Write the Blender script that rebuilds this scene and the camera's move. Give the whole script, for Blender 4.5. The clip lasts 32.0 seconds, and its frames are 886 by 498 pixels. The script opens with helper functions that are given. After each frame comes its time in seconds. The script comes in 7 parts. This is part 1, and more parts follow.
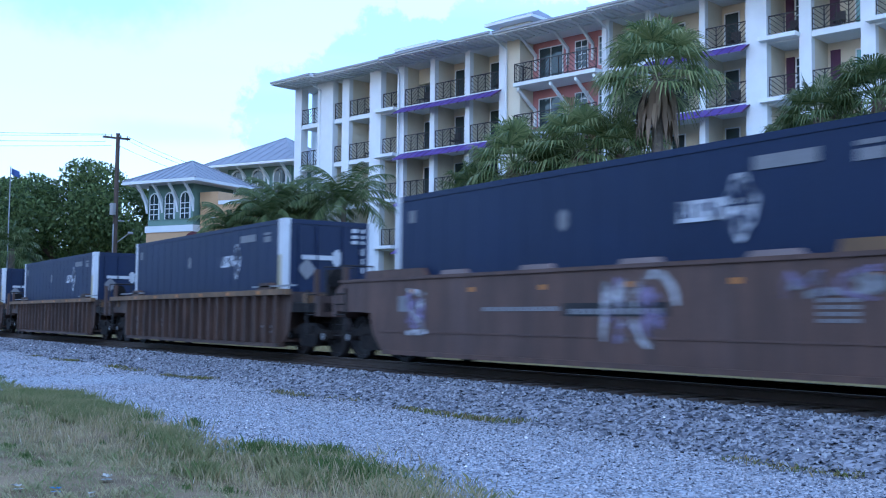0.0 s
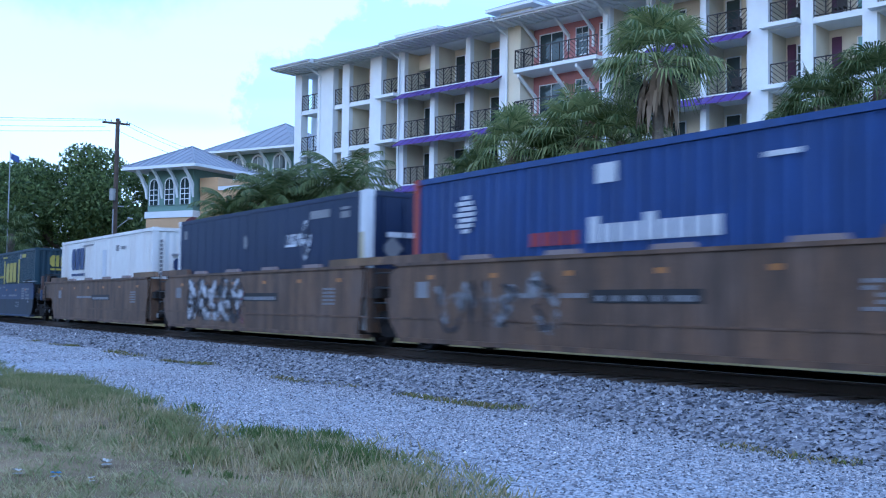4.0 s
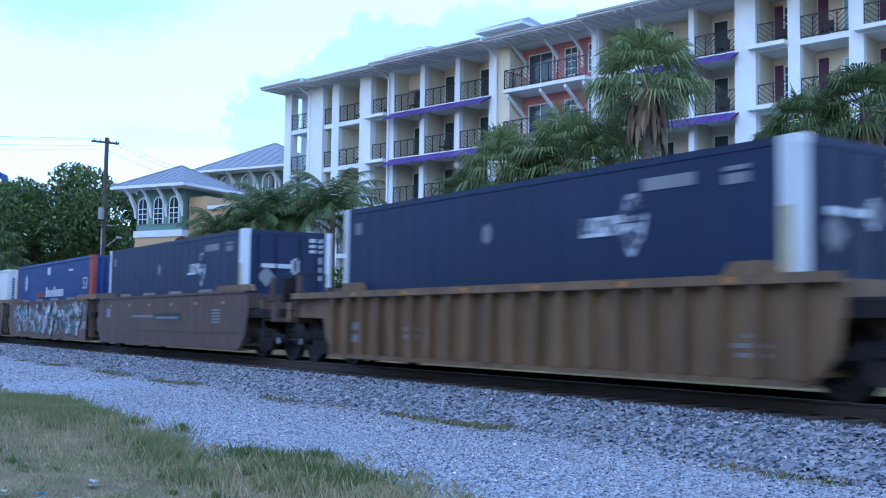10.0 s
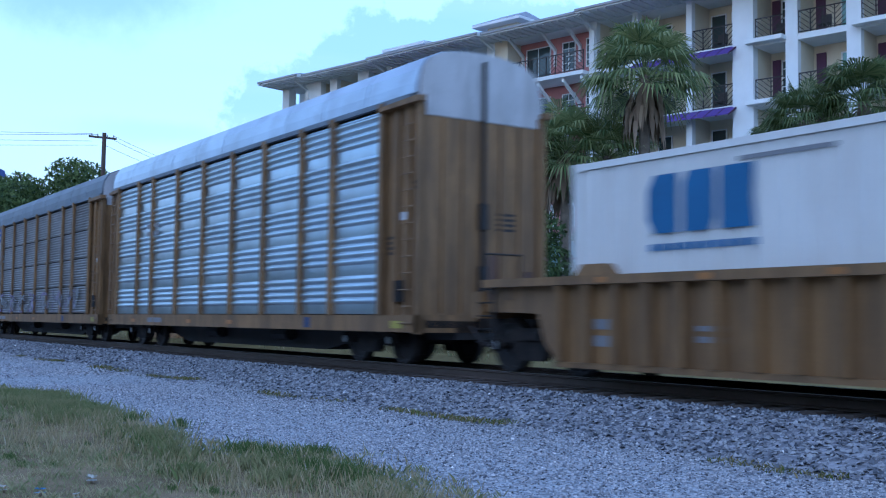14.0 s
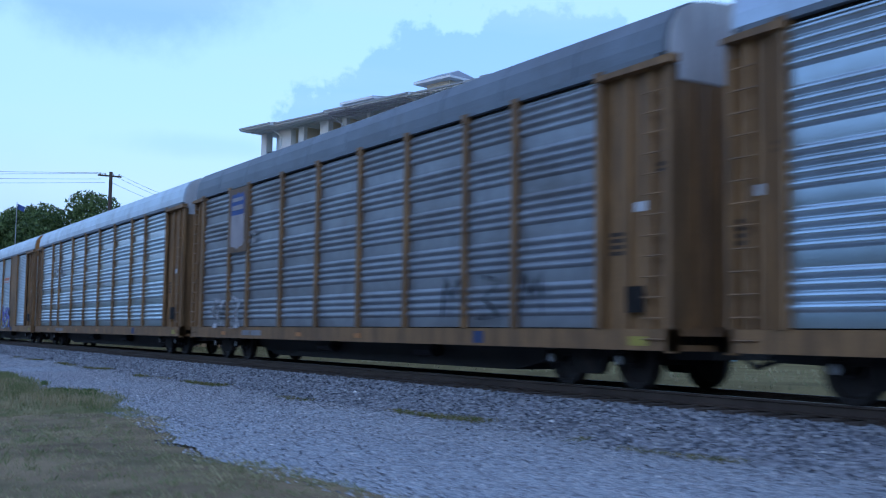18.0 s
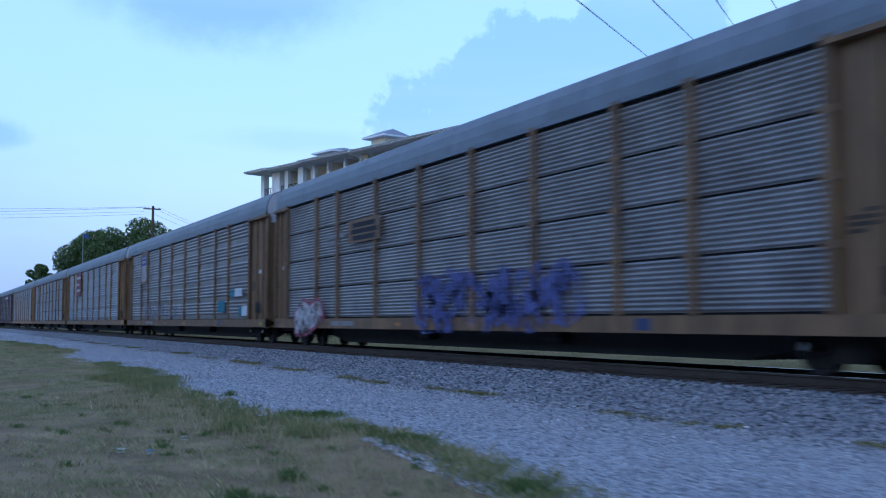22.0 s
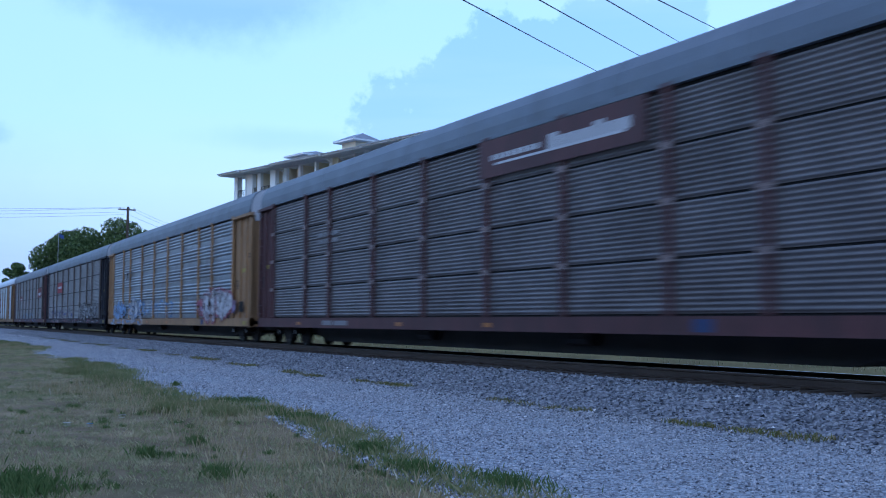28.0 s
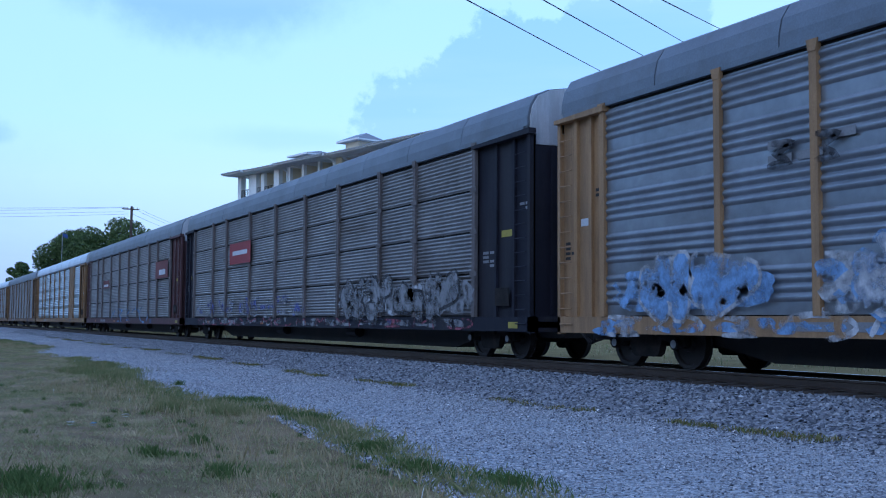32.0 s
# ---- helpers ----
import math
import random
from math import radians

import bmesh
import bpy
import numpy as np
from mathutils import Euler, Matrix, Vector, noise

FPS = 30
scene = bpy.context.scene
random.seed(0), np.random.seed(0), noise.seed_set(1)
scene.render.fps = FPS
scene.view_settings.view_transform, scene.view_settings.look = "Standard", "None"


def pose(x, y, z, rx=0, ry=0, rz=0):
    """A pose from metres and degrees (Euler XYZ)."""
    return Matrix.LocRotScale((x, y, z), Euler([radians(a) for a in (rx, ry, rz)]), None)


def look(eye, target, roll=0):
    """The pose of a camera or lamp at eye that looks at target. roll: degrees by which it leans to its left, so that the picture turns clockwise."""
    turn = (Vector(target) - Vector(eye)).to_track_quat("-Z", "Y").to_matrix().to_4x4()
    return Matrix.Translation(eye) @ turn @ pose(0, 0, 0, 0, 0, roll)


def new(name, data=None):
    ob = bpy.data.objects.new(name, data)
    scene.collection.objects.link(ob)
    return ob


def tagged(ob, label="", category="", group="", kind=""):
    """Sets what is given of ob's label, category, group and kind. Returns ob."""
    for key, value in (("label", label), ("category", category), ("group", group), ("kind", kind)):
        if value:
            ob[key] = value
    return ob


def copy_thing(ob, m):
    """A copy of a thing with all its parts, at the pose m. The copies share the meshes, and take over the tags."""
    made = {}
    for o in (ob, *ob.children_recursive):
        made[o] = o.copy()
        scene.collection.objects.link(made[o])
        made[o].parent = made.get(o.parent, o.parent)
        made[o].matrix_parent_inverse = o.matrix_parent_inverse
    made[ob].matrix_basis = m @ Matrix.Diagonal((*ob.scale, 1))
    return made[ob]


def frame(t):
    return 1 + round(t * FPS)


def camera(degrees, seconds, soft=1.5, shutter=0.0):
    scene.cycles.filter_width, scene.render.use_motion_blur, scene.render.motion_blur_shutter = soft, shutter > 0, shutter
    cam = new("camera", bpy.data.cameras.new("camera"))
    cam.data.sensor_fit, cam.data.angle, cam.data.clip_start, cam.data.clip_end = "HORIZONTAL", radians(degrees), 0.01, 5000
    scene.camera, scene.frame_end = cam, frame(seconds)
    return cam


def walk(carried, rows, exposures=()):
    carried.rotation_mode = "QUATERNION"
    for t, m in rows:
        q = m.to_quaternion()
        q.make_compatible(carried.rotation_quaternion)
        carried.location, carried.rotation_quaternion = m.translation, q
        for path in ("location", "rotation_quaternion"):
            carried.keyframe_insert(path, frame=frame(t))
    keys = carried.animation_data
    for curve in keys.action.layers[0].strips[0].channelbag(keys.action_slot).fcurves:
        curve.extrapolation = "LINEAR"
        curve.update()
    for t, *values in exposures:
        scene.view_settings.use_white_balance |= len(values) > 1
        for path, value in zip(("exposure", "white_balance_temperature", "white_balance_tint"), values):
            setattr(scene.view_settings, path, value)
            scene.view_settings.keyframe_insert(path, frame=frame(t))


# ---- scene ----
# ---- camera ----
RAIL_Z = 0.58          # top of the rails above the gravel
EYE_Z = 1.40


def aim(x, y, yaw, pitch, roll):
    """A camera pose; yaw is clockwise from the track's direction."""
    a, p = radians(yaw), radians(pitch)
    eye = Vector((x, y, EYE_Z))
    return look(eye, eye + Vector((math.sin(a) * math.cos(p), math.cos(a) * math.cos(p), math.sin(p))), roll)


cam = camera(44.85, 32.0, 1.1, 0.42)
walk(cam, [(t, aim(x, y, yaw, pitch, roll)) for t, x, y, yaw, pitch, roll in [
    (0.0, -11.97, -0.0, 32.89, 3.86, 0.62), (0.5, -11.97, -0.0, 32.78, 3.93, 0.61), (1.0, -11.97, -0.0, 32.7, 3.79, 0.7),
    (1.5, -11.97, -0.0, 32.58, 3.57, 0.79), (2.0, -11.97, -0.0, 32.56, 3.46, 0.97), (2.5, -11.97, -0.0, 32.64, 3.51, 0.88),
    (4.5, -11.97, -0.0, 33.07, 3.02, 0.8), (5.0, -11.97, -0.0, 33.33, 2.96, 0.85), (5.5, -11.97, -0.0, 33.62, 2.96, 1.04),
    (6.0, -11.97, -0.0, 33.76, 3.0, 1.08), (6.5, -11.97, -0.0, 33.88, 3.15, 0.92), (7.0, -11.97, -0.0, 34.09, 3.45, 1.22),
    (7.5, -11.97, -0.0, 34.15, 3.66, 1.1), (8.0, -11.97, -0.0, 33.9, 3.82, 1.17), (8.5, -11.97, -0.0, 33.79, 4.0, 1.16),
    (9.0, -11.97, -0.0, 33.7, 4.16, 0.91), (9.5, -11.97, -0.0, 33.51, 4.18, 0.98), (10.0, -11.97, -0.0, 33.46, 4.19, 0.83),
    (10.5, -11.97, -0.0, 33.29, 4.2, 0.64), (11.0, -11.97, -0.0, 33.24, 4.15, 0.71), (11.5, -11.97, -0.0, 33.26, 3.96, 0.88),
    (12.0, -11.97, -0.0, 33.23, 3.73, 1.05), (12.5, -11.97, -0.0, 33.17, 3.61, 0.87), (13.0, -11.97, -0.0, 33.26, 3.56, 0.78),
    (13.5, -11.97, -0.0, 33.42, 3.69, 0.82), (14.0, -11.97, -0.0, 33.58, 3.92, 0.75), (14.5, -11.96, -0.56, 33.63, 4.14, 0.52),
    (16.5, -12.08, -3.92, 32.95, 5.01, 0.4), (17.0, -12.21, -7.28, 32.11, 4.75, 0.25), (17.5, -12.32, -10.64, 31.54, 4.55, 0.6),
    (18.0, -12.43, -14.0, 31.1, 4.56, 0.89), (18.5, -12.55, -17.64, 30.5, 4.56, 1.2), (19.0, -12.67, -21.28, 29.97, 4.34, 0.81),
    (19.5, -12.78, -24.92, 29.31, 4.18, 0.65), (20.0, -12.9, -28.56, 28.69, 4.08, 0.92), (20.5, -13.01, -32.48, 28.16, 4.04, 0.84),
    (21.0, -13.13, -36.68, 27.45, 4.0, 0.62), (21.5, -13.24, -40.88, 26.66, 3.97, 0.34), (22.0, -13.37, -45.92, 25.8, 3.92, 0.07),
    (22.5, -13.42, -47.88, 25.64, 3.95, -0.06), (23.0, -13.46, -49.02, 25.86, 4.03, 0.06), (23.5, -13.46, -49.02, 25.96, 4.16, -0.04),
    (24.0, -13.46, -49.02, 26.04, 4.29, -0.03), (24.5, -13.46, -49.02, 26.21, 4.35, 0.11), (25.0, -13.46, -49.02, 26.33, 4.2, 0.0),
    (25.5, -13.46, -49.02, 26.13, 4.22, -0.05), (27.5, -13.46, -49.02, 26.7, 3.94, 0.38), (28.0, -13.46, -49.02, 26.83, 3.92, 0.31),
    (28.5, -13.46, -49.02, 26.67, 3.9, 0.5), (29.0, -13.46, -49.02, 26.64, 3.86, 0.62), (29.5, -13.46, -49.02, 26.64, 3.88, 0.57),
    (30.0, -13.46, -49.02, 26.65, 3.91, 0.39), (30.5, -13.46, -49.02, 26.65, 3.91, 0.39), (31.0, -13.46, -49.02, 26.65, 3.91, 0.39),
    (31.5, -13.46, -49.02, 26.65, 3.91, 0.39), (32.0, -13.46, -49.02, 26.65, 3.91, 0.39),
]],
     exposures=[(0.0, 0.38, 5060, 18), (2.0, 0.42, 5060, 18), (5.0, 0.36, 5060, 18), (6.0, 0.24, 5060, 18), (7.0, 0.36, 5060, 18), (8.0, 0.38, 5060, 18), (11.0, 0.44, 5060, 18), (12.0, 0.26, 5060, 18), (13.0, -0.02, 5080, 17), (14.0, -0.07, 5080, 17), (17.0, -0.20, 5080, 18), (18.0, -0.38, 5200, 18), (19.0, -0.38, 5150, 18), (21.0, -0.42, 5100, 18), (22.0, -0.40, 5100, 18), (23.0, -0.38, 5100, 18), (32.0, -0.32, 5100, 18)])

# ---- sky and sun ----
world = bpy.data.worlds.new("sky")
scene.world = world
world.use_nodes = True


def build_sky():
    nt = world.node_tree
    nt.nodes.clear()
    N, L = nt.nodes.new, nt.links.new
    out, bg = N("ShaderNodeOutputWorld"), N("ShaderNodeBackground")
    sky = N("ShaderNodeTexSky")
    sky.sky_type, sky.sun_disc = "NISHITA", False
    sky.sun_elevation, sky.sun_rotation = radians(9), radians(250)
    sky.air_density, sky.dust_density, sky.ozone_density = 1.2, 1.0, 3.0
    gain = N("ShaderNodeMix")
    gain.data_type, gain.blend_type = "RGBA", "MULTIPLY"
    gain.inputs[0].default_value = 1.0
    gain.inputs[7].default_value = (0.1, 0.1, 0.1, 1)
    L(sky.outputs[0], gain.inputs[6])
    co = N("ShaderNodeTexCoord")
    sep = N("ShaderNodeSeparateXYZ")
    L(co.outputs["Generated"], sep.inputs[0])
    # height above the horizon sets the veil of thin cloud
    veil = N("ShaderNodeValToRGB")
    for pos, col in ((0.0, (0.62, 0.82, 1.14)), (0.05, (0.67, 0.87, 1.19)), (0.09, (0.74, 0.95, 1.22)), (0.125, (0.83, 1.07, 1.27)), (0.18, (0.78, 1.10, 1.31)), (0.30, (0.73, 1.08, 1.34)), (0.48, (0.50, 0.78, 1.16)), (0.75, (0.44, 0.66, 1.08))):
        e = veil.color_ramp.elements.new(pos)
        e.color = (*col, 1)
    L(sep.outputs[2], veil.inputs[0])
    az, el = N("ShaderNodeMath"), N("ShaderNodeMath")
    az.operation, el.operation = "ARCTAN2", "ARCSINE"
    L(sep.outputs[0], az.inputs[0])
    L(sep.outputs[1], az.inputs[1])
    L(sep.outputs[2], el.inputs[0])
    last = veil.outputs[0]
    # cloud masses: bearing, height, half width, half height in degrees, colour, raggedness, softness, noise scale
    for k, (a0, e0, ra, re, col, rag, soft, ns) in enumerate((
            (34.3, 6.0, 12.6, 11.5, (0.63, 0.71, 0.91), 0.66, 0.05, 10.0), (14.5, 18.4, 8.5, 4.6, (0.60, 0.66, 0.93), 0.8, 0.42, 8.0),
            (2.6, 9.3, 2.4, 1.0, (0.66, 0.74, 0.95), 1.0, 0.5, 14.0), (18.5, 9.6, 5.0, 0.8, (0.84, 0.88, 0.98), 1.0, 0.7, 9.0),
            (-3.0, 3.0, 15.0, 10.0, (0.74, 0.80, 0.98), 0.7, 0.9, 5.0),
            (-40.0, 14.0, 22.0, 9.0, (0.62, 0.70, 0.92), 0.8, 0.3, 7.0), (120.0, 20.0, 40.0, 12.0, (0.62, 0.70, 0.92), 0.8, 0.3, 6.0))):
        nz = N("ShaderNodeTexNoise")
        nz.inputs["Scale"].default_value, nz.inputs["Detail"].default_value, nz.inputs["Roughness"].default_value = ns, 10.0, 0.62
        L(co.outputs["Generated"], nz.inputs[0])
        terms = []
        for src, mid, half in ((az, a0, ra), (el, e0, re)):
            d = N("ShaderNodeMath")
            d.operation = "MULTIPLY_ADD"
            d.inputs[1].default_value, d.inputs[2].default_value = 1 / radians(half), -mid / half
            L(src.outputs[0], d.inputs[0])
            p = N("ShaderNodeMath")
            p.operation = "MULTIPLY"
            L(d.outputs[0], p.inputs[0])
            L(d.outputs[0], p.inputs[1])
            terms.append(p)
        r = N("ShaderNodeMath")
        L(terms[0].outputs[0], r.inputs[0])
        L(terms[1].outputs[0], r.inputs[1])
        root = N("ShaderNodeMath")
        root.operation = "SQRT"
        L(r.outputs[0], root.inputs[0])
        wob = N("ShaderNodeMath")
        wob.operation = "MULTIPLY_ADD"
        wob.inputs[1].default_value = rag * 1.6
        L(nz.outputs[0], wob.inputs[0])
        L(root.outputs[0], wob.inputs[2])
        band = N("ShaderNodeMapRange")
        band.interpolation_type = "SMOOTHSTEP"
        edge = 1.0 + rag * 0.8
        band.inputs["From Min"].default_value, band.inputs["From Max"].default_value = edge - soft, edge + soft * 0.3
        band.inputs["To Min"].default_value, band.inputs["To Max"].default_value = 0.9, 0.0
        L(wob.outputs[0], band.inputs[0])
        mix = N("ShaderNodeMix")
        mix.data_type, mix.blend_type = "RGBA", "MULTIPLY"
        mix.inputs[7].default_value = (*col, 1)
        L(band.outputs[0], mix.inputs[0])
        L(last, mix.inputs[6])
        last = mix.outputs[2]
    # warm streaks low down
    m2 = N("ShaderNodeMapping")
    m2.inputs["Scale"].default_value = (1.0, 1.0, 9.0)
    L(co.outputs["Generated"], m2.inputs[0])
    n2 = N("ShaderNodeTexNoise")
    n2.inputs["Scale"].default_value, n2.inputs["Detail"].default_value = 2.3, 6.0
    L(m2.outputs[0], n2.inputs[0])
    r2 = N("ShaderNodeValToRGB")
    r2.color_ramp.elements[0].position, r2.color_ramp.elements[1].position = 0.45, 0.72
    r2.color_ramp.elements[1].color = (0.32, 0.32, 0.32, 1)
    L(n2.outputs[0], r2.inputs[0])
    low = N("ShaderNodeMix")
    low.data_type = "RGBA"
    low.inputs[7].default_value = (0.84, 1.04, 1.16, 1)
    L(r2.outputs[0], low.inputs[0])
    L(last, low.inputs[6])
    add = N("ShaderNodeMix")
    add.data_type, add.blend_type = "RGBA", "ADD"
    add.inputs[0].default_value = 1.0
    L(low.outputs[2], add.inputs[6])
    L(gain.outputs[2], add.inputs[7])
    L(add.outputs[2], bg.inputs[0])
    bg.inputs[1].default_value = 0.86
    L(bg.outputs[0], out.inputs[0])


build_sky()
sun = new("sun", bpy.data.lights.new("sun", "SUN"))
sun.data.energy, sun.data.angle, sun.data.color = 0.5, radians(40), (0.92, 0.95, 1.0)
sun.matrix_world = look((-60, -20, 50), (0, 30, 0))


# ---- materials ----
def surf(name, base, rough=0.7, metal=0.0, var=0.18, scale=1.2, fine=30.0, bump=0.15, dirt=None, dirt_amount=0.0, streak=(1, 1, 1), spec=0.5, grime=0.0):
    """A worn surface: base colour with blotches and grain, optional dirt that runs along the streak's axes."""
    m = bpy.data.materials.new(name)
    m.use_nodes = True
    nt = m.node_tree
    N, L = nt.nodes.new, nt.links.new
    b = nt.nodes["Principled BSDF"]
    b.inputs["Roughness"].default_value, b.inputs["Metallic"].default_value = rough, metal
    b.inputs["Specular IOR Level"].default_value = spec
    co, info = N("ShaderNodeTexCoord"), N("ShaderNodeObjectInfo")
    off = N("ShaderNodeVectorMath")
    off.operation = "MULTIPLY_ADD"
    off.inputs[1].default_value = (31.0, 17.0, 23.0)
    L(info.outputs["Random"], off.inputs[0])
    L(co.outputs["Object"], off.inputs[2])
    n1, n2 = N("ShaderNodeTexNoise"), N("ShaderNodeTexNoise")
    n1.inputs["Scale"].default_value, n1.inputs["Detail"].default_value = scale, 6.0
    n2.inputs["Scale"].default_value, n2.inputs["Detail"].default_value = fine, 3.0
    L(off.outputs[0], n1.inputs[0])
    L(off.outputs[0], n2.inputs[0])
    both = N("ShaderNodeMath")
    both.operation = "MULTIPLY_ADD"
    both.inputs[1].default_value, both.inputs[2].default_value = 0.4, 0.0
    L(n2.outputs[0], both.inputs[0])
    summ = N("ShaderNodeMath")
    summ.operation = "MULTIPLY_ADD"
    summ.inputs[1].default_value = 0.6
    L(n1.outputs[0], summ.inputs[0])
    L(both.outputs[0], summ.inputs[2])
    ramp = N("ShaderNodeValToRGB")
    ramp.color_ramp.elements[0].position, ramp.color_ramp.elements[1].position = 0.33, 0.67
    ramp.color_ramp.elements[0].color = (*[c * (1 - var) for c in base], 1)
    ramp.color_ramp.elements[1].color = (*[min(1, c * (1 + var)) for c in base], 1)
    L(summ.outputs[0], ramp.inputs[0])
    last = ramp.outputs[0]
    if dirt:
        mp = N("ShaderNodeMapping")
        mp.inputs["Scale"].default_value = streak
        L(off.outputs[0], mp.inputs[0])
        n3 = N("ShaderNodeTexNoise")
        n3.inputs["Scale"].default_value, n3.inputs["Detail"].default_value, n3.inputs["Roughness"].default_value = 1.0, 8.0, 0.65
        L(mp.outputs[0], n3.inputs[0])
        r3 = N("ShaderNodeValToRGB")
        r3.color_ramp.elements[0].position, r3.color_ramp.elements[1].position = 0.48, 0.75
        r3.color_ramp.elements[1].color = (dirt_amount,) * 3 + (1,)
        L(n3.outputs[0], r3.inputs[0])
        mx = N("ShaderNodeMix")
        mx.data_type = "RGBA"
        mx.inputs[7].default_value = (*dirt, 1)
        L(r3.outputs[0], mx.inputs[0])
        L(last, mx.inputs[6])
        last = mx.outputs[2]
    if grime:
        # dark runs and blotches over the paint
        mg = N("ShaderNodeMapping")
        mg.inputs["Scale"].default_value = (2.6, 2.6, 0.42)
        L(off.outputs[0], mg.inputs[0])
        ng, rg = N("ShaderNodeTexNoise"), N("ShaderNodeValToRGB")
        ng.inputs["Scale"].default_value, ng.inputs["Detail"].default_value, ng.inputs["Roughness"].default_value = 1.3, 9.0, 0.7
        L(mg.outputs[0], ng.inputs[0])
        rg.color_ramp.elements[0].position, rg.color_ramp.elements[1].position = 0.42, 0.58
        rg.color_ramp.elements[1].color = (grime,) * 3 + (1,)
        L(ng.outputs[0], rg.inputs[0])
        mq = N("ShaderNodeMix")
        mq.data_type = "RGBA"
        mq.inputs[7].default_value = (*[0.35 * c + 0.008 for c in base], 1)
        L(rg.outputs[0], mq.inputs[0])
        L(last, mq.inputs[6])
        last = mq.outputs[2]
    L(last, b.inputs["Base Color"])
    if bump:
        bp = N("ShaderNodeBump")
        bp.inputs["Strength"].default_value, bp.inputs["Distance"].default_value = bump, 0.02
        L(summ.outputs[0], bp.inputs["Height"])
        L(bp.outputs[0], b.inputs["Normal"])
    return m


def stones(name, dark, light, size, rough=0.9):
    """Broken stone for the parts of the beds that lie far off."""
    m = bpy.data.materials.new(name)
    m.use_nodes = True
    nt = m.node_tree
    N, L = nt.nodes.new, nt.links.new
    b = nt.nodes["Principled BSDF"]
    b.inputs["Roughness"].default_value = rough
    b.inputs["Specular IOR Level"].default_value = 0.12
    co = N("ShaderNodeTexCoord")
    vo, no = N("ShaderNodeTexVoronoi"), N("ShaderNodeTexNoise")
    vo.inputs["Scale"].default_value = 1 / size
    no.inputs["Scale"].default_value, no.inputs["Detail"].default_value = 0.45, 7.0
    L(co.outputs["Object"], vo.inputs[0])
    L(co.outputs["Object"], no.inputs[0])
    ramp = N("ShaderNodeValToRGB")
    ramp.color_ramp.elements[0].color, ramp.color_ramp.elements[1].color = (*dark, 1), (*light, 1)
    sep = N("ShaderNodeSeparateColor")
    L(vo.outputs["Color"], sep.inputs[0])
    mul = N("ShaderNodeMath")
    mul.operation = "MULTIPLY_ADD"
    mul.inputs[1].default_value = 0.72
    L(sep.outputs[0], mul.inputs[0])
    half = N("ShaderNodeMath")
    half.operation = "MULTIPLY"
    half.inputs[1].default_value = 0.26
    L(no.outputs[0], half.inputs[0])
    L(half.outputs[0], mul.inputs[2])
    L(mul.outputs[0], ramp.inputs[0])
    L(ramp.outputs[0], b.inputs["Base Color"])
    bp = N("ShaderNodeBump")
    bp.inputs["Strength"].default_value, bp.inputs["Distance"].default_value = 0.9, size * 0.5
    bp.invert = True
    L(vo.outputs["Distance"], bp.inputs["Height"])
    L(bp.outputs[0], b.inputs["Normal"])
    return m


def islands(name, colours, rough=0.85, spec=0.3, patch=0.0, through_light=0.0):
    """One colour for each loose piece of a joined mesh, from a list."""
    m = bpy.data.materials.new(name)
    m.use_nodes = True
    nt = m.node_tree
    N, L = nt.nodes.new, nt.links.new
    b = nt.nodes["Principled BSDF"]
    b.inputs["Roughness"].default_value = rough
    b.inputs["Specular IOR Level"].default_value = spec
    geo = N("ShaderNodeNewGeometry")
    ramp = N("ShaderNodeValToRGB")
    els = ramp.color_ramp.elements
    for i, c in enumerate(colours):
        p = i / (len(colours) - 1)
        e = els[0] if i == 0 else els[1] if i == len(colours) - 1 else els.new(p)
        e.position, e.color = p, (*c, 1)
    pick = geo.outputs["Random Per Island"]
    if patch:
        co, no = N("ShaderNodeTexCoord"), N("ShaderNodeTexNoise")
        no.inputs["Scale"].default_value, no.inputs["Detail"].default_value = 1.6, 6.0
        L(co.outputs["Object"], no.inputs[0])
        k = N("ShaderNodeMapRange")
        k.inputs["From Min"].default_value, k.inputs["From Max"].default_value = 0.32, 0.68
        L(no.outputs[0], k.inputs[0])
        mx = N("ShaderNodeMix")
        mx.inputs[0].default_value = patch
        L(pick, mx.inputs[2])
        L(k.outputs[0], mx.inputs[3])
        pick = mx.outputs[0]
    L(pick, ramp.inputs[0])
    L(ramp.outputs[0], b.inputs["Base Color"])
    if through_light:
        # thin leaves let light through
        thin, mx = N("ShaderNodeBsdfTranslucent"), N("ShaderNodeMixShader")
        mx.inputs[0].default_value = through_light
        L(ramp.outputs[0], thin.inputs[0])
        L(b.outputs[0], mx.inputs[1])
        L(thin.outputs[0], mx.inputs[2])
        L(mx.outputs[0], nt.nodes["Material Output"].inputs[0])
    return m


def glass_mat(name, tint):
    m = bpy.data.materials.new(name)
    m.use_nodes = True
    b = m.node_tree.nodes["Principled BSDF"]
    b.inputs["Base Color"].default_value = (*tint, 1)
    b.inputs["Roughness"].default_value, b.inputs["Specular IOR Level"].default_value = 0.06, 0.8
    return m


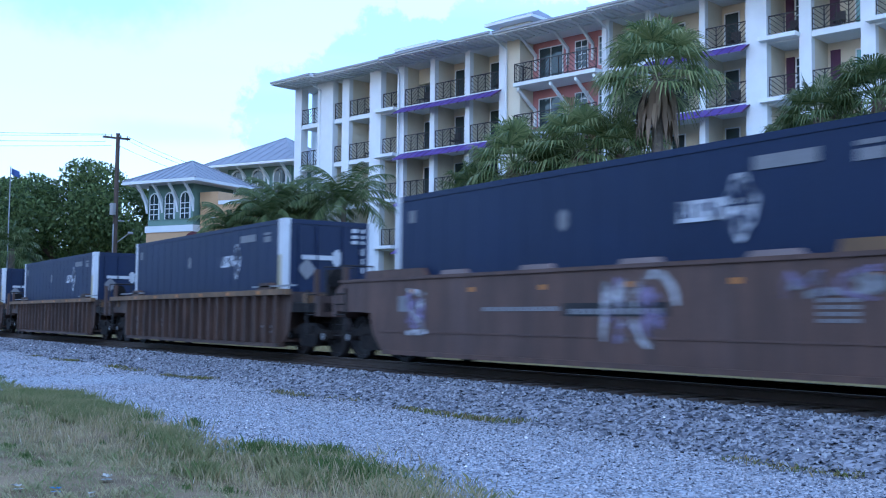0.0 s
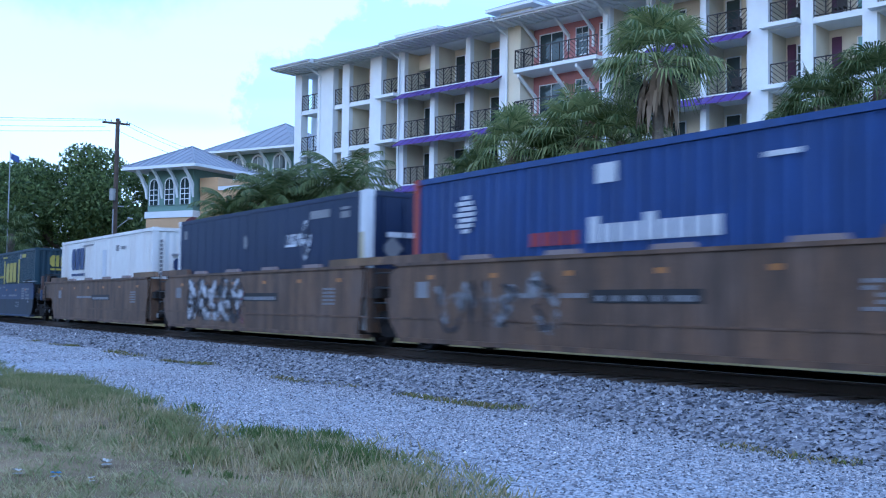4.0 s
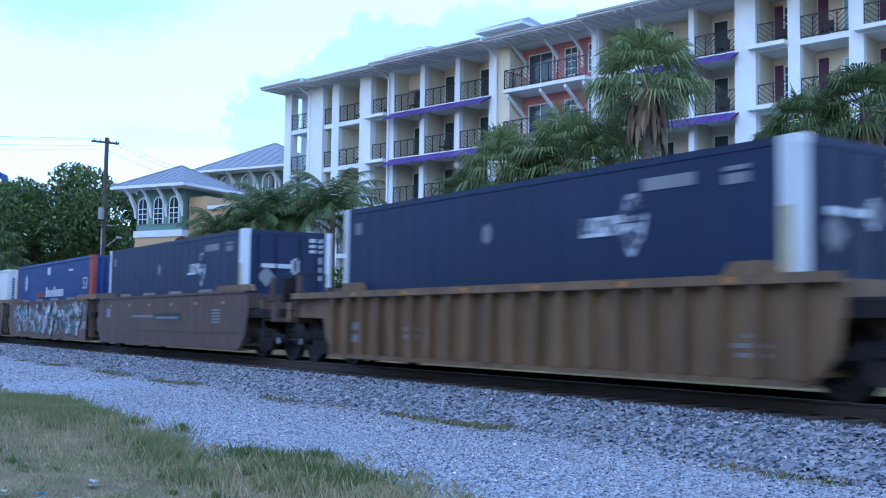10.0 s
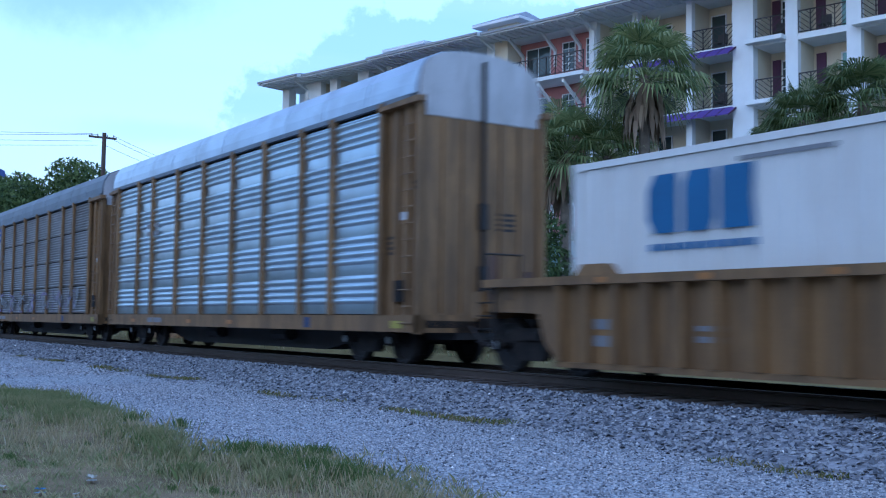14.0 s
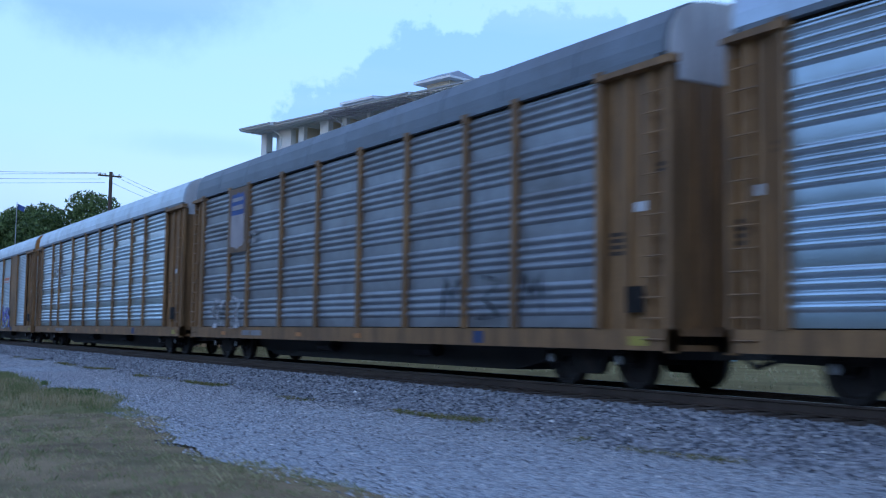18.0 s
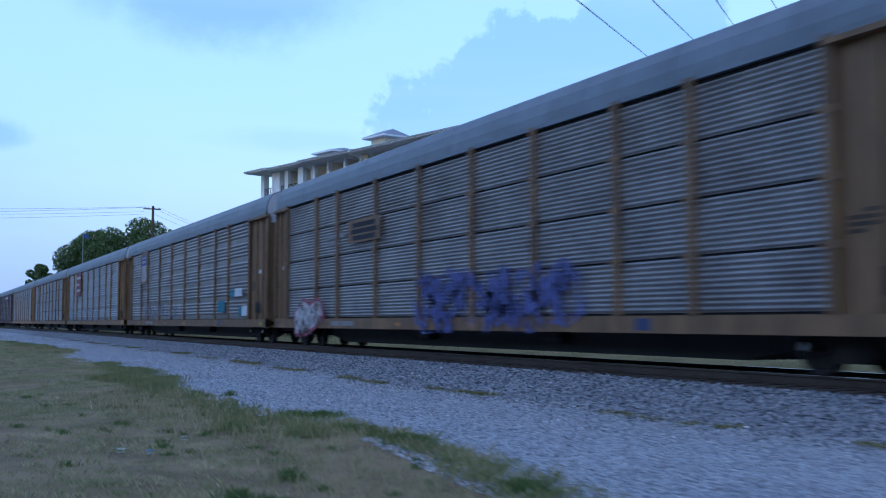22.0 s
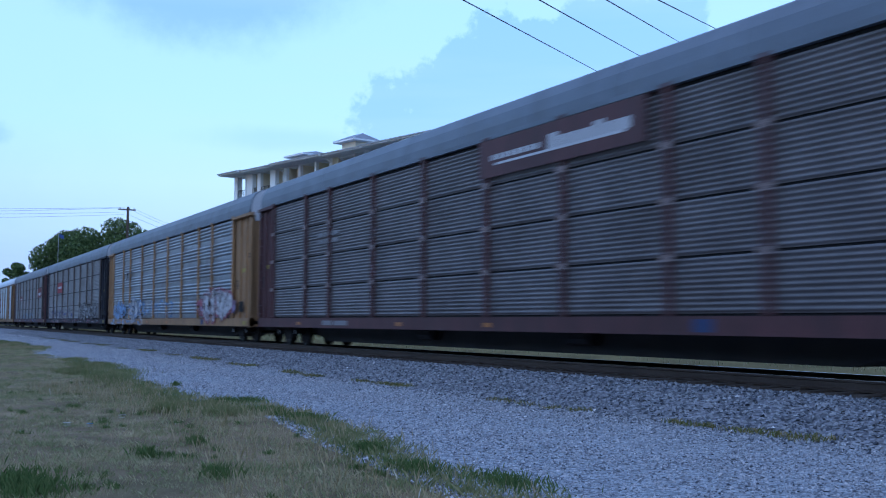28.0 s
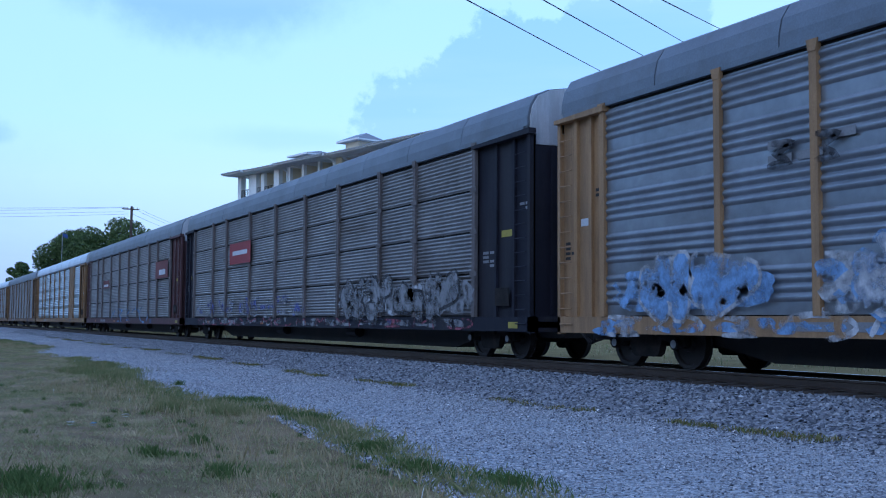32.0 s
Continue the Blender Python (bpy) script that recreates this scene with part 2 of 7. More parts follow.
RUN = (0.9, 0.9, 0.12)    # dirt that runs down
M_SOIL = surf("dry_soil", (0.175, 0.148, 0.066), 0.95, var=0.4, scale=0.5, fine=14, bump=0.6, spec=0.08)
M_LAWN = surf("lawn_floor", (0.205, 0.160, 0.098), 0.95, var=0.5, scale=1.1, fine=55, bump=1.0, dirt=(0.085, 0.105, 0.04), dirt_amount=0.65, streak=(0.5, 0.5, 0.5), spec=0.1)
M_GRAVEL = stones("fine_gravel", (0.09, 0.102, 0.122), (0.53, 0.58, 0.645), 0.032)
M_BALLAST = stones("ballast", (0.055, 0.06, 0.075), (0.40, 0.42, 0.47), 0.06)
M_STONE = islands("ballast_stone", [(0.05, 0.06, 0.082), (0.15, 0.17, 0.215), (0.20, 0.225, 0.275), (0.265, 0.288, 0.34), (0.16, 0.172, 0.205), (0.40, 0.42, 0.45)])
M_PEBBLE = islands("gravel_pebble", [(0.085, 0.095, 0.12), (0.21, 0.228, 0.27), (0.32, 0.342, 0.395), (0.27, 0.285, 0.325), (0.41, 0.43, 0.475), (0.56, 0.57, 0.60)])
M_GRASS = islands("grass_blade", [(0.11, 0.19, 0.055), (0.185, 0.25, 0.085), (0.30, 0.285, 0.14), (0.42, 0.345, 0.205), (0.60, 0.50, 0.33)], 0.95, 0.1, patch=0.62)
M_VERGE = islands("verge_grass_blade", [(0.12, 0.18, 0.055), (0.18, 0.23, 0.082), (0.26, 0.265, 0.118), (0.36, 0.32, 0.175)], 0.9, 0.12, patch=0.5)
M_STRAW = islands("dry_straw", [(0.30, 0.25, 0.12), (0.42, 0.34, 0.19), (0.5, 0.42, 0.27)], 0.9, 0.12)
M_WEED = islands("weed_blade", [(0.065, 0.125, 0.034), (0.10, 0.165, 0.05), (0.16, 0.205, 0.075)], 0.9, 0.15)
M_DRYWEED = islands("dry_weed_blade", [(0.09, 0.13, 0.03), (0.16, 0.14, 0.05), (0.22, 0.15, 0.065), (0.28, 0.22, 0.11)], 0.95, 0.1)
M_RAIL = surf("rail_steel", (0.10, 0.075, 0.06), 0.6, 0.4, dirt=(0.05, 0.035, 0.028), dirt_amount=0.7)
M_RAILTOP = surf("worn_rail_head", (0.45, 0.45, 0.46), 0.25, 1.0, var=0.08)
M_TIE = surf("tie_wood", (0.075, 0.06, 0.05), 0.95, var=0.35, scale=3, bump=0.5)
M_BLACK = surf("black_steel", (0.022, 0.021, 0.022), 0.6, 0.2, var=0.4, dirt=(0.06, 0.045, 0.035), dirt_amount=0.6)
M_TRUCK = surf("truck_steel", (0.016, 0.014, 0.013), 0.8, 0.1, var=0.5, scale=3, dirt=(0.05, 0.036, 0.026), dirt_amount=0.7, streak=(3, 3, 3), spec=0.25)
M_WHEEL = surf("wheel_steel", (0.035, 0.03, 0.028), 0.6, 0.4, var=0.3)
RUST = (0.07, 0.035, 0.02)
M_BROWN = surf("brown_car_paint", (0.155, 0.086, 0.046), 0.62, var=0.3, scale=0.9, dirt=(0.16, 0.115, 0.095), dirt_amount=0.75, streak=(1.1, 1.1, 0.5), grime=0.85)
M_DKBROWN = surf("dark_brown_car_paint", (0.095, 0.056, 0.041), 0.65, var=0.35, scale=0.7, dirt=(0.15, 0.085, 0.05), dirt_amount=0.7, streak=RUN, grime=0.75)
M_RUSTRED = surf("faded_red_car_paint", (0.125, 0.070, 0.050), 0.65, var=0.2, scale=0.6, dirt=(0.115, 0.08, 0.075), dirt_amount=0.7, streak=RUN, grime=0.6)
M_OCHRE = surf("ochre_car_paint", (0.265, 0.147, 0.056), 0.6, var=0.2, scale=0.7, dirt=(0.15, 0.092, 0.05), dirt_amount=0.75, streak=RUN, grime=0.6)
M_PALEOCHRE = surf("sun_bleached_ochre_paint", (0.36, 0.21, 0.095), 0.6, var=0.2, scale=0.7, dirt=(0.20, 0.125, 0.07), dirt_amount=0.7, streak=RUN, grime=0.45)
M_TAN = surf("tan_car_paint", (0.21, 0.122, 0.056), 0.6, var=0.22, scale=0.8, dirt=(0.10, 0.065, 0.04), dirt_amount=0.75, streak=RUN, grime=0.6)
M_WELLBLUE = surf("blue_car_paint", (0.021, 0.041, 0.105), 0.5, var=0.25, scale=0.7, dirt=(0.06, 0.068, 0.095), dirt_amount=0.75, streak=RUN, grime=0.5)
M_WELLNAVY = surf("slate_car_paint", (0.022, 0.029, 0.047), 0.6, var=0.25, scale=0.7, dirt=(0.05, 0.048, 0.05), dirt_amount=0.7, streak=RUN, grime=0.5)
M_NAVY = surf("navy_container_paint", (0.0085, 0.0185, 0.058), 0.5, spec=0.4, var=0.2, scale=0.5, bump=0.05, dirt=(0.018, 0.027, 0.060), dirt_amount=0.6, streak=RUN)
M_BLUE = surf("blue_container_paint", (0.024, 0.062, 0.215), 0.5, var=0.15, scale=0.5, bump=0.06, dirt=(0.05, 0.08, 0.19), dirt_amount=0.6, streak=RUN, grime=0.35)
M_TEAL = surf("teal_container_paint", (0.008, 0.033, 0.052), 0.55, var=0.2, scale=0.5, bump=0.06, dirt=(0.03, 0.06, 0.07), dirt_amount=0.6, streak=RUN)
M_WHITE = surf("white_container_paint", (0.74, 0.735, 0.71), 0.5, var=0.05, scale=0.5, bump=0.05, dirt=(0.46, 0.37, 0.30), dirt_amount=0.55, streak=(1.2, 1.2, 0.16))
M_POST = surf("white_post_paint", (0.68, 0.70, 0.72), 0.45, var=0.08, dirt=(0.4, 0.37, 0.33), dirt_amount=0.5, streak=RUN)
M_RED = surf("red_post_paint", (0.36, 0.06, 0.035), 0.5, var=0.15)
M_DECALW = surf("faded_white_marking", (0.55, 0.57, 0.6), 0.6, var=0.15)
M_DECALG = surf("grey_marking", (0.22, 0.22, 0.23), 0.6, var=0.2)
M_DECALB = surf("blue_marking", (0.022, 0.125, 0.29), 0.55, var=0.2)
M_DECALN = surf("navy_marking", (0.03, 0.05, 0.13), 0.55, var=0.15)
M_DECALY = surf("yellow_marking", (0.36, 0.30, 0.05), 0.6, var=0.2)
M_DECALO = surf("orange_reflector", (0.42, 0.17, 0.04), 0.5, var=0.2)
M_DECALR = surf("red_marking", (0.26, 0.03, 0.035), 0.6, var=0.2)
M_DECALM = surf("maroon_marking", (0.14, 0.03, 0.03), 0.6, var=0.2)
M_SILVER = surf("galvanised_panel", (0.565, 0.655, 0.72), 0.30, 0.88, var=0.10, scale=0.9, fine=4, bump=0.015, dirt=(0.32, 0.315, 0.31), dirt_amount=0.6, streak=(0.7, 0.35, 0.6))
M_DULL = surf("dull_galvanised_panel", (0.285, 0.30, 0.325), 0.42, 0.6, var=0.2, scale=0.9, fine=5, bump=0.02, dirt=(0.15, 0.13, 0.12), dirt_amount=0.8, streak=(0.7, 0.3, 0.8))
M_DIRTY = surf("grimy_galvanised_panel", (0.255, 0.24, 0.235), 0.45, 0.5, var=0.25, scale=1.0, fine=6, bump=0.02, dirt=(0.12, 0.095, 0.082), dirt_amount=0.8, streak=(0.7, 0.3, 0.8))
M_GRIMY = surf("sooty_galvanised_panel", (0.175, 0.16, 0.16), 0.48, 0.45, var=0.25, scale=1.0, fine=6, bump=0.02, dirt=(0.10, 0.08, 0.074), dirt_amount=0.8, streak=(0.7, 0.3, 0.8))
M_GRIMEPOST = surf("grime_covered_post", (0.135, 0.115, 0.108), 0.7, var=0.3, scale=1.5, dirt=(0.07, 0.055, 0.05), dirt_amount=0.8, streak=RUN)
M_ROOF = surf("galvanised_roof", (0.52, 0.58, 0.66), 0.38, 0.7, var=0.15, scale=0.8, bump=0.08, dirt=(0.28, 0.28, 0.31), dirt_amount=0.6)
M_ROOFDK = surf("weathered_roof", (0.165, 0.19, 0.225), 0.55, 0.3, var=0.2, scale=0.8, bump=0.05, dirt=(0.125, 0.13, 0.14), dirt_amount=0.7)
# near-black colour painted in for the shade behind the louvred panels
M_GAPBLACK = surf("painted_gap_shade", (0.012, 0.012, 0.014), 0.9)
M_POSTYELLOW = surf("faded_yellow_panel", (0.46, 0.40, 0.24), 0.6, var=0.2)
M_FLAP = surf("dusty_mauve_plate", (0.24, 0.185, 0.175), 0.6, var=0.2)
M_DECALORANGE = surf("orange_marking", (0.50, 0.13, 0.04), 0.5, var=0.2)
M_DECALTEAL = surf("teal_patch", (0.03, 0.17, 0.24), 0.6, var=0.2)
M_MAROON = surf("maroon_car_paint", (0.095, 0.036, 0.036), 0.6, var=0.25, scale=0.8, dirt=(0.06, 0.038, 0.038), dirt_amount=0.7, streak=RUN, grime=0.5)
M_NAVYCAR = surf("black_blue_car_paint", (0.014, 0.014, 0.023), 0.65, spec=0.25, var=0.3, dirt=(0.05, 0.045, 0.045), dirt_amount=0.6, streak=RUN)
M_ENDWHITE = surf("white_end_sheet", (0.50, 0.51, 0.53), 0.55, var=0.12, dirt=(0.27, 0.22, 0.20), dirt_amount=0.6, streak=RUN, grime=0.35)
M_CREAM = surf("cream_door_paint", (0.78, 0.78, 0.72), 0.55, var=0.12, dirt=(0.5, 0.43, 0.35), dirt_amount=0.4, streak=RUN)
M_ORANGE = surf("orange_end_paint", (0.42, 0.185, 0.035), 0.6, var=0.2, dirt=(0.2, 0.12, 0.05), dirt_amount=0.6, streak=RUN)
M_SHIELD = surf("dusty_white_shield", (0.34, 0.315, 0.33), 0.7, var=0.2, scale=2.0)
M_SHIELDBLUE = surf("faded_blue_shield", (0.045, 0.085, 0.26), 0.7, var=0.25, scale=2.0)
M_STUCCO = surf("cream_stucco", (0.62, 0.575, 0.45), 0.9, var=0.08, fine=60, bump=0.12)
M_TRIM = surf("white_stucco", (0.70, 0.74, 0.765), 0.85, var=0.06, fine=60, bump=0.1)
M_PINK = surf("rose_stucco", (0.44, 0.205, 0.205), 0.9, var=0.1, fine=60, bump=0.1)
M_ROOFMETAL = surf("standing_seam_roof", (0.24, 0.26, 0.30), 0.45, 0.4, var=0.1)
M_RAILING = surf("dark_bronze_rail", (0.028, 0.025, 0.026), 0.5, 0.3, var=0.2)
M_PURPLE = surf("purple_awning", (0.10, 0.055, 0.27), 0.7, var=0.15)
M_SHUTTER = surf("plum_shutter", (0.065, 0.022, 0.06), 0.7)
M_GLASS = glass_mat("window_glass", (0.03, 0.05, 0.055))
M_GLASSG = glass_mat("green_glass", (0.15, 0.34, 0.33))
M_PEACH = surf("peach_stucco", (0.55, 0.36, 0.20), 0.9, var=0.08, fine=60)
M_SAGE = surf("sage_stucco", (0.17, 0.27, 0.23), 0.9, var=0.1, fine=60)
M_AWNRED = surf("maroon_awning", (0.10, 0.025, 0.03), 0.8)
M_BARK = surf("tree_bark", (0.09, 0.07, 0.055), 0.95, var=0.35, scale=3, bump=0.7)
M_PALMBARK = surf("palm_trunk", (0.15, 0.125, 0.10), 0.95, var=0.35, scale=5, bump=0.8)
M_LEAF = islands("tree_leaf", [(0.03, 0.06, 0.02), (0.065, 0.115, 0.032), (0.11, 0.17, 0.05), (0.165, 0.225, 0.075)], 0.6, through_light=0.3)
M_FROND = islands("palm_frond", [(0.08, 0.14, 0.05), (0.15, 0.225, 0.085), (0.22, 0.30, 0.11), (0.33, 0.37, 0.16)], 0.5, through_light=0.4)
# darker copy of the frond greens, with shade put into the colour
M_SHADEFROND = islands("shade_tinted_palm_frond", [(0.045, 0.085, 0.03), (0.075, 0.13, 0.045), (0.12, 0.175, 0.06), (0.17, 0.21, 0.08)], 0.6, through_light=0.3)
M_DEADFROND = islands("dead_palm_frond", [(0.13, 0.09, 0.062), (0.22, 0.155, 0.105), (0.31, 0.235, 0.165)], 0.85)
M_BUSH = islands("shrub_leaf", [(0.03, 0.055, 0.018), (0.05, 0.09, 0.025), (0.08, 0.13, 0.04)], 0.65)
M_WOODPOLE = surf("pole_wood", (0.085, 0.062, 0.05), 0.9, var=0.25, scale=2, bump=0.3)
M_WIRE = surf("wire_black", (0.02, 0.022, 0.028), 0.6)
M_GREYMETAL = surf("grey_metal", (0.3, 0.31, 0.32), 0.5, 0.3)
M_AQUA = surf("aqua_wall", (0.30, 0.46, 0.50), 0.9, var=0.08)
M_PAPER = surf("crumpled_paper", (0.40, 0.41, 0.38), 0.8, var=0.15)
M_BLUELITTER = surf("blue_wrapper", (0.05, 0.22, 0.45), 0.5)
def worn(m, keep=0.5):
    """Let the panel show through thin, faded paint."""
    nt = m.node_tree
    co, no, ra = nt.nodes.new("ShaderNodeTexCoord"), nt.nodes.new("ShaderNodeTexNoise"), nt.nodes.new("ShaderNodeValToRGB")
    no.inputs["Scale"].default_value, no.inputs["Detail"].default_value = 3.5, 6.0
    ra.color_ramp.elements[0].position, ra.color_ramp.elements[1].position = keep - 0.12, keep + 0.12
    nt.links.new(co.outputs["Object"], no.inputs[0])
    nt.links.new(no.outputs[0], ra.inputs[0])
    nt.links.new(ra.outputs[0], nt.nodes["Principled BSDF"].inputs["Alpha"])
    return m


GRAFFITI = {
    "white": surf("white_spray", (0.5, 0.5, 0.52), 0.7, var=0.3), "pale": surf("pale_blue_spray", (0.22, 0.36, 0.6), 0.7, var=0.3),
    "teal": surf("teal_spray", (0.05, 0.28, 0.30), 0.7, var=0.3), "violet": surf("violet_spray", (0.13, 0.10, 0.42), 0.7, var=0.3),
    "yellow": surf("yellow_spray", (0.5, 0.42, 0.1), 0.7, var=0.3), "black": surf("black_spray", (0.03, 0.03, 0.035), 0.7, var=0.3),
    "rose": surf("rose_spray", (0.28, 0.08, 0.11), 0.7, var=0.3), "grey": surf("grey_spray", (0.24, 0.24, 0.25), 0.7, var=0.3),
    "lilac": surf("lilac_spray", (0.25, 0.2, 0.32), 0.7, var=0.3)}
for m in GRAFFITI.values():
    worn(m, 0.50)
M_EMBLEM = worn(surf("worn_white_emblem", (0.56, 0.58, 0.62), 0.6, var=0.2, scale=4.0), 0.45)
GRAFFITI["haze"] = worn(surf("faded_blue_spray", (0.10, 0.11, 0.30), 0.7, var=0.3), 0.56)


# ---- mesh building ----
class Geo:
    """Vertices and faces gathered for one part."""

    def __init__(self):
        self.v, self.f = [], []

    def box(self, x0, x1, y0, y1, z0, z1):
        n = len(self.v)
        self.v += [(x, y, z) for z in (z0, z1) for y in (y0, y1) for x in (x0, x1)]
        self.f += [tuple(n + i for i in q) for q in ((0, 2, 3, 1), (4, 5, 7, 6), (0, 1, 5, 4), (2, 6, 7, 3), (0, 4, 6, 2), (1, 3, 7, 5))]
        return self

    def prism(self, outline, a, b, axis="x"):
        """An outline of pairs swept from a to b: along x it is (y, z), along y (x, z), along z (x, y)."""
        n, k = len(self.v), len(outline)
        for s in (a, b):
            for p, q in outline:
                self.v.append((s, p, q) if axis == "x" else (p, s, q) if axis == "y" else (p, q, s))
        self.f += [tuple(range(n, n + k)), tuple(range(n + 2 * k - 1, n + k - 1, -1))]
        self.f += [(n + i, n + k + i, n + k + (i + 1) % k, n + (i + 1) % k) for i in range(k)]
        return self

    def tube(self, p, q, r, sides=8, r2=None, caps=True):
        p, q = Vector(p), Vector(q)
        d = (q - p).normalized()
        a = d.orthogonal().normalized()
        b = d.cross(a)
        n = len(self.v)
        for c, rad in ((p, r), (q, r if r2 is None else r2)):
            for i in range(sides):
                w = 2 * math.pi * i / sides
                self.v.append(tuple(c + (a * math.cos(w) + b * math.sin(w)) * rad))
        self.f += [(n + i, n + (i + 1) % sides, n + sides + (i + 1) % sides, n + sides + i) for i in range(sides)]
        if caps:
            self.f += [tuple(range(n + sides - 1, n - 1, -1)), tuple(range(n + sides, n + 2 * sides))]
        return self

    def sheet(self, rows):
        """A skin over rows of points."""
        n, k = len(self.v), len(rows[0])
        for r in rows:
            self.v += [tuple(p) for p in r]
        self.f += [(n + i * k + j, n + i * k + j + 1, n + (i + 1) * k + j + 1, n + (i + 1) * k + j) for i in range(len(rows) - 1) for j in range(k - 1)]
        return self

    def lattice(self, us, zs, y0, y1):
        """A flat frame in one piece: every second cell between the lines is open."""
        nu, nz, n = len(us), len(zs), len(self.v)
        at = lambda i, j, k: n + (i * nz + j) * 2 + k
        self.v += [(u, y, z) for u in us for z in zs for y in (y0, y1)]
        full = lambda i, j: 0 <= i < nu - 1 and 0 <= j < nz - 1 and not (i % 2 and j % 2)
        for i in range(nu - 1):
            for j in range(nz - 1):
                if not full(i, j):
                    continue
                c = [(i, j), (i + 1, j), (i + 1, j + 1), (i, j + 1)]
                self.f += [tuple(at(*p, 0) for p in c), tuple(at(*p, 1) for p in c[::-1])]
                for (p, q), (di, dj) in zip(((c[0], c[1]), (c[1], c[2]), (c[2], c[3]), (c[3], c[0])), ((0, -1), (1, 0), (0, 1), (-1, 0))):
                    if not full(i + di, j + dj):
                        self.f.append((at(*p, 0), at(*p, 1), at(*q, 1), at(*q, 0)))
        return self

    def poly(self, pts):
        n = len(self.v)
        self.v += [tuple(p) for p in pts]
        self.f.append(tuple(range(n, n + len(pts))))
        return self

    def mesh(self, name, smooth=False):
        me = bpy.data.meshes.new(name)
        me.from_pydata(self.v, [], self.f)
        if smooth:
            me.polygons.foreach_set("use_smooth", [True] * len(me.polygons))
        bm = bmesh.new()
        bm.from_mesh(me)
        bmesh.ops.recalc_face_normals(bm, faces=bm.faces)
        bm.to_mesh(me)
        bm.free()
        return me


def part(name, geo, material, parent=None, label="", smooth=False):
    me = geo if isinstance(geo, bpy.types.Mesh) else geo.mesh(name, smooth)
    if material and not me.materials:
        me.materials.append(material)
    ob = new(name, me)
    ob.parent = parent
    if label:
        ob["label"] = label
    return ob


def thing(name, label, category, group="", kind="", at=None):
    ob = tagged(new(name), label, category, group, kind)
    if at:
        ob.matrix_world = at
    return ob


def soup(name, verts, faces, material):
    """A joined mesh from arrays; every face has the same number of corners."""
    me = bpy.data.meshes.new(name)
    nf, k = faces.shape
    me.vertices.add(len(verts))
    me.vertices.foreach_set("co", verts.astype(np.float32).ravel())
    me.loops.add(nf * k)
    me.loops.foreach_set("vertex_index", faces.astype(np.int32).ravel())
    me.polygons.add(nf)
    me.polygons.foreach_set("loop_start", np.arange(0, nf * k, k, dtype=np.int32))
    me.update(calc_edges=True)
    me.materials.append(material)
    return new(name, me)


rng = np.random.default_rng(5)


# ---- ground, road bed and track ----
def toe(y):
    """Foot of the ballast slope on the near side."""
    return -3.25 - 0.55 * min(1.0, max(0.0, (-3 - y) / 18.0)) + 0.06 * math.sin(y * 0.9) + 0.04 * math.sin(y * 2.3 + 1)


EDGE = ((-66, -9.1), (-46, -9.0), (-40, -8.95), (-38, -8.7), (-35.6, -8.3), (-34.2, -8.05), (-32.7, -8.2), (-30.8, -8.0), (-30.0, -8.45), (-28.2, -8.85), (-24.0, -8.85), (-21.0, -8.6), (-17.0, -8.3),
        (-14.0, -8.3), (-11.2, -7.9), (-8.4, -7.8), (-5.5, -8.2), (-2.4, -8.3), (2.7, -7.6), (5.7, -7.6), (7.9, -7.0), (10.0, -7.0), (10.6, -7.4), (11.7, -7.75), (14.5, -7.75), (17.0, -7.4), (20.0, -7.2), (22.0, -7.7), (30.0, -7.9), (850.0, -24.0))


def verge(y):
    """Edge of the lawn along the gravel."""
    return float(np.interp(y, [p[0] for p in EDGE], [p[1] for p in EDGE])) + 0.07 * math.sin(y * 3.1) + 0.05 * math.sin(y * 5.3 + 1)


def strip(name, left, right, ys, z_at, material, across=8, label=""):
    """A ground strip between two lines along the track."""
    g = Geo()
    g.sheet([[(x, y, z_at(x, y)) for x in [left(y) + (right(y) - left(y)) * i / across for i in range(across + 1)]] for y in ys])
    ob = part(name, g, material, smooth=True)
    return tagged(ob, label, kind="structure")


def lump(x, y, s=1.0):
    return 0.03 * s * (math.sin(x * 1.7 + y * 0.6) + math.sin(y * 1.1 - x * 0.8) * 0.7)


YS = [-66 + 0.6 * i for i in range(225)] + [69 + 3 * i for i in range(17)] + [120 + 12 * i for i in range(60)]
tagged(part("ground", Geo().poly([(-2500, -2500, -0.12), (2500, -2500, -0.12), (2500, 2500, -0.12), (-2500, 2500, -0.12)]), M_SOIL),
       "dry sandy ground with thin straw-coloured grass", kind="structure")
strip("lawn", lambda y: -40.0, lambda y: verge(y) + 0.05, YS, lambda x, y: 0.0 + lump(x, y), M_LAWN, 66, "patchy dry lawn beside the gravel track")
strip("gravel_road", lambda y: verge(y) - 0.1, lambda y: toe(y) + 0.3, YS, lambda x, y: 0.012 + lump(x, y, 0.6) * (1 if x > verge(y) + 0.3 else 0.8), M_GRAVEL, 12, "pale crushed-stone service road along the railway")
strip("ballast_bed", lambda y: toe(y), lambda y: 3.6, YS,
      lambda x, y: -0.02 + 0.38 * max(0.0, min(1.0, (x - toe(y)) / (-1.75 - toe(y)))) ** 0.92 if x < 0 else 0.36 - 0.42 * max(0.0, min(1.0, (x - 1.75) / 1.8)), M_BALLAST, 16,
      "grey broken-stone ballast bank under the track")


strip("far_verge", lambda y: 3.3, lambda y: 90.0, YS, lambda x, y: 0.40 if x > 4 else -0.10, M_SOIL, 40, "sandy verge with straw-coloured grass beyond the track")


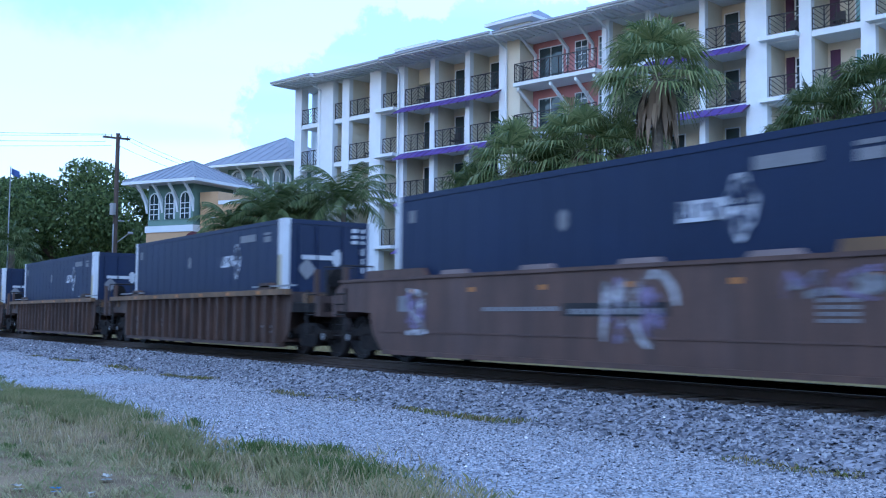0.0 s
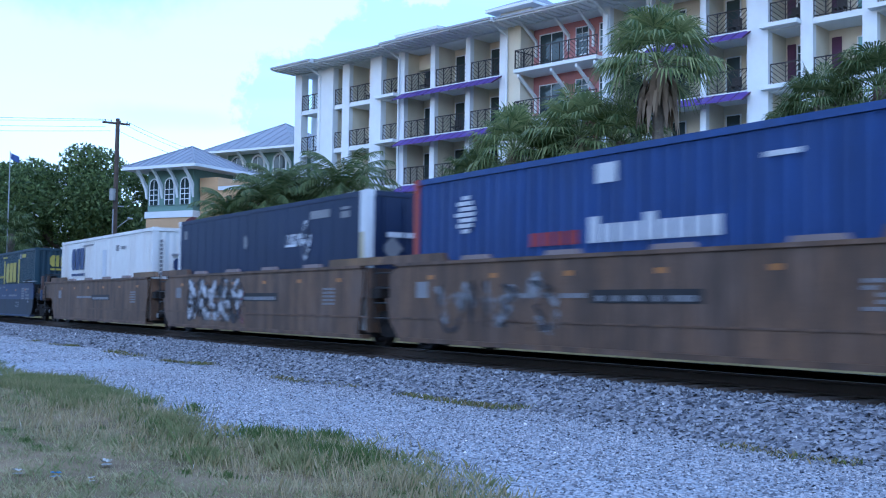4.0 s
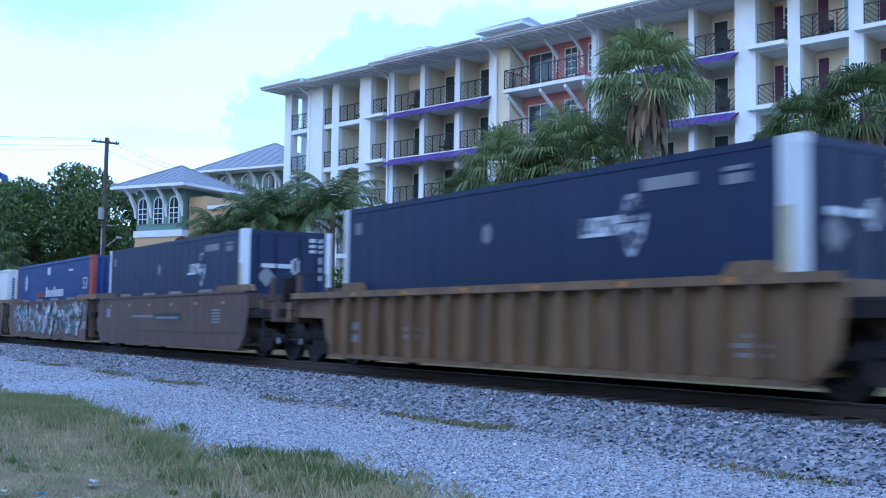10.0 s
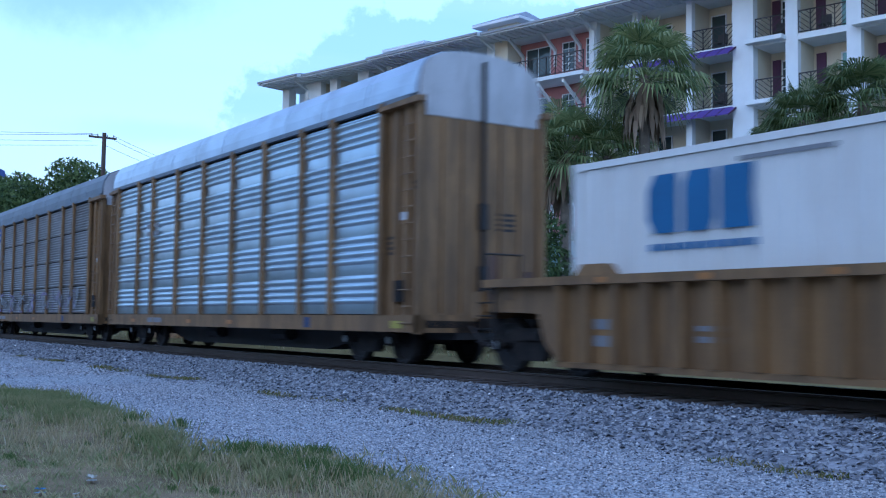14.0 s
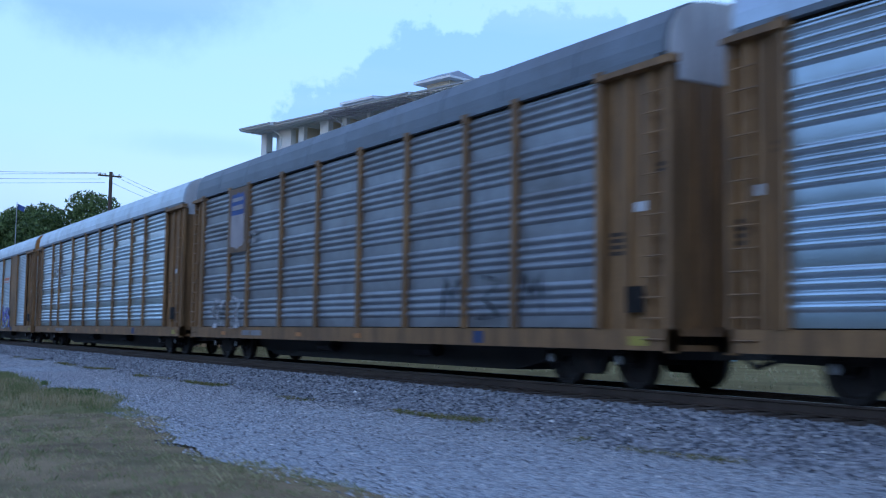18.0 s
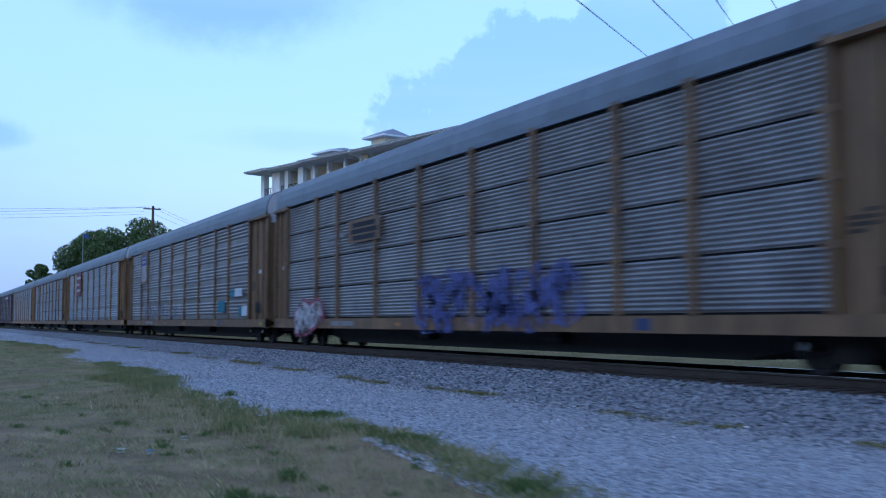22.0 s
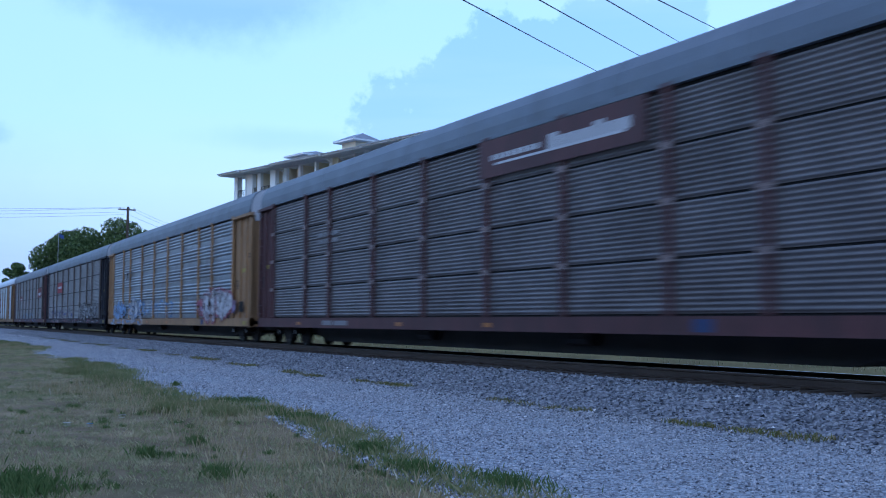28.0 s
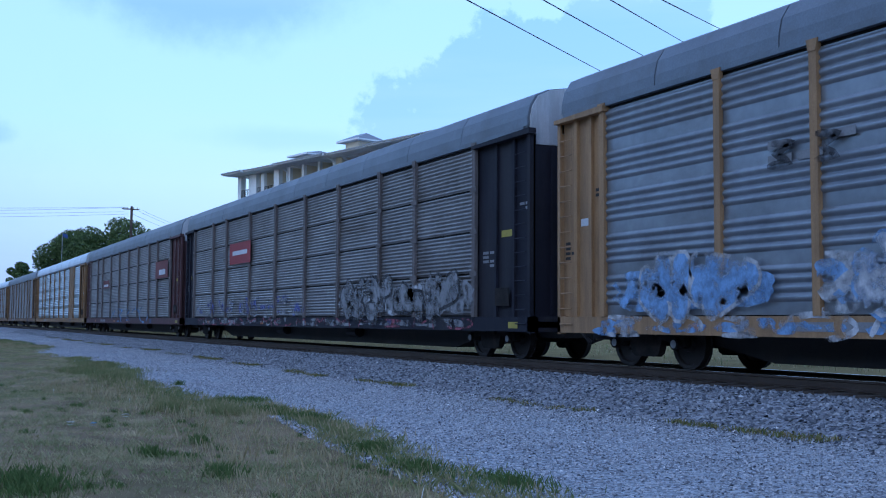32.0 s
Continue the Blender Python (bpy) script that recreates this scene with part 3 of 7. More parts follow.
def build_track():
    track = thing("railway_track", "single railway track with rusty rails on wooden ties", "railway track", kind="structure")
    y0, y1 = -75.0, 860.0
    for s in (-1, 1):
        x = s * 0.7525
        z = RAIL_Z - 0.17
        prof = [(x - 0.07, z), (x + 0.07, z), (x + 0.07, z + 0.012), (x + 0.012, z + 0.03), (x + 0.012, z + 0.125), (x + 0.036, z + 0.135), (x + 0.036, z + 0.166), (x - 0.036, z + 0.166), (x - 0.036, z + 0.135), (x - 0.012, z + 0.125), (x - 0.012, z + 0.03), (x - 0.07, z + 0.012)]
        rail = part("rail", Geo().prism(prof, y0, y1, "y"), M_RAIL, track, "rust-brown steel rail")
        part("rail_head", Geo().box(x - 0.033, x + 0.033, y0, y1, z + 0.1662, z + 0.17), M_RAILTOP, rail, "polished running surface")
    me = Geo().box(-1.3, 1.3, -0.115, 0.115, RAIL_Z - 0.36, RAIL_Z - 0.172).mesh("tie")
    me.materials.append(M_TIE)
    plate = Geo()
    for s in (-1, 1):
        plate.box(s * 0.7525 - 0.16, s * 0.7525 + 0.16, -0.09, 0.09, RAIL_Z - 0.1718, RAIL_Z - 0.156)
    plate = plate.mesh("tie_plate")
    plate.materials.append(M_RAIL)
    for i in range(290):
        tie = part("tie", me, None, track)
        tie.location = (random.uniform(-0.03, 0.03), -50 + 0.52 * i, 0)
        tie.rotation_euler = (0, 0, random.uniform(-0.01, 0.01))
        if i < 110:
            part("tie_plate", plate, None, tie)
    rest = Geo()
    for i in range(400):
        y = -50 + 0.52 * (290 + i)
        rest.box(-1.3, 1.3, y - 0.115, y + 0.115, RAIL_Z - 0.36, RAIL_Z - 0.172)
    tagged(part("far_ties", rest, M_TIE, track), kind="stuff")


build_track()


def scatter_stones(name, n, x_of, y0, y1, size, z_at, material, near=None, label="", bias=1.0):
    """Loose angular stones, each a squashed, tilted point half sunk in the bed."""
    y = y0 + (y1 - y0) * rng.random(n) ** bias
    f = rng.random(n)
    lo, hi = np.array([x_of(v) for v in y]).T
    x = lo + (hi - lo) * f
    z = np.array([z_at(a, b) for a, b in zip(x, y)])
    base = np.array([(1, 0, 0), (0, 1, 0), (-1, 0, 0), (0, -1, 0), (0, 0, 1)], float)
    r = size * (0.55 + 0.9 * rng.random((n, 1, 1)) ** 2)
    v = base[None] * r * (0.55 + 0.6 * rng.random((n, 5, 1))) * np.array([1.0, 1.0, 0.75])
    v += rng.normal(0, size * 0.16, v.shape)
    a = rng.random(n) * 6.283
    b = rng.random(n) * 0.7
    ca, sa, cb, sb = np.cos(a), np.sin(a), np.cos(b), np.sin(b)
    x1, y1_, z1 = v[..., 0], v[..., 1] * cb[:, None] - v[..., 2] * sb[:, None], v[..., 1] * sb[:, None] + v[..., 2] * cb[:, None]
    v = np.stack([x1 * ca[:, None] - y1_ * sa[:, None] + x[:, None], x1 * sa[:, None] + y1_ * ca[:, None] + y[:, None], z1 + z[:, None] + size * 0.12], -1)
    tri = np.array([(0, 1, 4), (1, 2, 4), (2, 3, 4), (3, 0, 4)])     # the lower half lies in the bed
    faces = (tri[None] + 5 * np.arange(n)[:, None, None]).reshape(-1, 3)
    return tagged(soup(name, v.reshape(-1, 3), faces, material), label, "stones", kind="stuff")


def bank_z(x, y):
    return -0.02 + 0.38 * max(0.0, min(1.0, (x - toe(y)) / (-1.75 - toe(y)))) ** 0.92


bank = lambda y: (toe(y) - 0.3, -0.95)
scatter_stones("ballast_stones", 54000, bank, -46.5, 30, 0.036, bank_z, M_STONE, label="loose grey ballast stones on the bank")
scatter_stones("far_ballast_stones", 14000, bank, 30, 75, 0.05, bank_z, M_STONE, label="loose grey ballast stones further along the bank")
road = lambda y: (verge(y) - 0.3, toe(y) + 0.2)
scatter_stones("gravel_stones", 52000, road, 3.5, 23, 0.016, lambda x, y: 0.012 + lump(x, y, 0.6), M_PEBBLE, label="small pale stones of the service road")
scatter_stones("near_gravel_stones", 50000, road, -43.0, -24.0, 0.016, lambda x, y: 0.012 + lump(x, y, 0.6), M_PEBBLE, label="small pale stones of the road's nearer stretch")
scatter_stones("middle_gravel_stones", 26000, road, -24.0, 3.5, 0.02, lambda x, y: 0.012 + lump(x, y, 0.6), M_PEBBLE, label="small pale stones of the road's middle stretch")
scatter_stones("coarse_gravel_stones", 17000, road, -46.5, 30, 0.022, lambda x, y: 0.012 + lump(x, y, 0.6), M_PEBBLE, label="larger stones strewn over the service road")
scatter_stones("far_gravel_stones", 16000, road, 26, 75, 0.028, lambda x, y: 0.012 + lump(x, y, 0.6), M_PEBBLE, label="pale stones of the service road further along")
scatter_stones("strayed_ballast_stones", 7000, lambda y: (toe(y) + 0.15, toe(y) - 1.1 * rng.random() ** 1.5), -46.5, 30, 0.032, lambda x, y: 0.012 + lump(x, y, 0.6), M_STONE, label="ballast stones strayed onto the service road")
spur = lambda y: (-8.65 + (y + 34.5) * 0.107 - 0.16, -8.65 + (y + 34.5) * 0.107 + 0.14)
scatter_stones("stray_gravel_stones", 3000, spur, -42.5, -34.0, 0.017, lambda x, y: 0.012 + lump(x, y), M_PEBBLE, label="narrow spill of pale gravel in the lawn")


def blades(name, x, y, height, width, material, label, z=0.0, spread=0.5, category="grass"):
    """Thin bent blades of grass, two triangles each."""
    n = len(x)
    h = height * (0.5 + rng.random(n))
    a = rng.random(n) * 6.283
    lean = spread * h * (0.3 + rng.random(n))
    w = width * (0.6 + 0.8 * rng.random(n))
    zz = np.array([lump(p, q) for p, q in zip(x, y)]) + z - 0.01
    dx, dy = np.cos(a), np.sin(a)
    t = a + 1.57 + rng.normal(0, 0.5, n)
    v = np.zeros((n, 4, 3))
    v[:, 0] = np.stack([x - dx * w, y - dy * w, zz], -1)
    v[:, 1] = np.stack([x + dx * w, y + dy * w, zz], -1)
    mx, my = x + np.cos(t) * lean * 0.35, y + np.sin(t) * lean * 0.35
    v[:, 2] = np.stack([mx + dx * w * 0.7, my + dy * w * 0.7, zz + h * 0.6], -1)
    v[:, 3] = np.stack([x + np.cos(t) * lean, y + np.sin(t) * lean, zz + h], -1)
    tri = np.array([(0, 1, 2), (0, 2, 3)])
    faces = (tri[None] + 4 * np.arange(n)[:, None, None]).reshape(-1, 3)
    return tagged(soup(name, v.reshape(-1, 3), faces, material), label, category, kind="stuff")


def lawn_points(n, y0, y1, width_at, bias=1.0, each=18, spread=0.05):
    """Blades in small clumps over the lawn: places and the clumps' heights."""
    k = n // each
    y = y0 + (y1 - y0) * rng.random(k) ** bias
    e = np.array([verge(v) for v in y])
    w = np.array([width_at(v) for v in y])
    x = e + 0.12 - w * rng.random(k) ** 1.1 + rng.normal(0, 0.17, k)
    on_spur = (y < -34) & (np.abs(x - (-8.66 + (y + 34.5) * 0.107)) < 0.15) & (rng.random(k) < 0.85)
    x, y = x[~on_spur], y[~on_spur]
    tall = 0.45 + 1.5 * rng.random(len(x)) ** 2.5 + 0.35 * np.sin(x * 2.1 + 1) * np.sin(y * 1.3)
    x, y, tall = np.repeat(x, each), np.repeat(y, each), np.repeat(np.maximum(tall, 0.3), each)
    return x + rng.normal(0, spread, len(x)), y + rng.normal(0, spread * 1.3, len(x)), tall


x, y, tall = lawn_points(230000, 4.5, 46, lambda v: max(1.2, min(4.4, 5.2 - 0.13 * (v - 4))), 1.7)
blades("lawn_grass", x, y, 0.033 * tall, 0.0021, M_GRASS, "short dry and green lawn grass", spread=0.8)
x, y, tall = lawn_points(270000, -43, 4.5, lambda v: max(3.4, 4.9 - 0.04 * (v + 43)), 1.6)
blades("near_lawn_grass", x, y, 0.030 * tall, 0.0021, M_GRASS, "short dry and green lawn grass in the foreground", spread=0.8)
vy = np.repeat(np.concatenate([rng.uniform(4.5, 34, 1500), rng.uniform(-43, -8, 2000)]), 16)
vx = np.array([verge(v) for v in vy]) + np.repeat(rng.normal(-0.10, 0.20, 3500), 16) + rng.normal(0, 0.05, len(vy))
blades("verge_grass", vx, vy + rng.normal(0, 0.07, len(vy)), 0.062 * np.repeat(0.5 + rng.random(3500), 16), 0.0021, M_VERGE, "greener grass along the gravel's edge", spread=0.8)


def tufts(spots, name, material, label, each=560, r=0.42, height=0.10, width=0.0036, zs=0.0):
    xs, ys = [], []
    for sx, sy, k in spots:
        n = int(each * k)
        a, d = rng.random(n) * 6.283, np.abs(rng.normal(0, 0.45, n)) * r * math.sqrt(k)
        xs.append(sx + np.cos(a) * d * 0.8)
        ys.append(sy + np.sin(a) * d * 1.5)
    return blades(name, np.concatenate(xs), np.concatenate(ys), height, width, material, label, zs, 0.45, "weeds")


tufts([(-7.9, 17.8, 2.6), (-7.6, 17.2, 2.6), (-7.35, 17.0, 2.2), (-8.1, 14.9, 1.6), (-7.6, 15.3, 2.2), (-7.9, 16.3, 2.6), (-7.4, 19.0, 2.6), (-7.8, 20.2, 2.6), (-8.4, 19.0, 2.4), (-8.2, -16.5, 3.0), (-8.3, -19.6, 3.2), (-9.0, -23.2, 2.2), (-8.7, -21.5, 2.6), (-9.2, -18.5, 2.4),
       (-7.9, 11.9, 0.9), (-8.1, 10.9, 0.7), (-7.6, 9.7, 0.8), (-8.4, 9.4, 0.6), (-7.9, 8.6, 0.7), (-8.9, -31.6, 0.9), (-9.3, -30.6, 0.8), (-9.2, -33.6, 0.8), (-9.8, -32.4, 0.6)],
      "tall_grass", M_VERGE, "tall yellow-green grass on the lawn's edge", 1000, 0.5, 0.125, 0.0019)
tufts([(-7.45, 14.2, 0.35), (-7.15, 13.2, 0.25), (-8.0, 11.9, 0.6), (-7.3, 10.7, 1.2), (-7.25, 10.3, 1.1), (-6.85, 10.1, 0.8), (-7.3, 9.3, 1.2), (-7.2, 8.75, 1.3), (-7.5, 26.0, 2.5), (-7.8, 33.0, 2.5),
       (-8.7, -25.6, 0.3), (-8.2, -26.1, 0.2), (-8.3, -30.4, 1.1), (-7.95, -30.6, 1.0), (-8.4, -33.2, 1.2), (-8.3, -34.5, 1.4), (-8.9, -38.2, 1.0), (-9.05, -39.8, 1.2), (-8.65, -40.8, 1.4), (-11.1, -37.6, 0.4), (-12.5, -38.9, 1.6), (-12.4, -39.3, 1.5), (-10.3, -36.4, 0.3), (-10.9, -39.6, 0.4)],
      "weed_tufts", M_WEED, "fresh green weed tufts along the gravel's edge", 760, 0.42, 0.095, 0.0026)
spots = [(verge(v) - 0.4 - 3.6 * rng.random() ** 1.3, v, 0.05 + 0.16 * rng.random() ** 2) for v in np.concatenate([rng.uniform(5.5, 20, 60), rng.uniform(-42.5, -24, 90)])]
tufts(spots, "lawn_weeds", M_WEED, "small dark weeds strewn over the dry lawn", 900, 0.5, 0.05, 0.0024)
x, y, tall = lawn_points(5000, 5, 16, lambda v: 1.8, 1.0, 5, 0.06)
x2, y2, tall2 = lawn_points(5000, -42, -24, lambda v: 2.2, 1.0, 5, 0.06)
blades("dry_stalks", np.concatenate([x, x2]), np.concatenate([y, y2]), 0.13, 0.0010, M_STRAW, "tall dry grass stalks standing above the lawn", spread=0.3)
wy = np.concatenate([rng.uniform(3, 40, 9000), rng.uniform(-43, 3, 11000)])
keep = np.sin(wy * 1.1) + 0.6 * np.sin(wy * 2.7 + 1) + 0.3 * np.sin(wy * 7) > 0.15
wy = wy[keep]
wx = np.array([toe(v) for v in wy]) + rng.normal(0.02, 0.12, len(wy))
blades("bank_weeds", wx, wy, 0.055, 0.006, M_DRYWEED, "thin line of weeds at the foot of the ballast", 0.03, 0.8, "weeds")
vx, vy = rng.uniform(4.6, 16, 9000), rng.uniform(-40, 90, 9000)
blades("far_side_grass", vx, vy, 0.12, 0.012, M_GRASS, "straw-coloured grass beyond the track", 0.4, 0.5)


# litter on the lawn
def litter(name, at, size, material, label):
    g = Geo()
    pts = [[(size * (i / 4 - 0.5) + random.uniform(-0.2, 0.2) * size, size * 0.7 * (j / 4 - 0.5) + random.uniform(-0.2, 0.2) * size, size * 0.28 * random.random() + 0.02) for i in range(5)] for j in range(5)]
    g.sheet(pts)
    g.sheet([[(p[0], p[1], 0.0) for p in r] for r in pts])
    ob = part(name, g, material)
    tagged(ob, label, "litter")
    ob.matrix_world = pose(*at, 0, 0, random.uniform(0, 360))


litter("paper_scrap", (-10.09, 9.13, 0.03), 0.09, M_PAPER, "crumpled white paper lying on the lawn")
litter("blue_wrapper", (-9.86, 8.85, 0.03), 0.07, M_BLUELITTER, "small blue wrapper lying on the lawn")
litter("paper_scrap", (-9.33, 9.3, 0.03), 0.10, M_PAPER, "flattened pale paper lying on the lawn")
litter("paper_scrap", (-9.68, 8.49, 0.03), 0.05, M_PAPER, "tiny white paper scrap in the grass")
litter("paper_scrap", (-11.43, -34.1, 0.03), 0.09, M_PAPER, "crumpled white paper in the dry grass")
litter("paper_scrap", (-10.56, -33.2, 0.03), 0.09, M_PAPER, "flattened pale paper in the dry grass")
litter("blue_wrapper", (-11.18, -34.35, 0.03), 0.07, M_BLUELITTER, "small blue wrapper in the dry grass")


# ---- apartment building across the track ----
FLOORS = (0.2, 3.1, 6.1, 9.0, 11.9, 14.8)
EAVE = 17.55
# bays along the front: start, end, kind
BAYS = ((0.42, 2.3, "open"), (3.9, 4.7, "slot"), (5.4, 7.56, "open"), (8.6, 10.1, "balcony"), (10.6, 12.88, "awning"), (13.27, 15.79, "awning"), (16.16, 18.44, "awning"),
        (20.0, 25.6, "pink"), (26.1, 28.33, "open"), (28.67, 31.44, "awning"), (31.75, 34.0, "awning"), (35.06, 36.6, "balcony"), (37.19, 39.45, "shutter"), (40.1, 42.6, "balcony"), (43.2, 45.8, "open"), (46.4, 49.0, "open"))


def chevron_rail(g, u0, u1, y, z, h=1.05):
    """A railing with slanted bars that meet in points."""
    t = 0.022
    g.box(u0, u1, y - t, y + t, z + h - 0.05, z + h)
    g.box(u0, u1, y - t, y + t, z + 0.06, z + 0.10)
    n = max(1, round((u1 - u0) / 0.62))
    w = (u1 - u0) / n
    for i in range(n + 1):
        x = u0 + w * i
        g.box(x - 0.02, x + 0.02, y - t, y + t, z, z + h)
    for i in range(n):
        a = u0 + w * i
        s = 1 if i % 2 else -1
        for k in range(-2, 6):
            p0 = (0.0, 0.12 + 0.24 * k)
            p1 = (w, 0.12 + 0.24 * k + w * 0.85)
            pts = []
            for q in (p0, p1):
                pts.append(q)
            (xa, za), (xb, zb) = pts
            lo, hi = 0.10, h - 0.05
            if zb <= lo or za >= hi:
                continue
            if za < lo:
                xa, za = xa + (lo - za) / 0.85, lo
            if zb > hi:
                xb, zb = xb - (zb - hi) / 0.85, hi
            if s < 0:
                xa, xb = w - xa, w - xb
            g.prism([(a + xa, z + za - 0.018), (a + xb, z + zb - 0.018), (a + xb, z + zb + 0.018), (a + xa, z + za + 0.018)], y - 0.012, y + 0.012, "y")


def window(parent, u0, u1, z0, z1, y, glass, panes=(1, 1), name="window", frame_mat=None):
    w = 0.06
    us, zs = [u0, u0 + w], [z0, z0 + w]
    for i in range(1, panes[0]):
        us += [u0 + (u1 - u0) * i / panes[0] - 0.02, u0 + (u1 - u0) * i / panes[0] + 0.02]
    for i in range(1, panes[1]):
        zs += [z0 + (z1 - z0) * i / panes[1] - 0.02, z0 + (z1 - z0) * i / panes[1] + 0.02]
    f = Geo().lattice(us + [u1 - w, u1], zs + [z1 - w, z1], y - 0.06, y)
    fr = part(name, f, frame_mat or M_TRIM, parent)
    part("pane", Geo().box(u0 + w, u1 - w, y - 0.03, y - 0.015, z0 + w, z1 - w), glass, fr)


SEATS = []


def build_apartments():
    b = thing("apartment_building", "cream five-storey apartment building with white frames and dark balcony rails", "building", at=pose(19.54, 67.5, 0, 0, 0, -76.68))
    r = random.Random(3)
    END, DEEP = 50.0, 16.0
    top = FLOORS[-1] + 2.75
    # back wall of the balconies, in storeys
    part("wall", Geo().box(0.2, END, 1.75, 2.0, -0.1, top), M_STUCCO, b)
    part("end_wall", Geo().box(-0.3, 0.0, 2.0, DEEP, -0.1, top).box(END, END + 0.3, 0.0, DEEP, -0.1, top).box(-0.3, END + 0.3, DEEP, DEEP + 0.3, -0.1, top), M_STUCCO, b)
    part("pink_wall", Geo().box(20.0, 25.62, 1.2, 1.5, -0.1, top), M_PINK, b, "rose-coloured stucco wall")
    # piers and columns
    for u0, u1 in ((-0.3, 0.42), (2.3, 3.9), (4.7, 5.4), (7.56, 8.6), (10.1, 10.6), (12.88, 13.27), (15.79, 16.16), (18.44, 19.05), (25.62, 26.1), (28.33, 28.67), (31.44, 31.75), (34.0, 35.06), (36.6, 37.19), (39.45, 40.1), (42.6, 43.2), (45.8, 46.4), (49.0, 50.0)):
        front = -0.12 if (u1 - u0) > 0.9 else 0.0
        if (u0, u1) == (-0.3, 0.42):
            part("column", Geo().box(u0, u1, 0.0, 0.6, -0.1, top), M_TRIM, b)
            part("column", Geo().box(u0, u1, 1.5, 2.2, -0.1, top), M_TRIM, b)
        else:
            part("column", Geo().box(u0, u1, front, 0.34, -0.1, top), M_TRIM, b)
            part("side_wall", Geo().box(u0 + 0.004, u1 - 0.004, 0.341, 1.74, -0.1, top), M_STUCCO, b)
    part("blank_wall", Geo().box(19.05, 20.0, 0.0, 1.74, -0.1, top), M_STUCCO, b)
    # slabs and beams
    for k, z in enumerate(FLOORS):
        if k:
            for u0, u1, y in ((0.42, 10.1, 0.04), (10.6, 18.44, 0.03), (26.1, 34.0, 0.03), (35.06, END - 1, 0.04)):
                part("slab", Geo().box(u0, u1, y, 1.745, z - 0.28, z), M_TRIM, b)
        zc = FLOORS[k + 1] - 0.28 if k + 1 < len(FLOORS) else top
        for u0, u1, kind in BAYS:
            w = u1 - u0
            if k == 0:
                window(b, u0 + 0.3, u1 - 0.3, z + 0.3, z + 2.4, 1.74, M_GLASS, (2, 1))
                continue
            if kind == "pink":
                y = -0.55
                sl = part("balcony", Geo().box(u0 - 0.05, u1, y, 1.195, z - 0.2, z), M_TRIM, b)
                g = Geo()
                chevron_rail(g, u0, u1, y + 0.08, z, 1.1)
                part("railing", g, M_RAILING, b)
                side = Geo()
                side.box(u0, u0 + 0.04, y + 0.08, 1.15, z + 1.05, z + 1.1).box(u0, u0 + 0.04, y + 0.08, 1.15, z + 0.06, z + 0.1)
                for i in range(8):
                    side.box(u0 + 0.01, u0 + 0.03, y + 0.1 + 0.13 * i, y + 0.12 + 0.13 * i, z + 0.1, z + 1.05)
                part("side_railing", side, M_RAILING, b)
                window(b, u0 + 0.45, u0 + 2.2, z + 0.02, z + 2.2, 1.19, M_GLASS, (2, 1), "door")
                window(b, u0 + 3.0, u0 + 3.9, z + 0.6, z + 2.2, 1.19, M_GLASS, (2, 4))
                window(b, u0 + 4.6, u0 + 5.3, z + 0.6, z + 2.2, 1.19, M_GLASS, (2, 4))
                for q in (0.15, 2.45, 4.15, 5.35):
                    zt = zc + (0.2 if k + 1 == len(FLOORS) else 0.02)
                    br = Geo().prism([(1.19, zt - 1.25), (1.19, zt - 1.05), (-0.45, zt), (-0.45, zt - 0.18)], u0 + q, u0 + q + 0.14, "x")
                    br.box(u0 + q, u0 + q + 0.14, 1.06, 1.19, zt - 2.0, zt - 1.1)
                    part("bracket", br, M_TRIM, b)
                continue
            y = 0.1
            g = Geo()
            chevron_rail(g, u0, u1, y, z, 1.08)
            part("railing", g, M_RAILING, b)
            if kind == "balcony":
                part("balcony", Geo().box(u0 - 0.25, u1 + 0.05, -0.5, 0.035, z - 0.2, z), M_TRIM, b)
            glass = M_GLASSG if r.random() < 0.6 else M_GLASS
            if kind in ("open", "awning"):
                window(b, u0 + 0.12, u0 + 0.12 + min(0.85, w * 0.4), z + 0.02, z + 2.15, 1.74, M_GLASS, (1, 1), "door")
                window(b, u1 - min(1.0, w * 0.45), u1 - 0.15, z + 0.02 if w > 2.4 else z + 0.6, z + 2.15, 1.74, glass, (1, 1))
            elif kind == "slot":
                window(b, u0 + 0.05, u1 - 0.05, z + 0.02, z + 2.15, 1.74, glass, (1, 1), "door")
            elif kind == "balcony":
                window(b, u0 + 0.55, u1 - 0.05, z + 0.5, z + 2.2, 1.74, M_GLASS, (3, 4))
                part("shutter", Geo().box(u0 + 0.1, u0 + 0.5, 1.66, 1.735, z + 0.45, z + 2.25), M_SHUTTER, b, "plum shutter")
            else:
                part("shutter", Geo().box(u0 + 0.15, u0 + 0.6, 1.66, 1.735, z + 0.2, z + 2.25), M_SHUTTER, b, "plum shutter")
                window(b, u1 - 0.95, u1 - 0.15, z + 0.02, z + 2.15, 1.74, M_GLASSG, (1, 1), "door")
            if r.random() < 0.6:
                # seats and tables kept on the balconies
                q = u0 + w * r.uniform(0.3, 0.6)
                SEATS.append((q, 0.5, z + 0.002))
            if kind == "awning" and k >= 2:
                zt = z - 0.06
                n = max(2, round(w / 0.62))
                for i in range(n):
                    a, c = u0 - 0.17 + (w + 0.34) * i / n + 0.03, u0 - 0.17 + (w + 0.34) * (i + 1) / n - 0.03
                    part("awning_panel", Geo().prism([(0.02, zt), (0.02, zt - 0.03), (-0.85, zt - 0.53), (-0.85, zt - 0.49)], a, c, "x"), M_PURPLE, b, "purple awning panel")
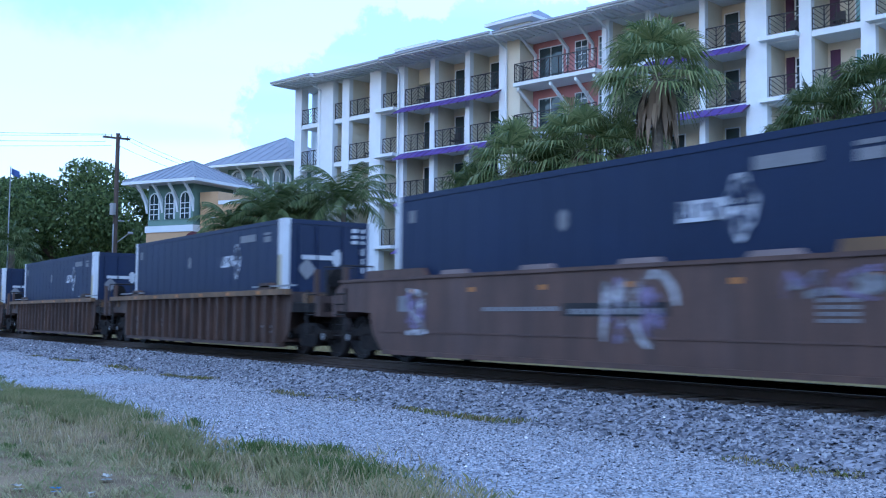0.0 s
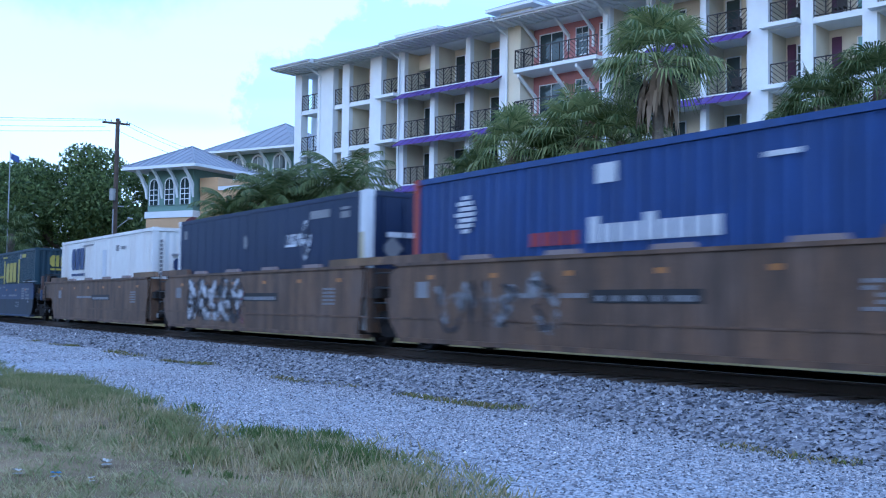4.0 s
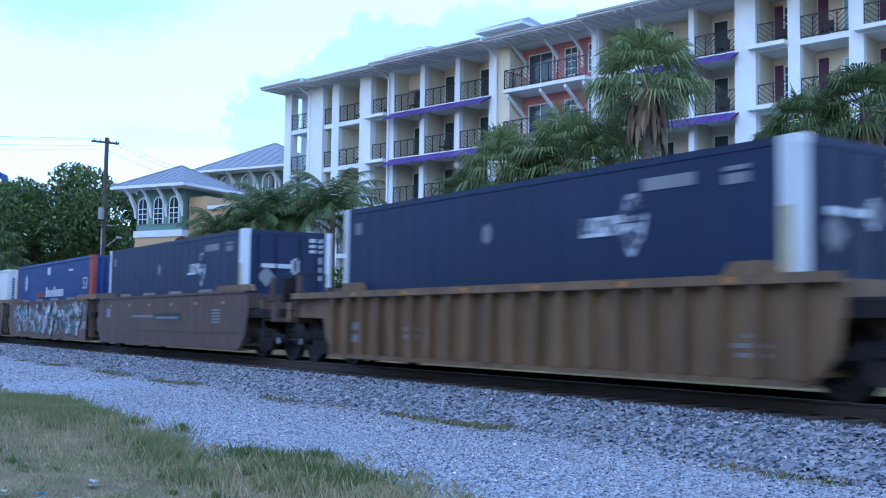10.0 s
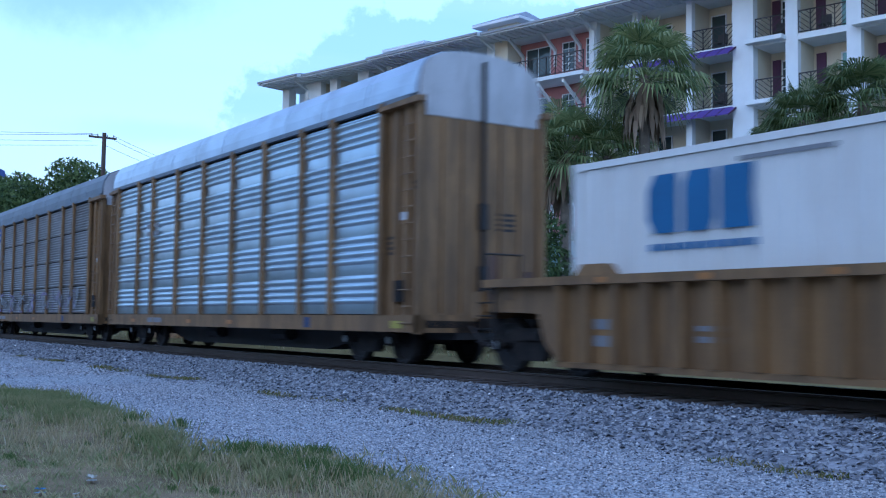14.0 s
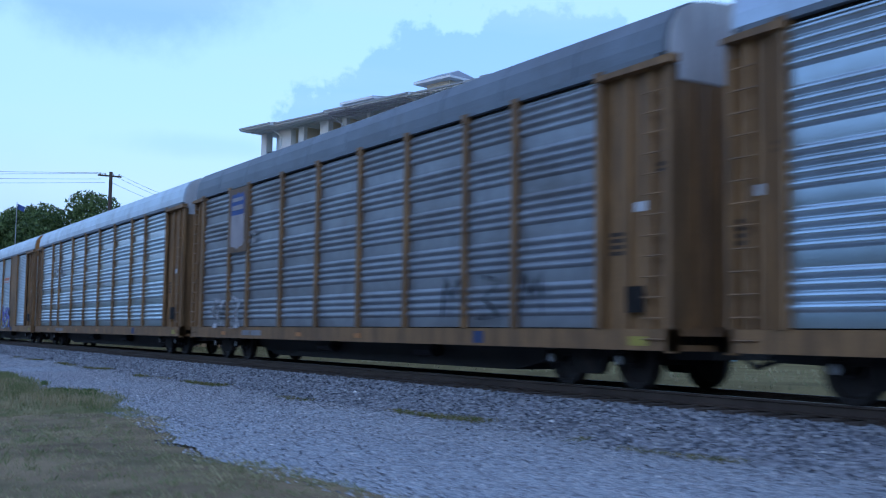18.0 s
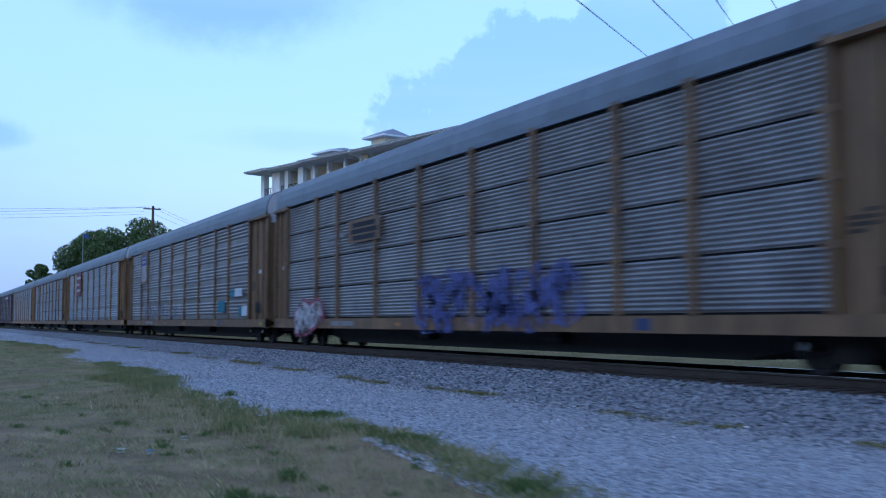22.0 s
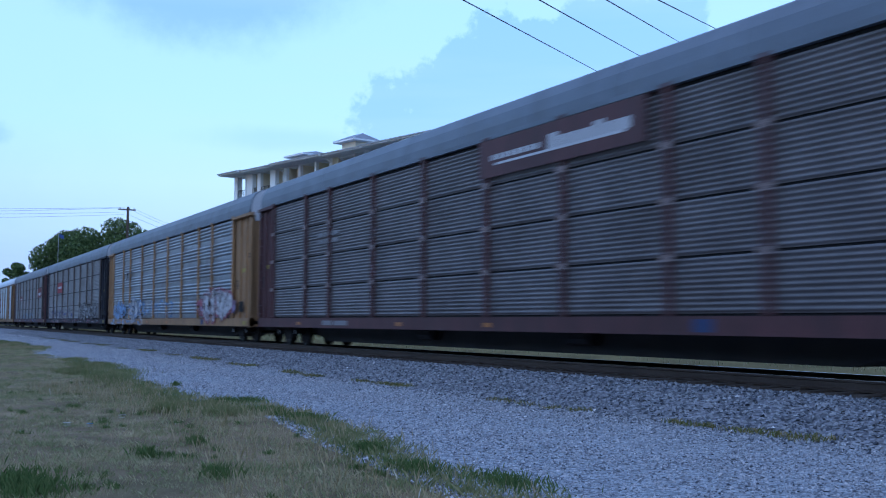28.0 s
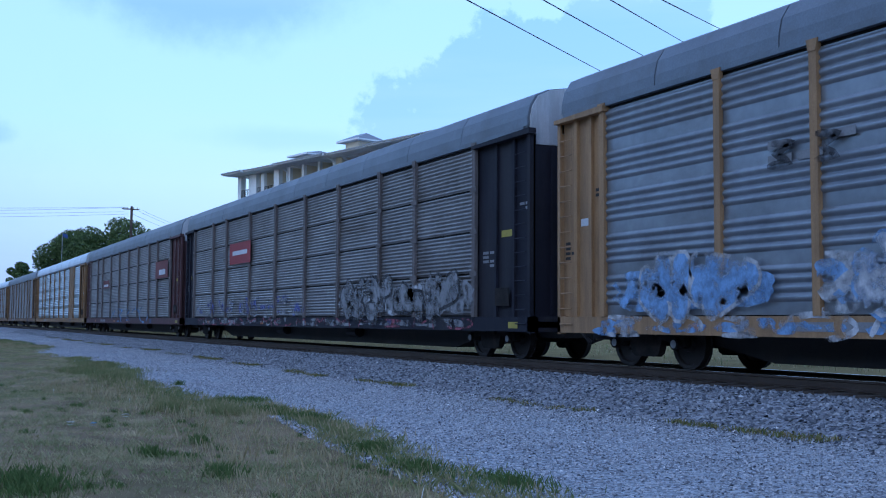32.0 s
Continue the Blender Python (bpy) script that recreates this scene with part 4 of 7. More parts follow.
                for i in range(n + 1):
                    a = u0 - 0.17 + (w + 0.34) * i / n
                    part("awning_rib", Geo().prism([(0.02, zt + 0.02), (0.02, zt - 0.06), (-0.88, zt - 0.58), (-0.88, zt - 0.50)], a - 0.02, a + 0.02, "x"), M_SHUTTER, b)
    part("frieze", Geo().box(-0.29, END - 0.01, 0.015, 1.735, EAVE - 0.2, EAVE - 0.106), M_TRIM, b)
    # roof: eaves that step with the front, then a low hip
    for u0, u1, out in ((-0.6, 3.6, 1.9), (3.6, 10.2, 1.5), (10.2, 19.3, 1.8), (19.3, 26.0, 1.5), (26.0, END + 1.5, 1.8)):
        part("eave", Geo().box(u0, u1 - 0.01, -out, 1.0, EAVE - 0.1, EAVE + 0.12), M_TRIM, b)
        part("roof", Geo().sheet([[(u0, -out, EAVE + 0.125), (u1 - 0.01, -out, EAVE + 0.125)], [(u0 + (1.5 if u0 < 0 else 0), 6.0, EAVE + 1.35), (u1 - 0.01, 6.0, EAVE + 1.35)], [(u0 + (3 if u0 < 0 else 0), 14.0, EAVE + 1.4), (u1 - 0.01, 14.0, EAVE + 1.4)]]), M_ROOFMETAL, b)
        n = int((u1 - u0) / 0.5)
        seams, tails = Geo(), Geo()
        for i in range(n):
            q = u0 + 0.25 + 0.5 * i
            seams.prism([(-out + 0.15, EAVE + 0.13), (-out + 0.15, EAVE + 0.165), (5.9, EAVE + 1.38), (5.9, EAVE + 1.34)], q - 0.015, q + 0.015, "x")
            tails.box(q - 0.05, q + 0.05, -out + 0.12, -0.02, EAVE - 0.17, EAVE - 0.104)
        tagged(part("roof_seams", seams, M_ROOFMETAL, b), kind="stuff")
        tagged(part("soffit_trim", tails, M_TRIM, b), kind="stuff")
        part("gutter", Geo().box(u0, u1 - 0.01, -out - 0.1, -out - 0.005, EAVE - 0.02, EAVE + 0.10), M_GREYMETAL, b)
    part("eave", Geo().box(-0.6, -0.3, 1.0, 14.0, EAVE - 0.1, EAVE + 0.12), M_TRIM, b)
    for u in (2.6, 10.25, 19.1, 26.0):
        part("downspout", Geo().tube((u, -1.5, EAVE - 0.12), (u, -0.15, EAVE - 0.6), 0.07, 8).tube((u, -0.15, EAVE - 0.6), (u, -0.15, 0.1), 0.07, 8), M_TRIM, b)
    # raised hips and the small turret roof
    for u0, u1, y0, y1, z0, h in ((9.0, 12.8, 0.6, 5.0, EAVE + 1.25, 0.45), (14.6, 18.4, 3.0, 6.5, EAVE + 2.35, 0.75)):
        m = 0.9
        part("roof_hip", Geo().poly([(u0, y0, z0), (u1, y0, z0), (u1 - m, (y0 + y1) / 2, z0 + h), (u0 + m, (y0 + y1) / 2, z0 + h)]).poly([(u0, y1, z0), (u0 + m, (y0 + y1) / 2, z0 + h), (u1 - m, (y0 + y1) / 2, z0 + h), (u1, y1, z0)]).poly([(u0, y0, z0), (u0 + m, (y0 + y1) / 2, z0 + h), (u0, y1, z0)]).poly([(u1, y0, z0), (u1, y1, z0), (u1 - m, (y0 + y1) / 2, z0 + h)]), M_ROOFMETAL, b)
        part("hip_eave", Geo().box(u0, u1, y0, y1, z0 - 0.18, z0 - 0.006), M_TRIM, b)
        part("hip_wall", Geo().box(u0 + 0.7, u1 - 0.7, y0 + 0.7, y1 - 0.7, z0 - 2.4, z0 - 0.185), M_STUCCO, b)


def balcony_chairs(base):
    """Dark metal chairs that stand on the balconies."""
    first = None
    for q, y, z in SEATS:
        at = base @ pose(q, y, z)
        if first:
            copy_thing(first, at)
            continue
        first = thing("balcony_chair", "dark metal chair standing on an apartment balcony", "chair", "balcony chairs", at=at)
        part("seat", Geo().box(0, 0.5, 0, 0.5, 0.38, 0.44), M_RAILING, first)
        part("backrest", Geo().box(0, 0.5, 0.45, 0.5, 0.44, 0.9), M_RAILING, first)
        for a in (0.02, 0.44):
            for c in (0.02, 0.44):
                part("leg", Geo().box(a, a + 0.04, c, c + 0.04, 0, 0.38), M_RAILING, first)


build_apartments()
balcony_chairs(pose(19.54, 67.5, 0, 0, 0, -76.68))


# ---- corner shops with tower roofs ----
def tower(at, w, d, z_wall, z_mid, z_eave, z_top, over, label):
    t = thing("shop_tower", label, "building", "shop towers", at=at)
    part("wall", Geo().box(0, w, 0, d, -0.1, z_wall), M_PEACH, t)
    part("belt", Geo().box(-0.06, w + 0.06, -0.06, d + 0.06, z_wall, z_mid), M_TRIM, t)
    part("upper_wall", Geo().box(0.05, w - 0.05, 0.05, d - 0.05, z_mid, z_eave), M_SAGE, t, "sage green upper wall")
    part("eave", Geo().box(-over, w + over, -over, d + over, z_eave, z_eave + 0.16), M_TRIM, t)
    c = (w / 2, d / 2, z_top)
    q = [(-over, -over), (w + over, -over), (w + over, d + over), (-over, d + over)]
    roof = Geo()
    for i in range(4):
        a, b2 = q[i], q[(i + 1) % 4]
        roof.poly([(a[0], a[1], z_eave + 0.164), (b2[0], b2[1], z_eave + 0.164), c])
    part("roof", roof, M_ROOFMETAL, t)
    seams = Geo()
    for i in range(4):
        a, b2 = Vector((*q[i], z_eave + 0.17)), Vector((*q[(i + 1) % 4], z_eave + 0.17))
        seams.tube(a, c, 0.05, 5)
        for k in range(1, 10):
            p = a.lerp(b2, k / 10)
            mid = (a + b2) / 2
            e = p + (Vector(c) - mid) * (1 - abs(k - 5) / 5)
            seams.tube(p, e, 0.025, 4)
    part("roof_seams", seams, M_ROOFMETAL, t)
    for side in range(2):
        span = w if side == 0 else d
        n = 3
        for i in range(n):
            m = span * (i + 0.5) / n
            hw = span * 0.085
            z0, z1 = z_mid + 0.35, z_eave - 0.75
            arch = [(m - hw, z0), (m + hw, z0), (m + hw, z1)] + [(m + hw * math.cos(a), z1 + hw * math.sin(a)) for a in (0.6, 1.2, 1.57, 1.95, 2.54)] + [(m - hw, z1)]
            trim = [(m + (p - m) * 1.25, z0 + (q2 - z0) * 1.06) for p, q2 in arch]
            g1, g2 = Geo(), Geo()
            if side == 0:
                g1.prism(trim, -0.02, 0.048, "y")
                g2.prism(arch, -0.03, -0.022, "y")
            else:
                g1.prism(trim, -0.02, 0.048, "x")
                g2.prism(arch, -0.03, -0.022, "x")
            wn = part("window", g1, M_TRIM, t)
            part("pane", g2, M_GLASS, wn)
            bars = Geo()
            for q2 in (0.25, 0.5, 0.75):
                zz = z0 + (z1 - z0) * q2
                if side == 0:
                    bars.box(m - hw, m + hw, -0.045, -0.032, zz - 0.02, zz + 0.02)
                else:
                    bars.box(-0.045, -0.032, m - hw, m + hw, zz - 0.02, zz + 0.02)
            if side == 0:
                bars.box(m - 0.02, m + 0.02, -0.046, -0.033, z0, z1 + hw * 0.9)
            else:
                bars.box(-0.046, -0.033, m - 0.02, m + 0.02, z0, z1 + hw * 0.9)
            part("muntin", bars, M_TRIM, wn)
        for i in range(n + 1):
            m = span * i / n
            prof = [(0.0, z_eave - 1.5), (-0.12, z_eave - 1.0), (-over * 0.5, z_eave - 0.35), (-over * 0.9, z_eave - 0.004), (-over * 0.7, z_eave - 0.004), (-over * 0.3, z_eave - 0.4), (0.0, z_eave - 0.8)]
            g = Geo()
            if side == 0:
                g.prism(prof, m - 0.07, m + 0.07, "x")
            else:
                g.prism(prof, m - 0.07, m + 0.07, "y")
            part("bracket", g, M_TRIM, t)
    return t


t1 = tower(pose(6.0, 57.4, 0, 0, 0, -62), 3.3, 3.3, 6.0, 6.35, 8.55, 10.05, 0.95, "peach and sage corner tower with a grey hipped metal roof")
part("arch_awning", Geo().prism([(3.4, 5.0), (4.8, 5.0)] + [(4.1 + 0.7 * math.cos(a), 5.0 + 0.9 * math.sin(a)) for a in (0.5, 1.0, 1.57, 2.1, 2.64)], -0.9, -0.05, "y"), M_AWNRED, t1, "maroon arched awning")
for a in (0.1, 1.7):
    part("awning", Geo().prism([(-0.01, 5.25), (-0.01, 4.6), (-0.95, 4.55)], a, a + 1.4, "x"), M_AWNRED, t1, "maroon sloped awning")
part("parapet_wall", Geo().box(3.35, 9.0, 0.5, 3.2, -0.1, 7.4).box(3.35, 4.6, 0.45, 3.2, 7.4, 8.1), M_PEACH, t1)
part("parapet_cap", Geo().box(4.65, 9.1, 0.4, 3.3, 7.404, 7.6), M_TRIM, t1)
part("sign_letters", Geo().box(5.2, 5.5, 0.44, 0.495, 6.3, 7.1).box(5.65, 5.9, 0.44, 0.495, 6.3, 7.0).box(6.05, 6.35, 0.44, 0.495, 6.3, 7.0), M_BLACK, t1, "dark sign bars on the wall")
tower(pose(18.2, 77.0, 0, 0, 0, -64), 6.2, 6.2, 9.0, 9.4, 12.7, 15.4, 1.5, "second corner tower with a grey hipped metal roof")
shop = thing("shop_building", "low pale aqua shop wall with a dark awning", "building", at=pose(14.6, 35.0, 0, 0, 0, -76))
part("wall", Geo().box(0, 16.0, 0, 6.0, -0.1, 4.6), M_AQUA, shop)
part("cornice", Geo().box(-0.2, 16.2, -0.2, 6.2, 4.604, 4.9), M_TRIM, shop)
for a in (1.0, 5.0, 9.0):
    part("awning", Geo().prism([(-0.01, 3.4), (-0.01, 2.7), (-0.9, 2.6)], a, a + 2.2, "x"), M_SHUTTER, shop, "dark sloped awning")
    window(shop, a + 0.1, a + 2.1, 0.5, 2.55, -0.004, M_GLASS, (2, 1))


# ---- plants ----
def leaf_cloud(name, parent, centres, radii, n, size, material, seed):
    """Many small leaves about the surfaces of several clumps."""
    rg = np.random.default_rng(seed)
    c, rad = np.array(centres), np.array(radii)
    k = rg.choice(len(c), n, p=rad ** 2 / (rad ** 2).sum())
    d = rg.normal(size=(n, 3))
    d /= np.linalg.norm(d, axis=1)[:, None]
    p = c[k] + d * (rad[k] * (0.55 + 0.5 * rg.random(n) ** 0.6))[:, None] * np.array([1, 1, 0.8])
    a = rg.normal(size=(n, 3))
    a /= np.linalg.norm(a, axis=1)[:, None]
    b = np.cross(a, rg.normal(size=(n, 3)))
    b /= np.linalg.norm(b, axis=1)[:, None]
    s = size * (0.5 + rg.random(n))[:, None]
    v = np.stack([p - a * s, p + b * s * 0.45, p + a * s, p - b * s * 0.45], 1).reshape(-1, 3)
    ob = soup(name, v, np.arange(4 * n).reshape(-1, 4), material)
    ob.parent = parent
    return ob


def broad_tree(at, height, spread, label, n, size, seed, clumps=34):
    t = thing("tree", label, "tree", "broad trees", at=at)
    r = random.Random(seed)
    trunk = Geo().tube((0, 0, -0.1), (0.1, 0.1, height * 0.25), 0.55, 10, 0.42)
    part("trunk", trunk, M_BARK, t)
    cs, rs = [], []
    for i in range(clumps):
        a, e = r.uniform(0, 6.283), r.random()
        rr = spread * (0.25 + 0.72 * math.sqrt(r.random()))
        z = height * (0.38 + 0.52 * e * (1 - 0.45 * (rr / spread) ** 2))
        cs.append((rr * math.cos(a), rr * math.sin(a) * 0.8, z))
        rs.append(spread * r.uniform(0.10, 0.24))
    for i in range(0, clumps, 3):
        limb = Geo().tube((0.1, 0.1, height * 0.24), tuple(0.5 * c for c in cs[i][:2]) + (height * 0.38,), 0.22, 6, 0.14)
        limb.tube(tuple(0.5 * c for c in cs[i][:2]) + (height * 0.38,), cs[i], 0.14, 6, 0.05)
        part("limb", limb, M_BARK, t)
    leaf_cloud("crown", t, cs, rs, n, size, M_LEAF, seed)
    return t


broad_tree(pose(11.4, 90.3, 0), 14.8, 10.0, "dark green spreading fig tree behind the track", 90000, 0.165, 11, 90)
broad_tree(pose(8.6, 170, 0), 16.0, 5.0, "distant dark green tree beyond the track", 12000, 0.22, 13, 30)
broad_tree(pose(14.2, 172, 0), 16.4, 5.2, "distant round-crowned tree beyond the far train", 12000, 0.22, 14, 30)


def fan_leaf(verts, faces, base, out, up, size, rg, seg=24):
    """A fan of narrow blades spread about the end of a stalk."""
    out, up = out.normalized(), up.normalized()
    side = out.cross(up).normalized()
    for i in range(seg):
        a = (i / (seg - 1) - 0.5) * 4.0
        d = (out * math.cos(a) + side * math.sin(a)).normalized()
        l = size * (0.75 + 0.25 * math.cos(a * 0.6)) * rg.uniform(0.88, 1.08)
        droop = Vector((0, 0, -1)) * l * rg.uniform(0.15, 0.6)
        w = d.cross(up).normalized() * size * 0.036
        m = base + d * l * 0.6 + up * size * 0.06
        tip = base + d * l + droop
        n = len(verts)
        verts += [tuple(base), tuple(m + w), tuple(tip), tuple(m - w)]
        faces.append((n, n + 1, n + 2, n + 3))


def fan_palm(at, height, crown, label, seed, fronds=34, skirt=True, group="fan palms", leaf=None):
    t = thing("palm_tree", label, "palm", group, at=at)
    r = random.Random(seed)
    tr = Geo()
    for i in range(8):
        z0, z1 = height * i / 8, height * (i + 1) / 8
        k = 0.24 - 0.05 * i / 8
        tr.tube((0, 0, z0 - 0.1), (0, 0, z1), k * (1.08 if i % 2 else 1.0), 10, k)
    part("trunk", tr, M_PALMBARK, t)
    v, f = [], []
    stalks = Geo()
    for i in range(fronds):
        a = i * 2.39996 + r.uniform(-0.2, 0.2)
        e = math.radians(80 - 105 * (i / fronds) + r.uniform(-8, 8))
        d = Vector((math.cos(a) * math.cos(e), math.sin(a) * math.cos(e), math.sin(e)))
        L = crown * r.uniform(0.5, 0.68)
        p0 = Vector((0, 0, height - 0.1))
        p1 = p0 + d * L - Vector((0, 0, 0.12 * L * math.cos(e)))
        stalks.tube(p0, p1, 0.025, 4, 0.014)
        up = Vector((0, 0, 1)) if abs(d.z) < 0.95 else Vector((math.cos(a), math.sin(a), 0))
        side = d.cross(up).normalized()
        fan_leaf(v, f, p1, (d - Vector((0, 0, 0.25))).normalized(), side.cross(d).normalized(), crown * 0.5, r)
    ob = soup("crown", np.array(v), np.array(f), leaf or M_FROND)
    ob.parent = t
    tagged(part("stalk_crown", stalks, leaf or M_FROND, t), kind="stuff")
    if skirt:
        v, f = [], []
        for i in range(70):
            a = r.uniform(0, 6.283)
            z = height - r.uniform(0.1, 1.0)
            p = Vector((math.cos(a) * 0.25, math.sin(a) * 0.25, z))
            d = Vector((math.cos(a) * 0.3, math.sin(a) * 0.3, -1)).normalized()
            L = crown * r.uniform(0.5, 0.95)
            w = Vector((-math.sin(a), math.cos(a), 0)) * 0.11
            m = p + d * L * 0.5 + Vector((math.cos(a), math.sin(a), 0)) * 0.18
            n = len(v)
            v += [tuple(p), tuple(m + w), tuple(p + d * L), tuple(m - w)]
            f.append((n, n + 1, n + 2, n + 3))
        sk = soup("dead_skirt", np.array(v), np.array(f), M_DEADFROND)
        sk.parent = t
        sk["label"] = "hanging brown dead fronds"
    return t


def feather_palm(at, height, crown, label, seed, fronds=24, lean=(0, 0)):
    t = thing("palm_tree", label, "palm", "feather palms", at=at)
    r = random.Random(seed)
    tr = Geo()
    for i in range(8):
        q0, q1 = i / 8, (i + 1) / 8
        tr.tube((lean[0] * q0 ** 2, lean[1] * q0 ** 2, height * q0 - 0.1), (lean[0] * q1 ** 2, lean[1] * q1 ** 2, height * q1), 0.17 - 0.05 * q0, 8, 0.16 - 0.05 * q1)
    part("trunk", tr, M_PALMBARK, t)
    v, f = [], []
    top = Vector((lean[0], lean[1], height))
    for i in range(fronds):
        a = i * 2.39996 + r.uniform(-0.2, 0.2)
        e0 = math.radians(78 - 80 * i / fronds)
        prev = top
        n = 11
        for k in range(n):
            e = e0 - 1.5 * (k / n) ** 1.3
            d = Vector((math.cos(a) * math.cos(e), math.sin(a) * math.cos(e), math.sin(e)))
            nxt = prev + d * crown / n
            side = Vector((-math.sin(a), math.cos(a), 0))
            L = crown * 0.28 * math.sin(3.14 * (k + 0.8) / (n + 1.2)) + 0.08
            for s in (-1, 1):
                for q in (0.0, 0.34, 0.67):
                    b = prev.lerp(nxt, q)
                    tip = b + (side * s * 0.8 + d * 0.5 - Vector((0, 0, r.uniform(0.35, 0.75)))) * L
                    w = d * 0.035
                    m = len(v)
                    v += [tuple(b - w), tuple(b + w), tuple(tip)]
                    f.append((m, m + 1, m + 2))
            prev = nxt
    ob = soup("crown", np.array(v), np.array(f), M_SHADEFROND)
    ob.parent = t
    return t


fan_palm(pose(14.9, 27.6, 0), 10.3, 2.35, "tall fan palm with a shaggy skirt of dead fronds", 21, 46)
fan_palm(pose(13.9, 30.7, 0), 7.9, 2.2, "fan palm with drooping green fronds behind the track", 22, 36)
fan_palm(pose(13.0, 33.6, 0), 7.6, 2.1, "fan palm with some brown lower fronds", 23, 36)
fan_palm(pose(13.9, 32.0, 0), 7.0, 2.0, "short fan palm among taller palms", 24, 32, False, leaf=M_SHADEFROND)
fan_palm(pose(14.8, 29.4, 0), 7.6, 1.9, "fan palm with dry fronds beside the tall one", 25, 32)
fan_palm(pose(12.6, 35.6, 0), 6.6, 1.7, "small fan palm behind the train", 26, 30, False, leaf=M_SHADEFROND)
fan_palm(pose(18.2, 23.3, 0), 8.4, 1.7, "fan palm near the apartment front", 27, 34, leaf=M_SHADEFROND)
fan_palm(pose(19.6, 22.0, 0), 9.0, 2.0, "fan palm with broad fronds near the apartments", 28, 34, leaf=M_SHADEFROND)
fan_palm(pose(19.0, 25.0, 0), 7.6, 1.6, "low fan palm near the apartments", 29, 30, False, leaf=M_SHADEFROND)
feather_palm(pose(11.3, 44.6, 0), 6.9, 3.0, "arching feather palm behind the track", 31, 26)
feather_palm(pose(9.6, 47.8, 0), 6.7, 2.7, "arching feather palm with dense fronds", 32, 26)
feather_palm(pose(8.4, 46.6, 0), 6.2, 2.4, "feather palm with hanging leaflets", 33, 24)
feather_palm(pose(10.4, 46.4, 0), 6.4, 2.6, "feather palm among others", 34, 24)
feather_palm(pose(6.9, 47.5, 0), 5.6, 2.2, "low feather palm by the shops", 35, 22)
fan_palm(pose(1.6, 70.0, 0), 5.6, 1.9, "fan palm low beside the fig tree", 36, 34, False, leaf=M_SHADEFROND)


def shrub(at, r0, h, n, seed, label):
    s = thing("shrub", label, "shrub", "shrubs behind the track", at=at)
    rr = random.Random(seed)
    cs = [(rr.uniform(-r0, r0), rr.uniform(-r0, r0), h * rr.uniform(0.3, 0.85)) for _ in range(9)]
    part("stem", Geo().tube((0, 0, -0.1), (0, 0, h * 0.6), 0.06, 6, 0.03), M_BARK, s)
    leaf_cloud("leaves", s, cs, [r0 * rr.uniform(0.4, 0.65) for _ in cs], n, 0.085, M_BUSH, seed)


shrub(pose(11.0, 25.0, 0), 1.8, 6.4, 11000, 41, "tall leafy shrub behind the track")
shrub(pose(12.2, 22.4, 0), 1.7, 5.4, 8000, 42, "leafy green shrub by the aqua shop")
shrub(pose(10.6, 28.5, 0), 1.6, 5.8, 8000, 43, "dark leafy shrub under the palms")
shrub(pose(10.3, 33.0, 0), 1.6, 4.6, 4200, 44, "dense shrub under the palms")
shrub(pose(9.6, 38.5, 0), 1.6, 4.4, 3600, 45, "dense shrub between palms and shops")
shrub(pose(13.6, 18.6, 0), 1.6, 4.0, 3600, 46, "leafy shrub at the road's edge")
shrub(pose(7.6, 43.5, 0), 1.6, 4.2, 3200, 47, "yellow-green shrub below the feather palms")


# unseen woods added behind the viewer close the place and darken the train's reflections
def build_woods_screen():
    rg = np.random.default_rng(9)
    n = 42000
    y = rg.uniform(-170, 480, n)
    top = 13.5 + 1.5 * np.sin(y * 0.13) + 1.0 * np.sin(y * 0.37 + 1)
    z = top * rg.random(n) ** 0.7
    x = -41 - 6 * rg.random(n) + 1.2 * np.sin(y * 0.5 + z)
    p = np.stack([x, y, z], -1)
    a, b = rg.normal(size=(n, 3)), rg.normal(size=(n, 3))
    a /= np.linalg.norm(a, axis=1)[:, None]
    b /= np.linalg.norm(b, axis=1)[:, None]
    s = 1.4
    v = np.stack([p - a * s, p + b * s * 0.6, p + a * s, p - b * s * 0.6], 1).reshape(-1, 3)
    tagged(soup("unseen_woods_screen", v, np.arange(4 * n).reshape(-1, 4), M_LEAF), "unseen wall of leaves added across the lawn to darken the train's side", "woods", kind="stuff")


build_woods_screen()


# ---- poles and wires ----
def wire(points, sag, r=0.012, label="thin black overhead wire"):
    g = Geo()
    (a, b) = (Vector(points[0]), Vector(points[1]))
    d = (b - a).normalized()
    side = d.cross(Vector((0, 0, 1))).normalized()
    up = side.cross(d)
    g.sheet([[a.lerp(b, i / 12) - Vector((0, 0, sag * 4 * i / 12 * (1 - i / 12))) + (side * math.cos(k * 1.2566) + up * math.sin(k * 1.2566)) * r for k in range(6)] for i in range(13)])
    ob = part("overhead_wire", g, M_WIRE)
    tagged(ob, label, "wire", "overhead wires")


px, py = 9.23, 74.7
pole = thing("utility_pole", "dark wooden utility pole with crossarm, transformer and lamp arm", "pole", at=pose(px, py, 0))
part("shaft", Geo().tube((0, 0, -0.1), (0, 0, 14.25), 0.2, 10, 0.14), M_WOODPOLE, pole)
part("crossarm", Geo().box(-1.05, 0.85, -0.06, 0.06, 13.85, 13.98), M_WOODPOLE, pole)
for a in (-0.85, -0.45, 0.2, 0.65):
    part("insulator", Geo().tube((a, 0, 13.982), (a, 0, 14.14), 0.05, 8, 0.03), M_GREYMETAL, pole)
part("transformer", Geo().tube((-0.30, -0.3, 8.5), (-0.30, -0.3, 9.3), 0.2, 12), M_GREYMETAL, pole, "grey can transformer")
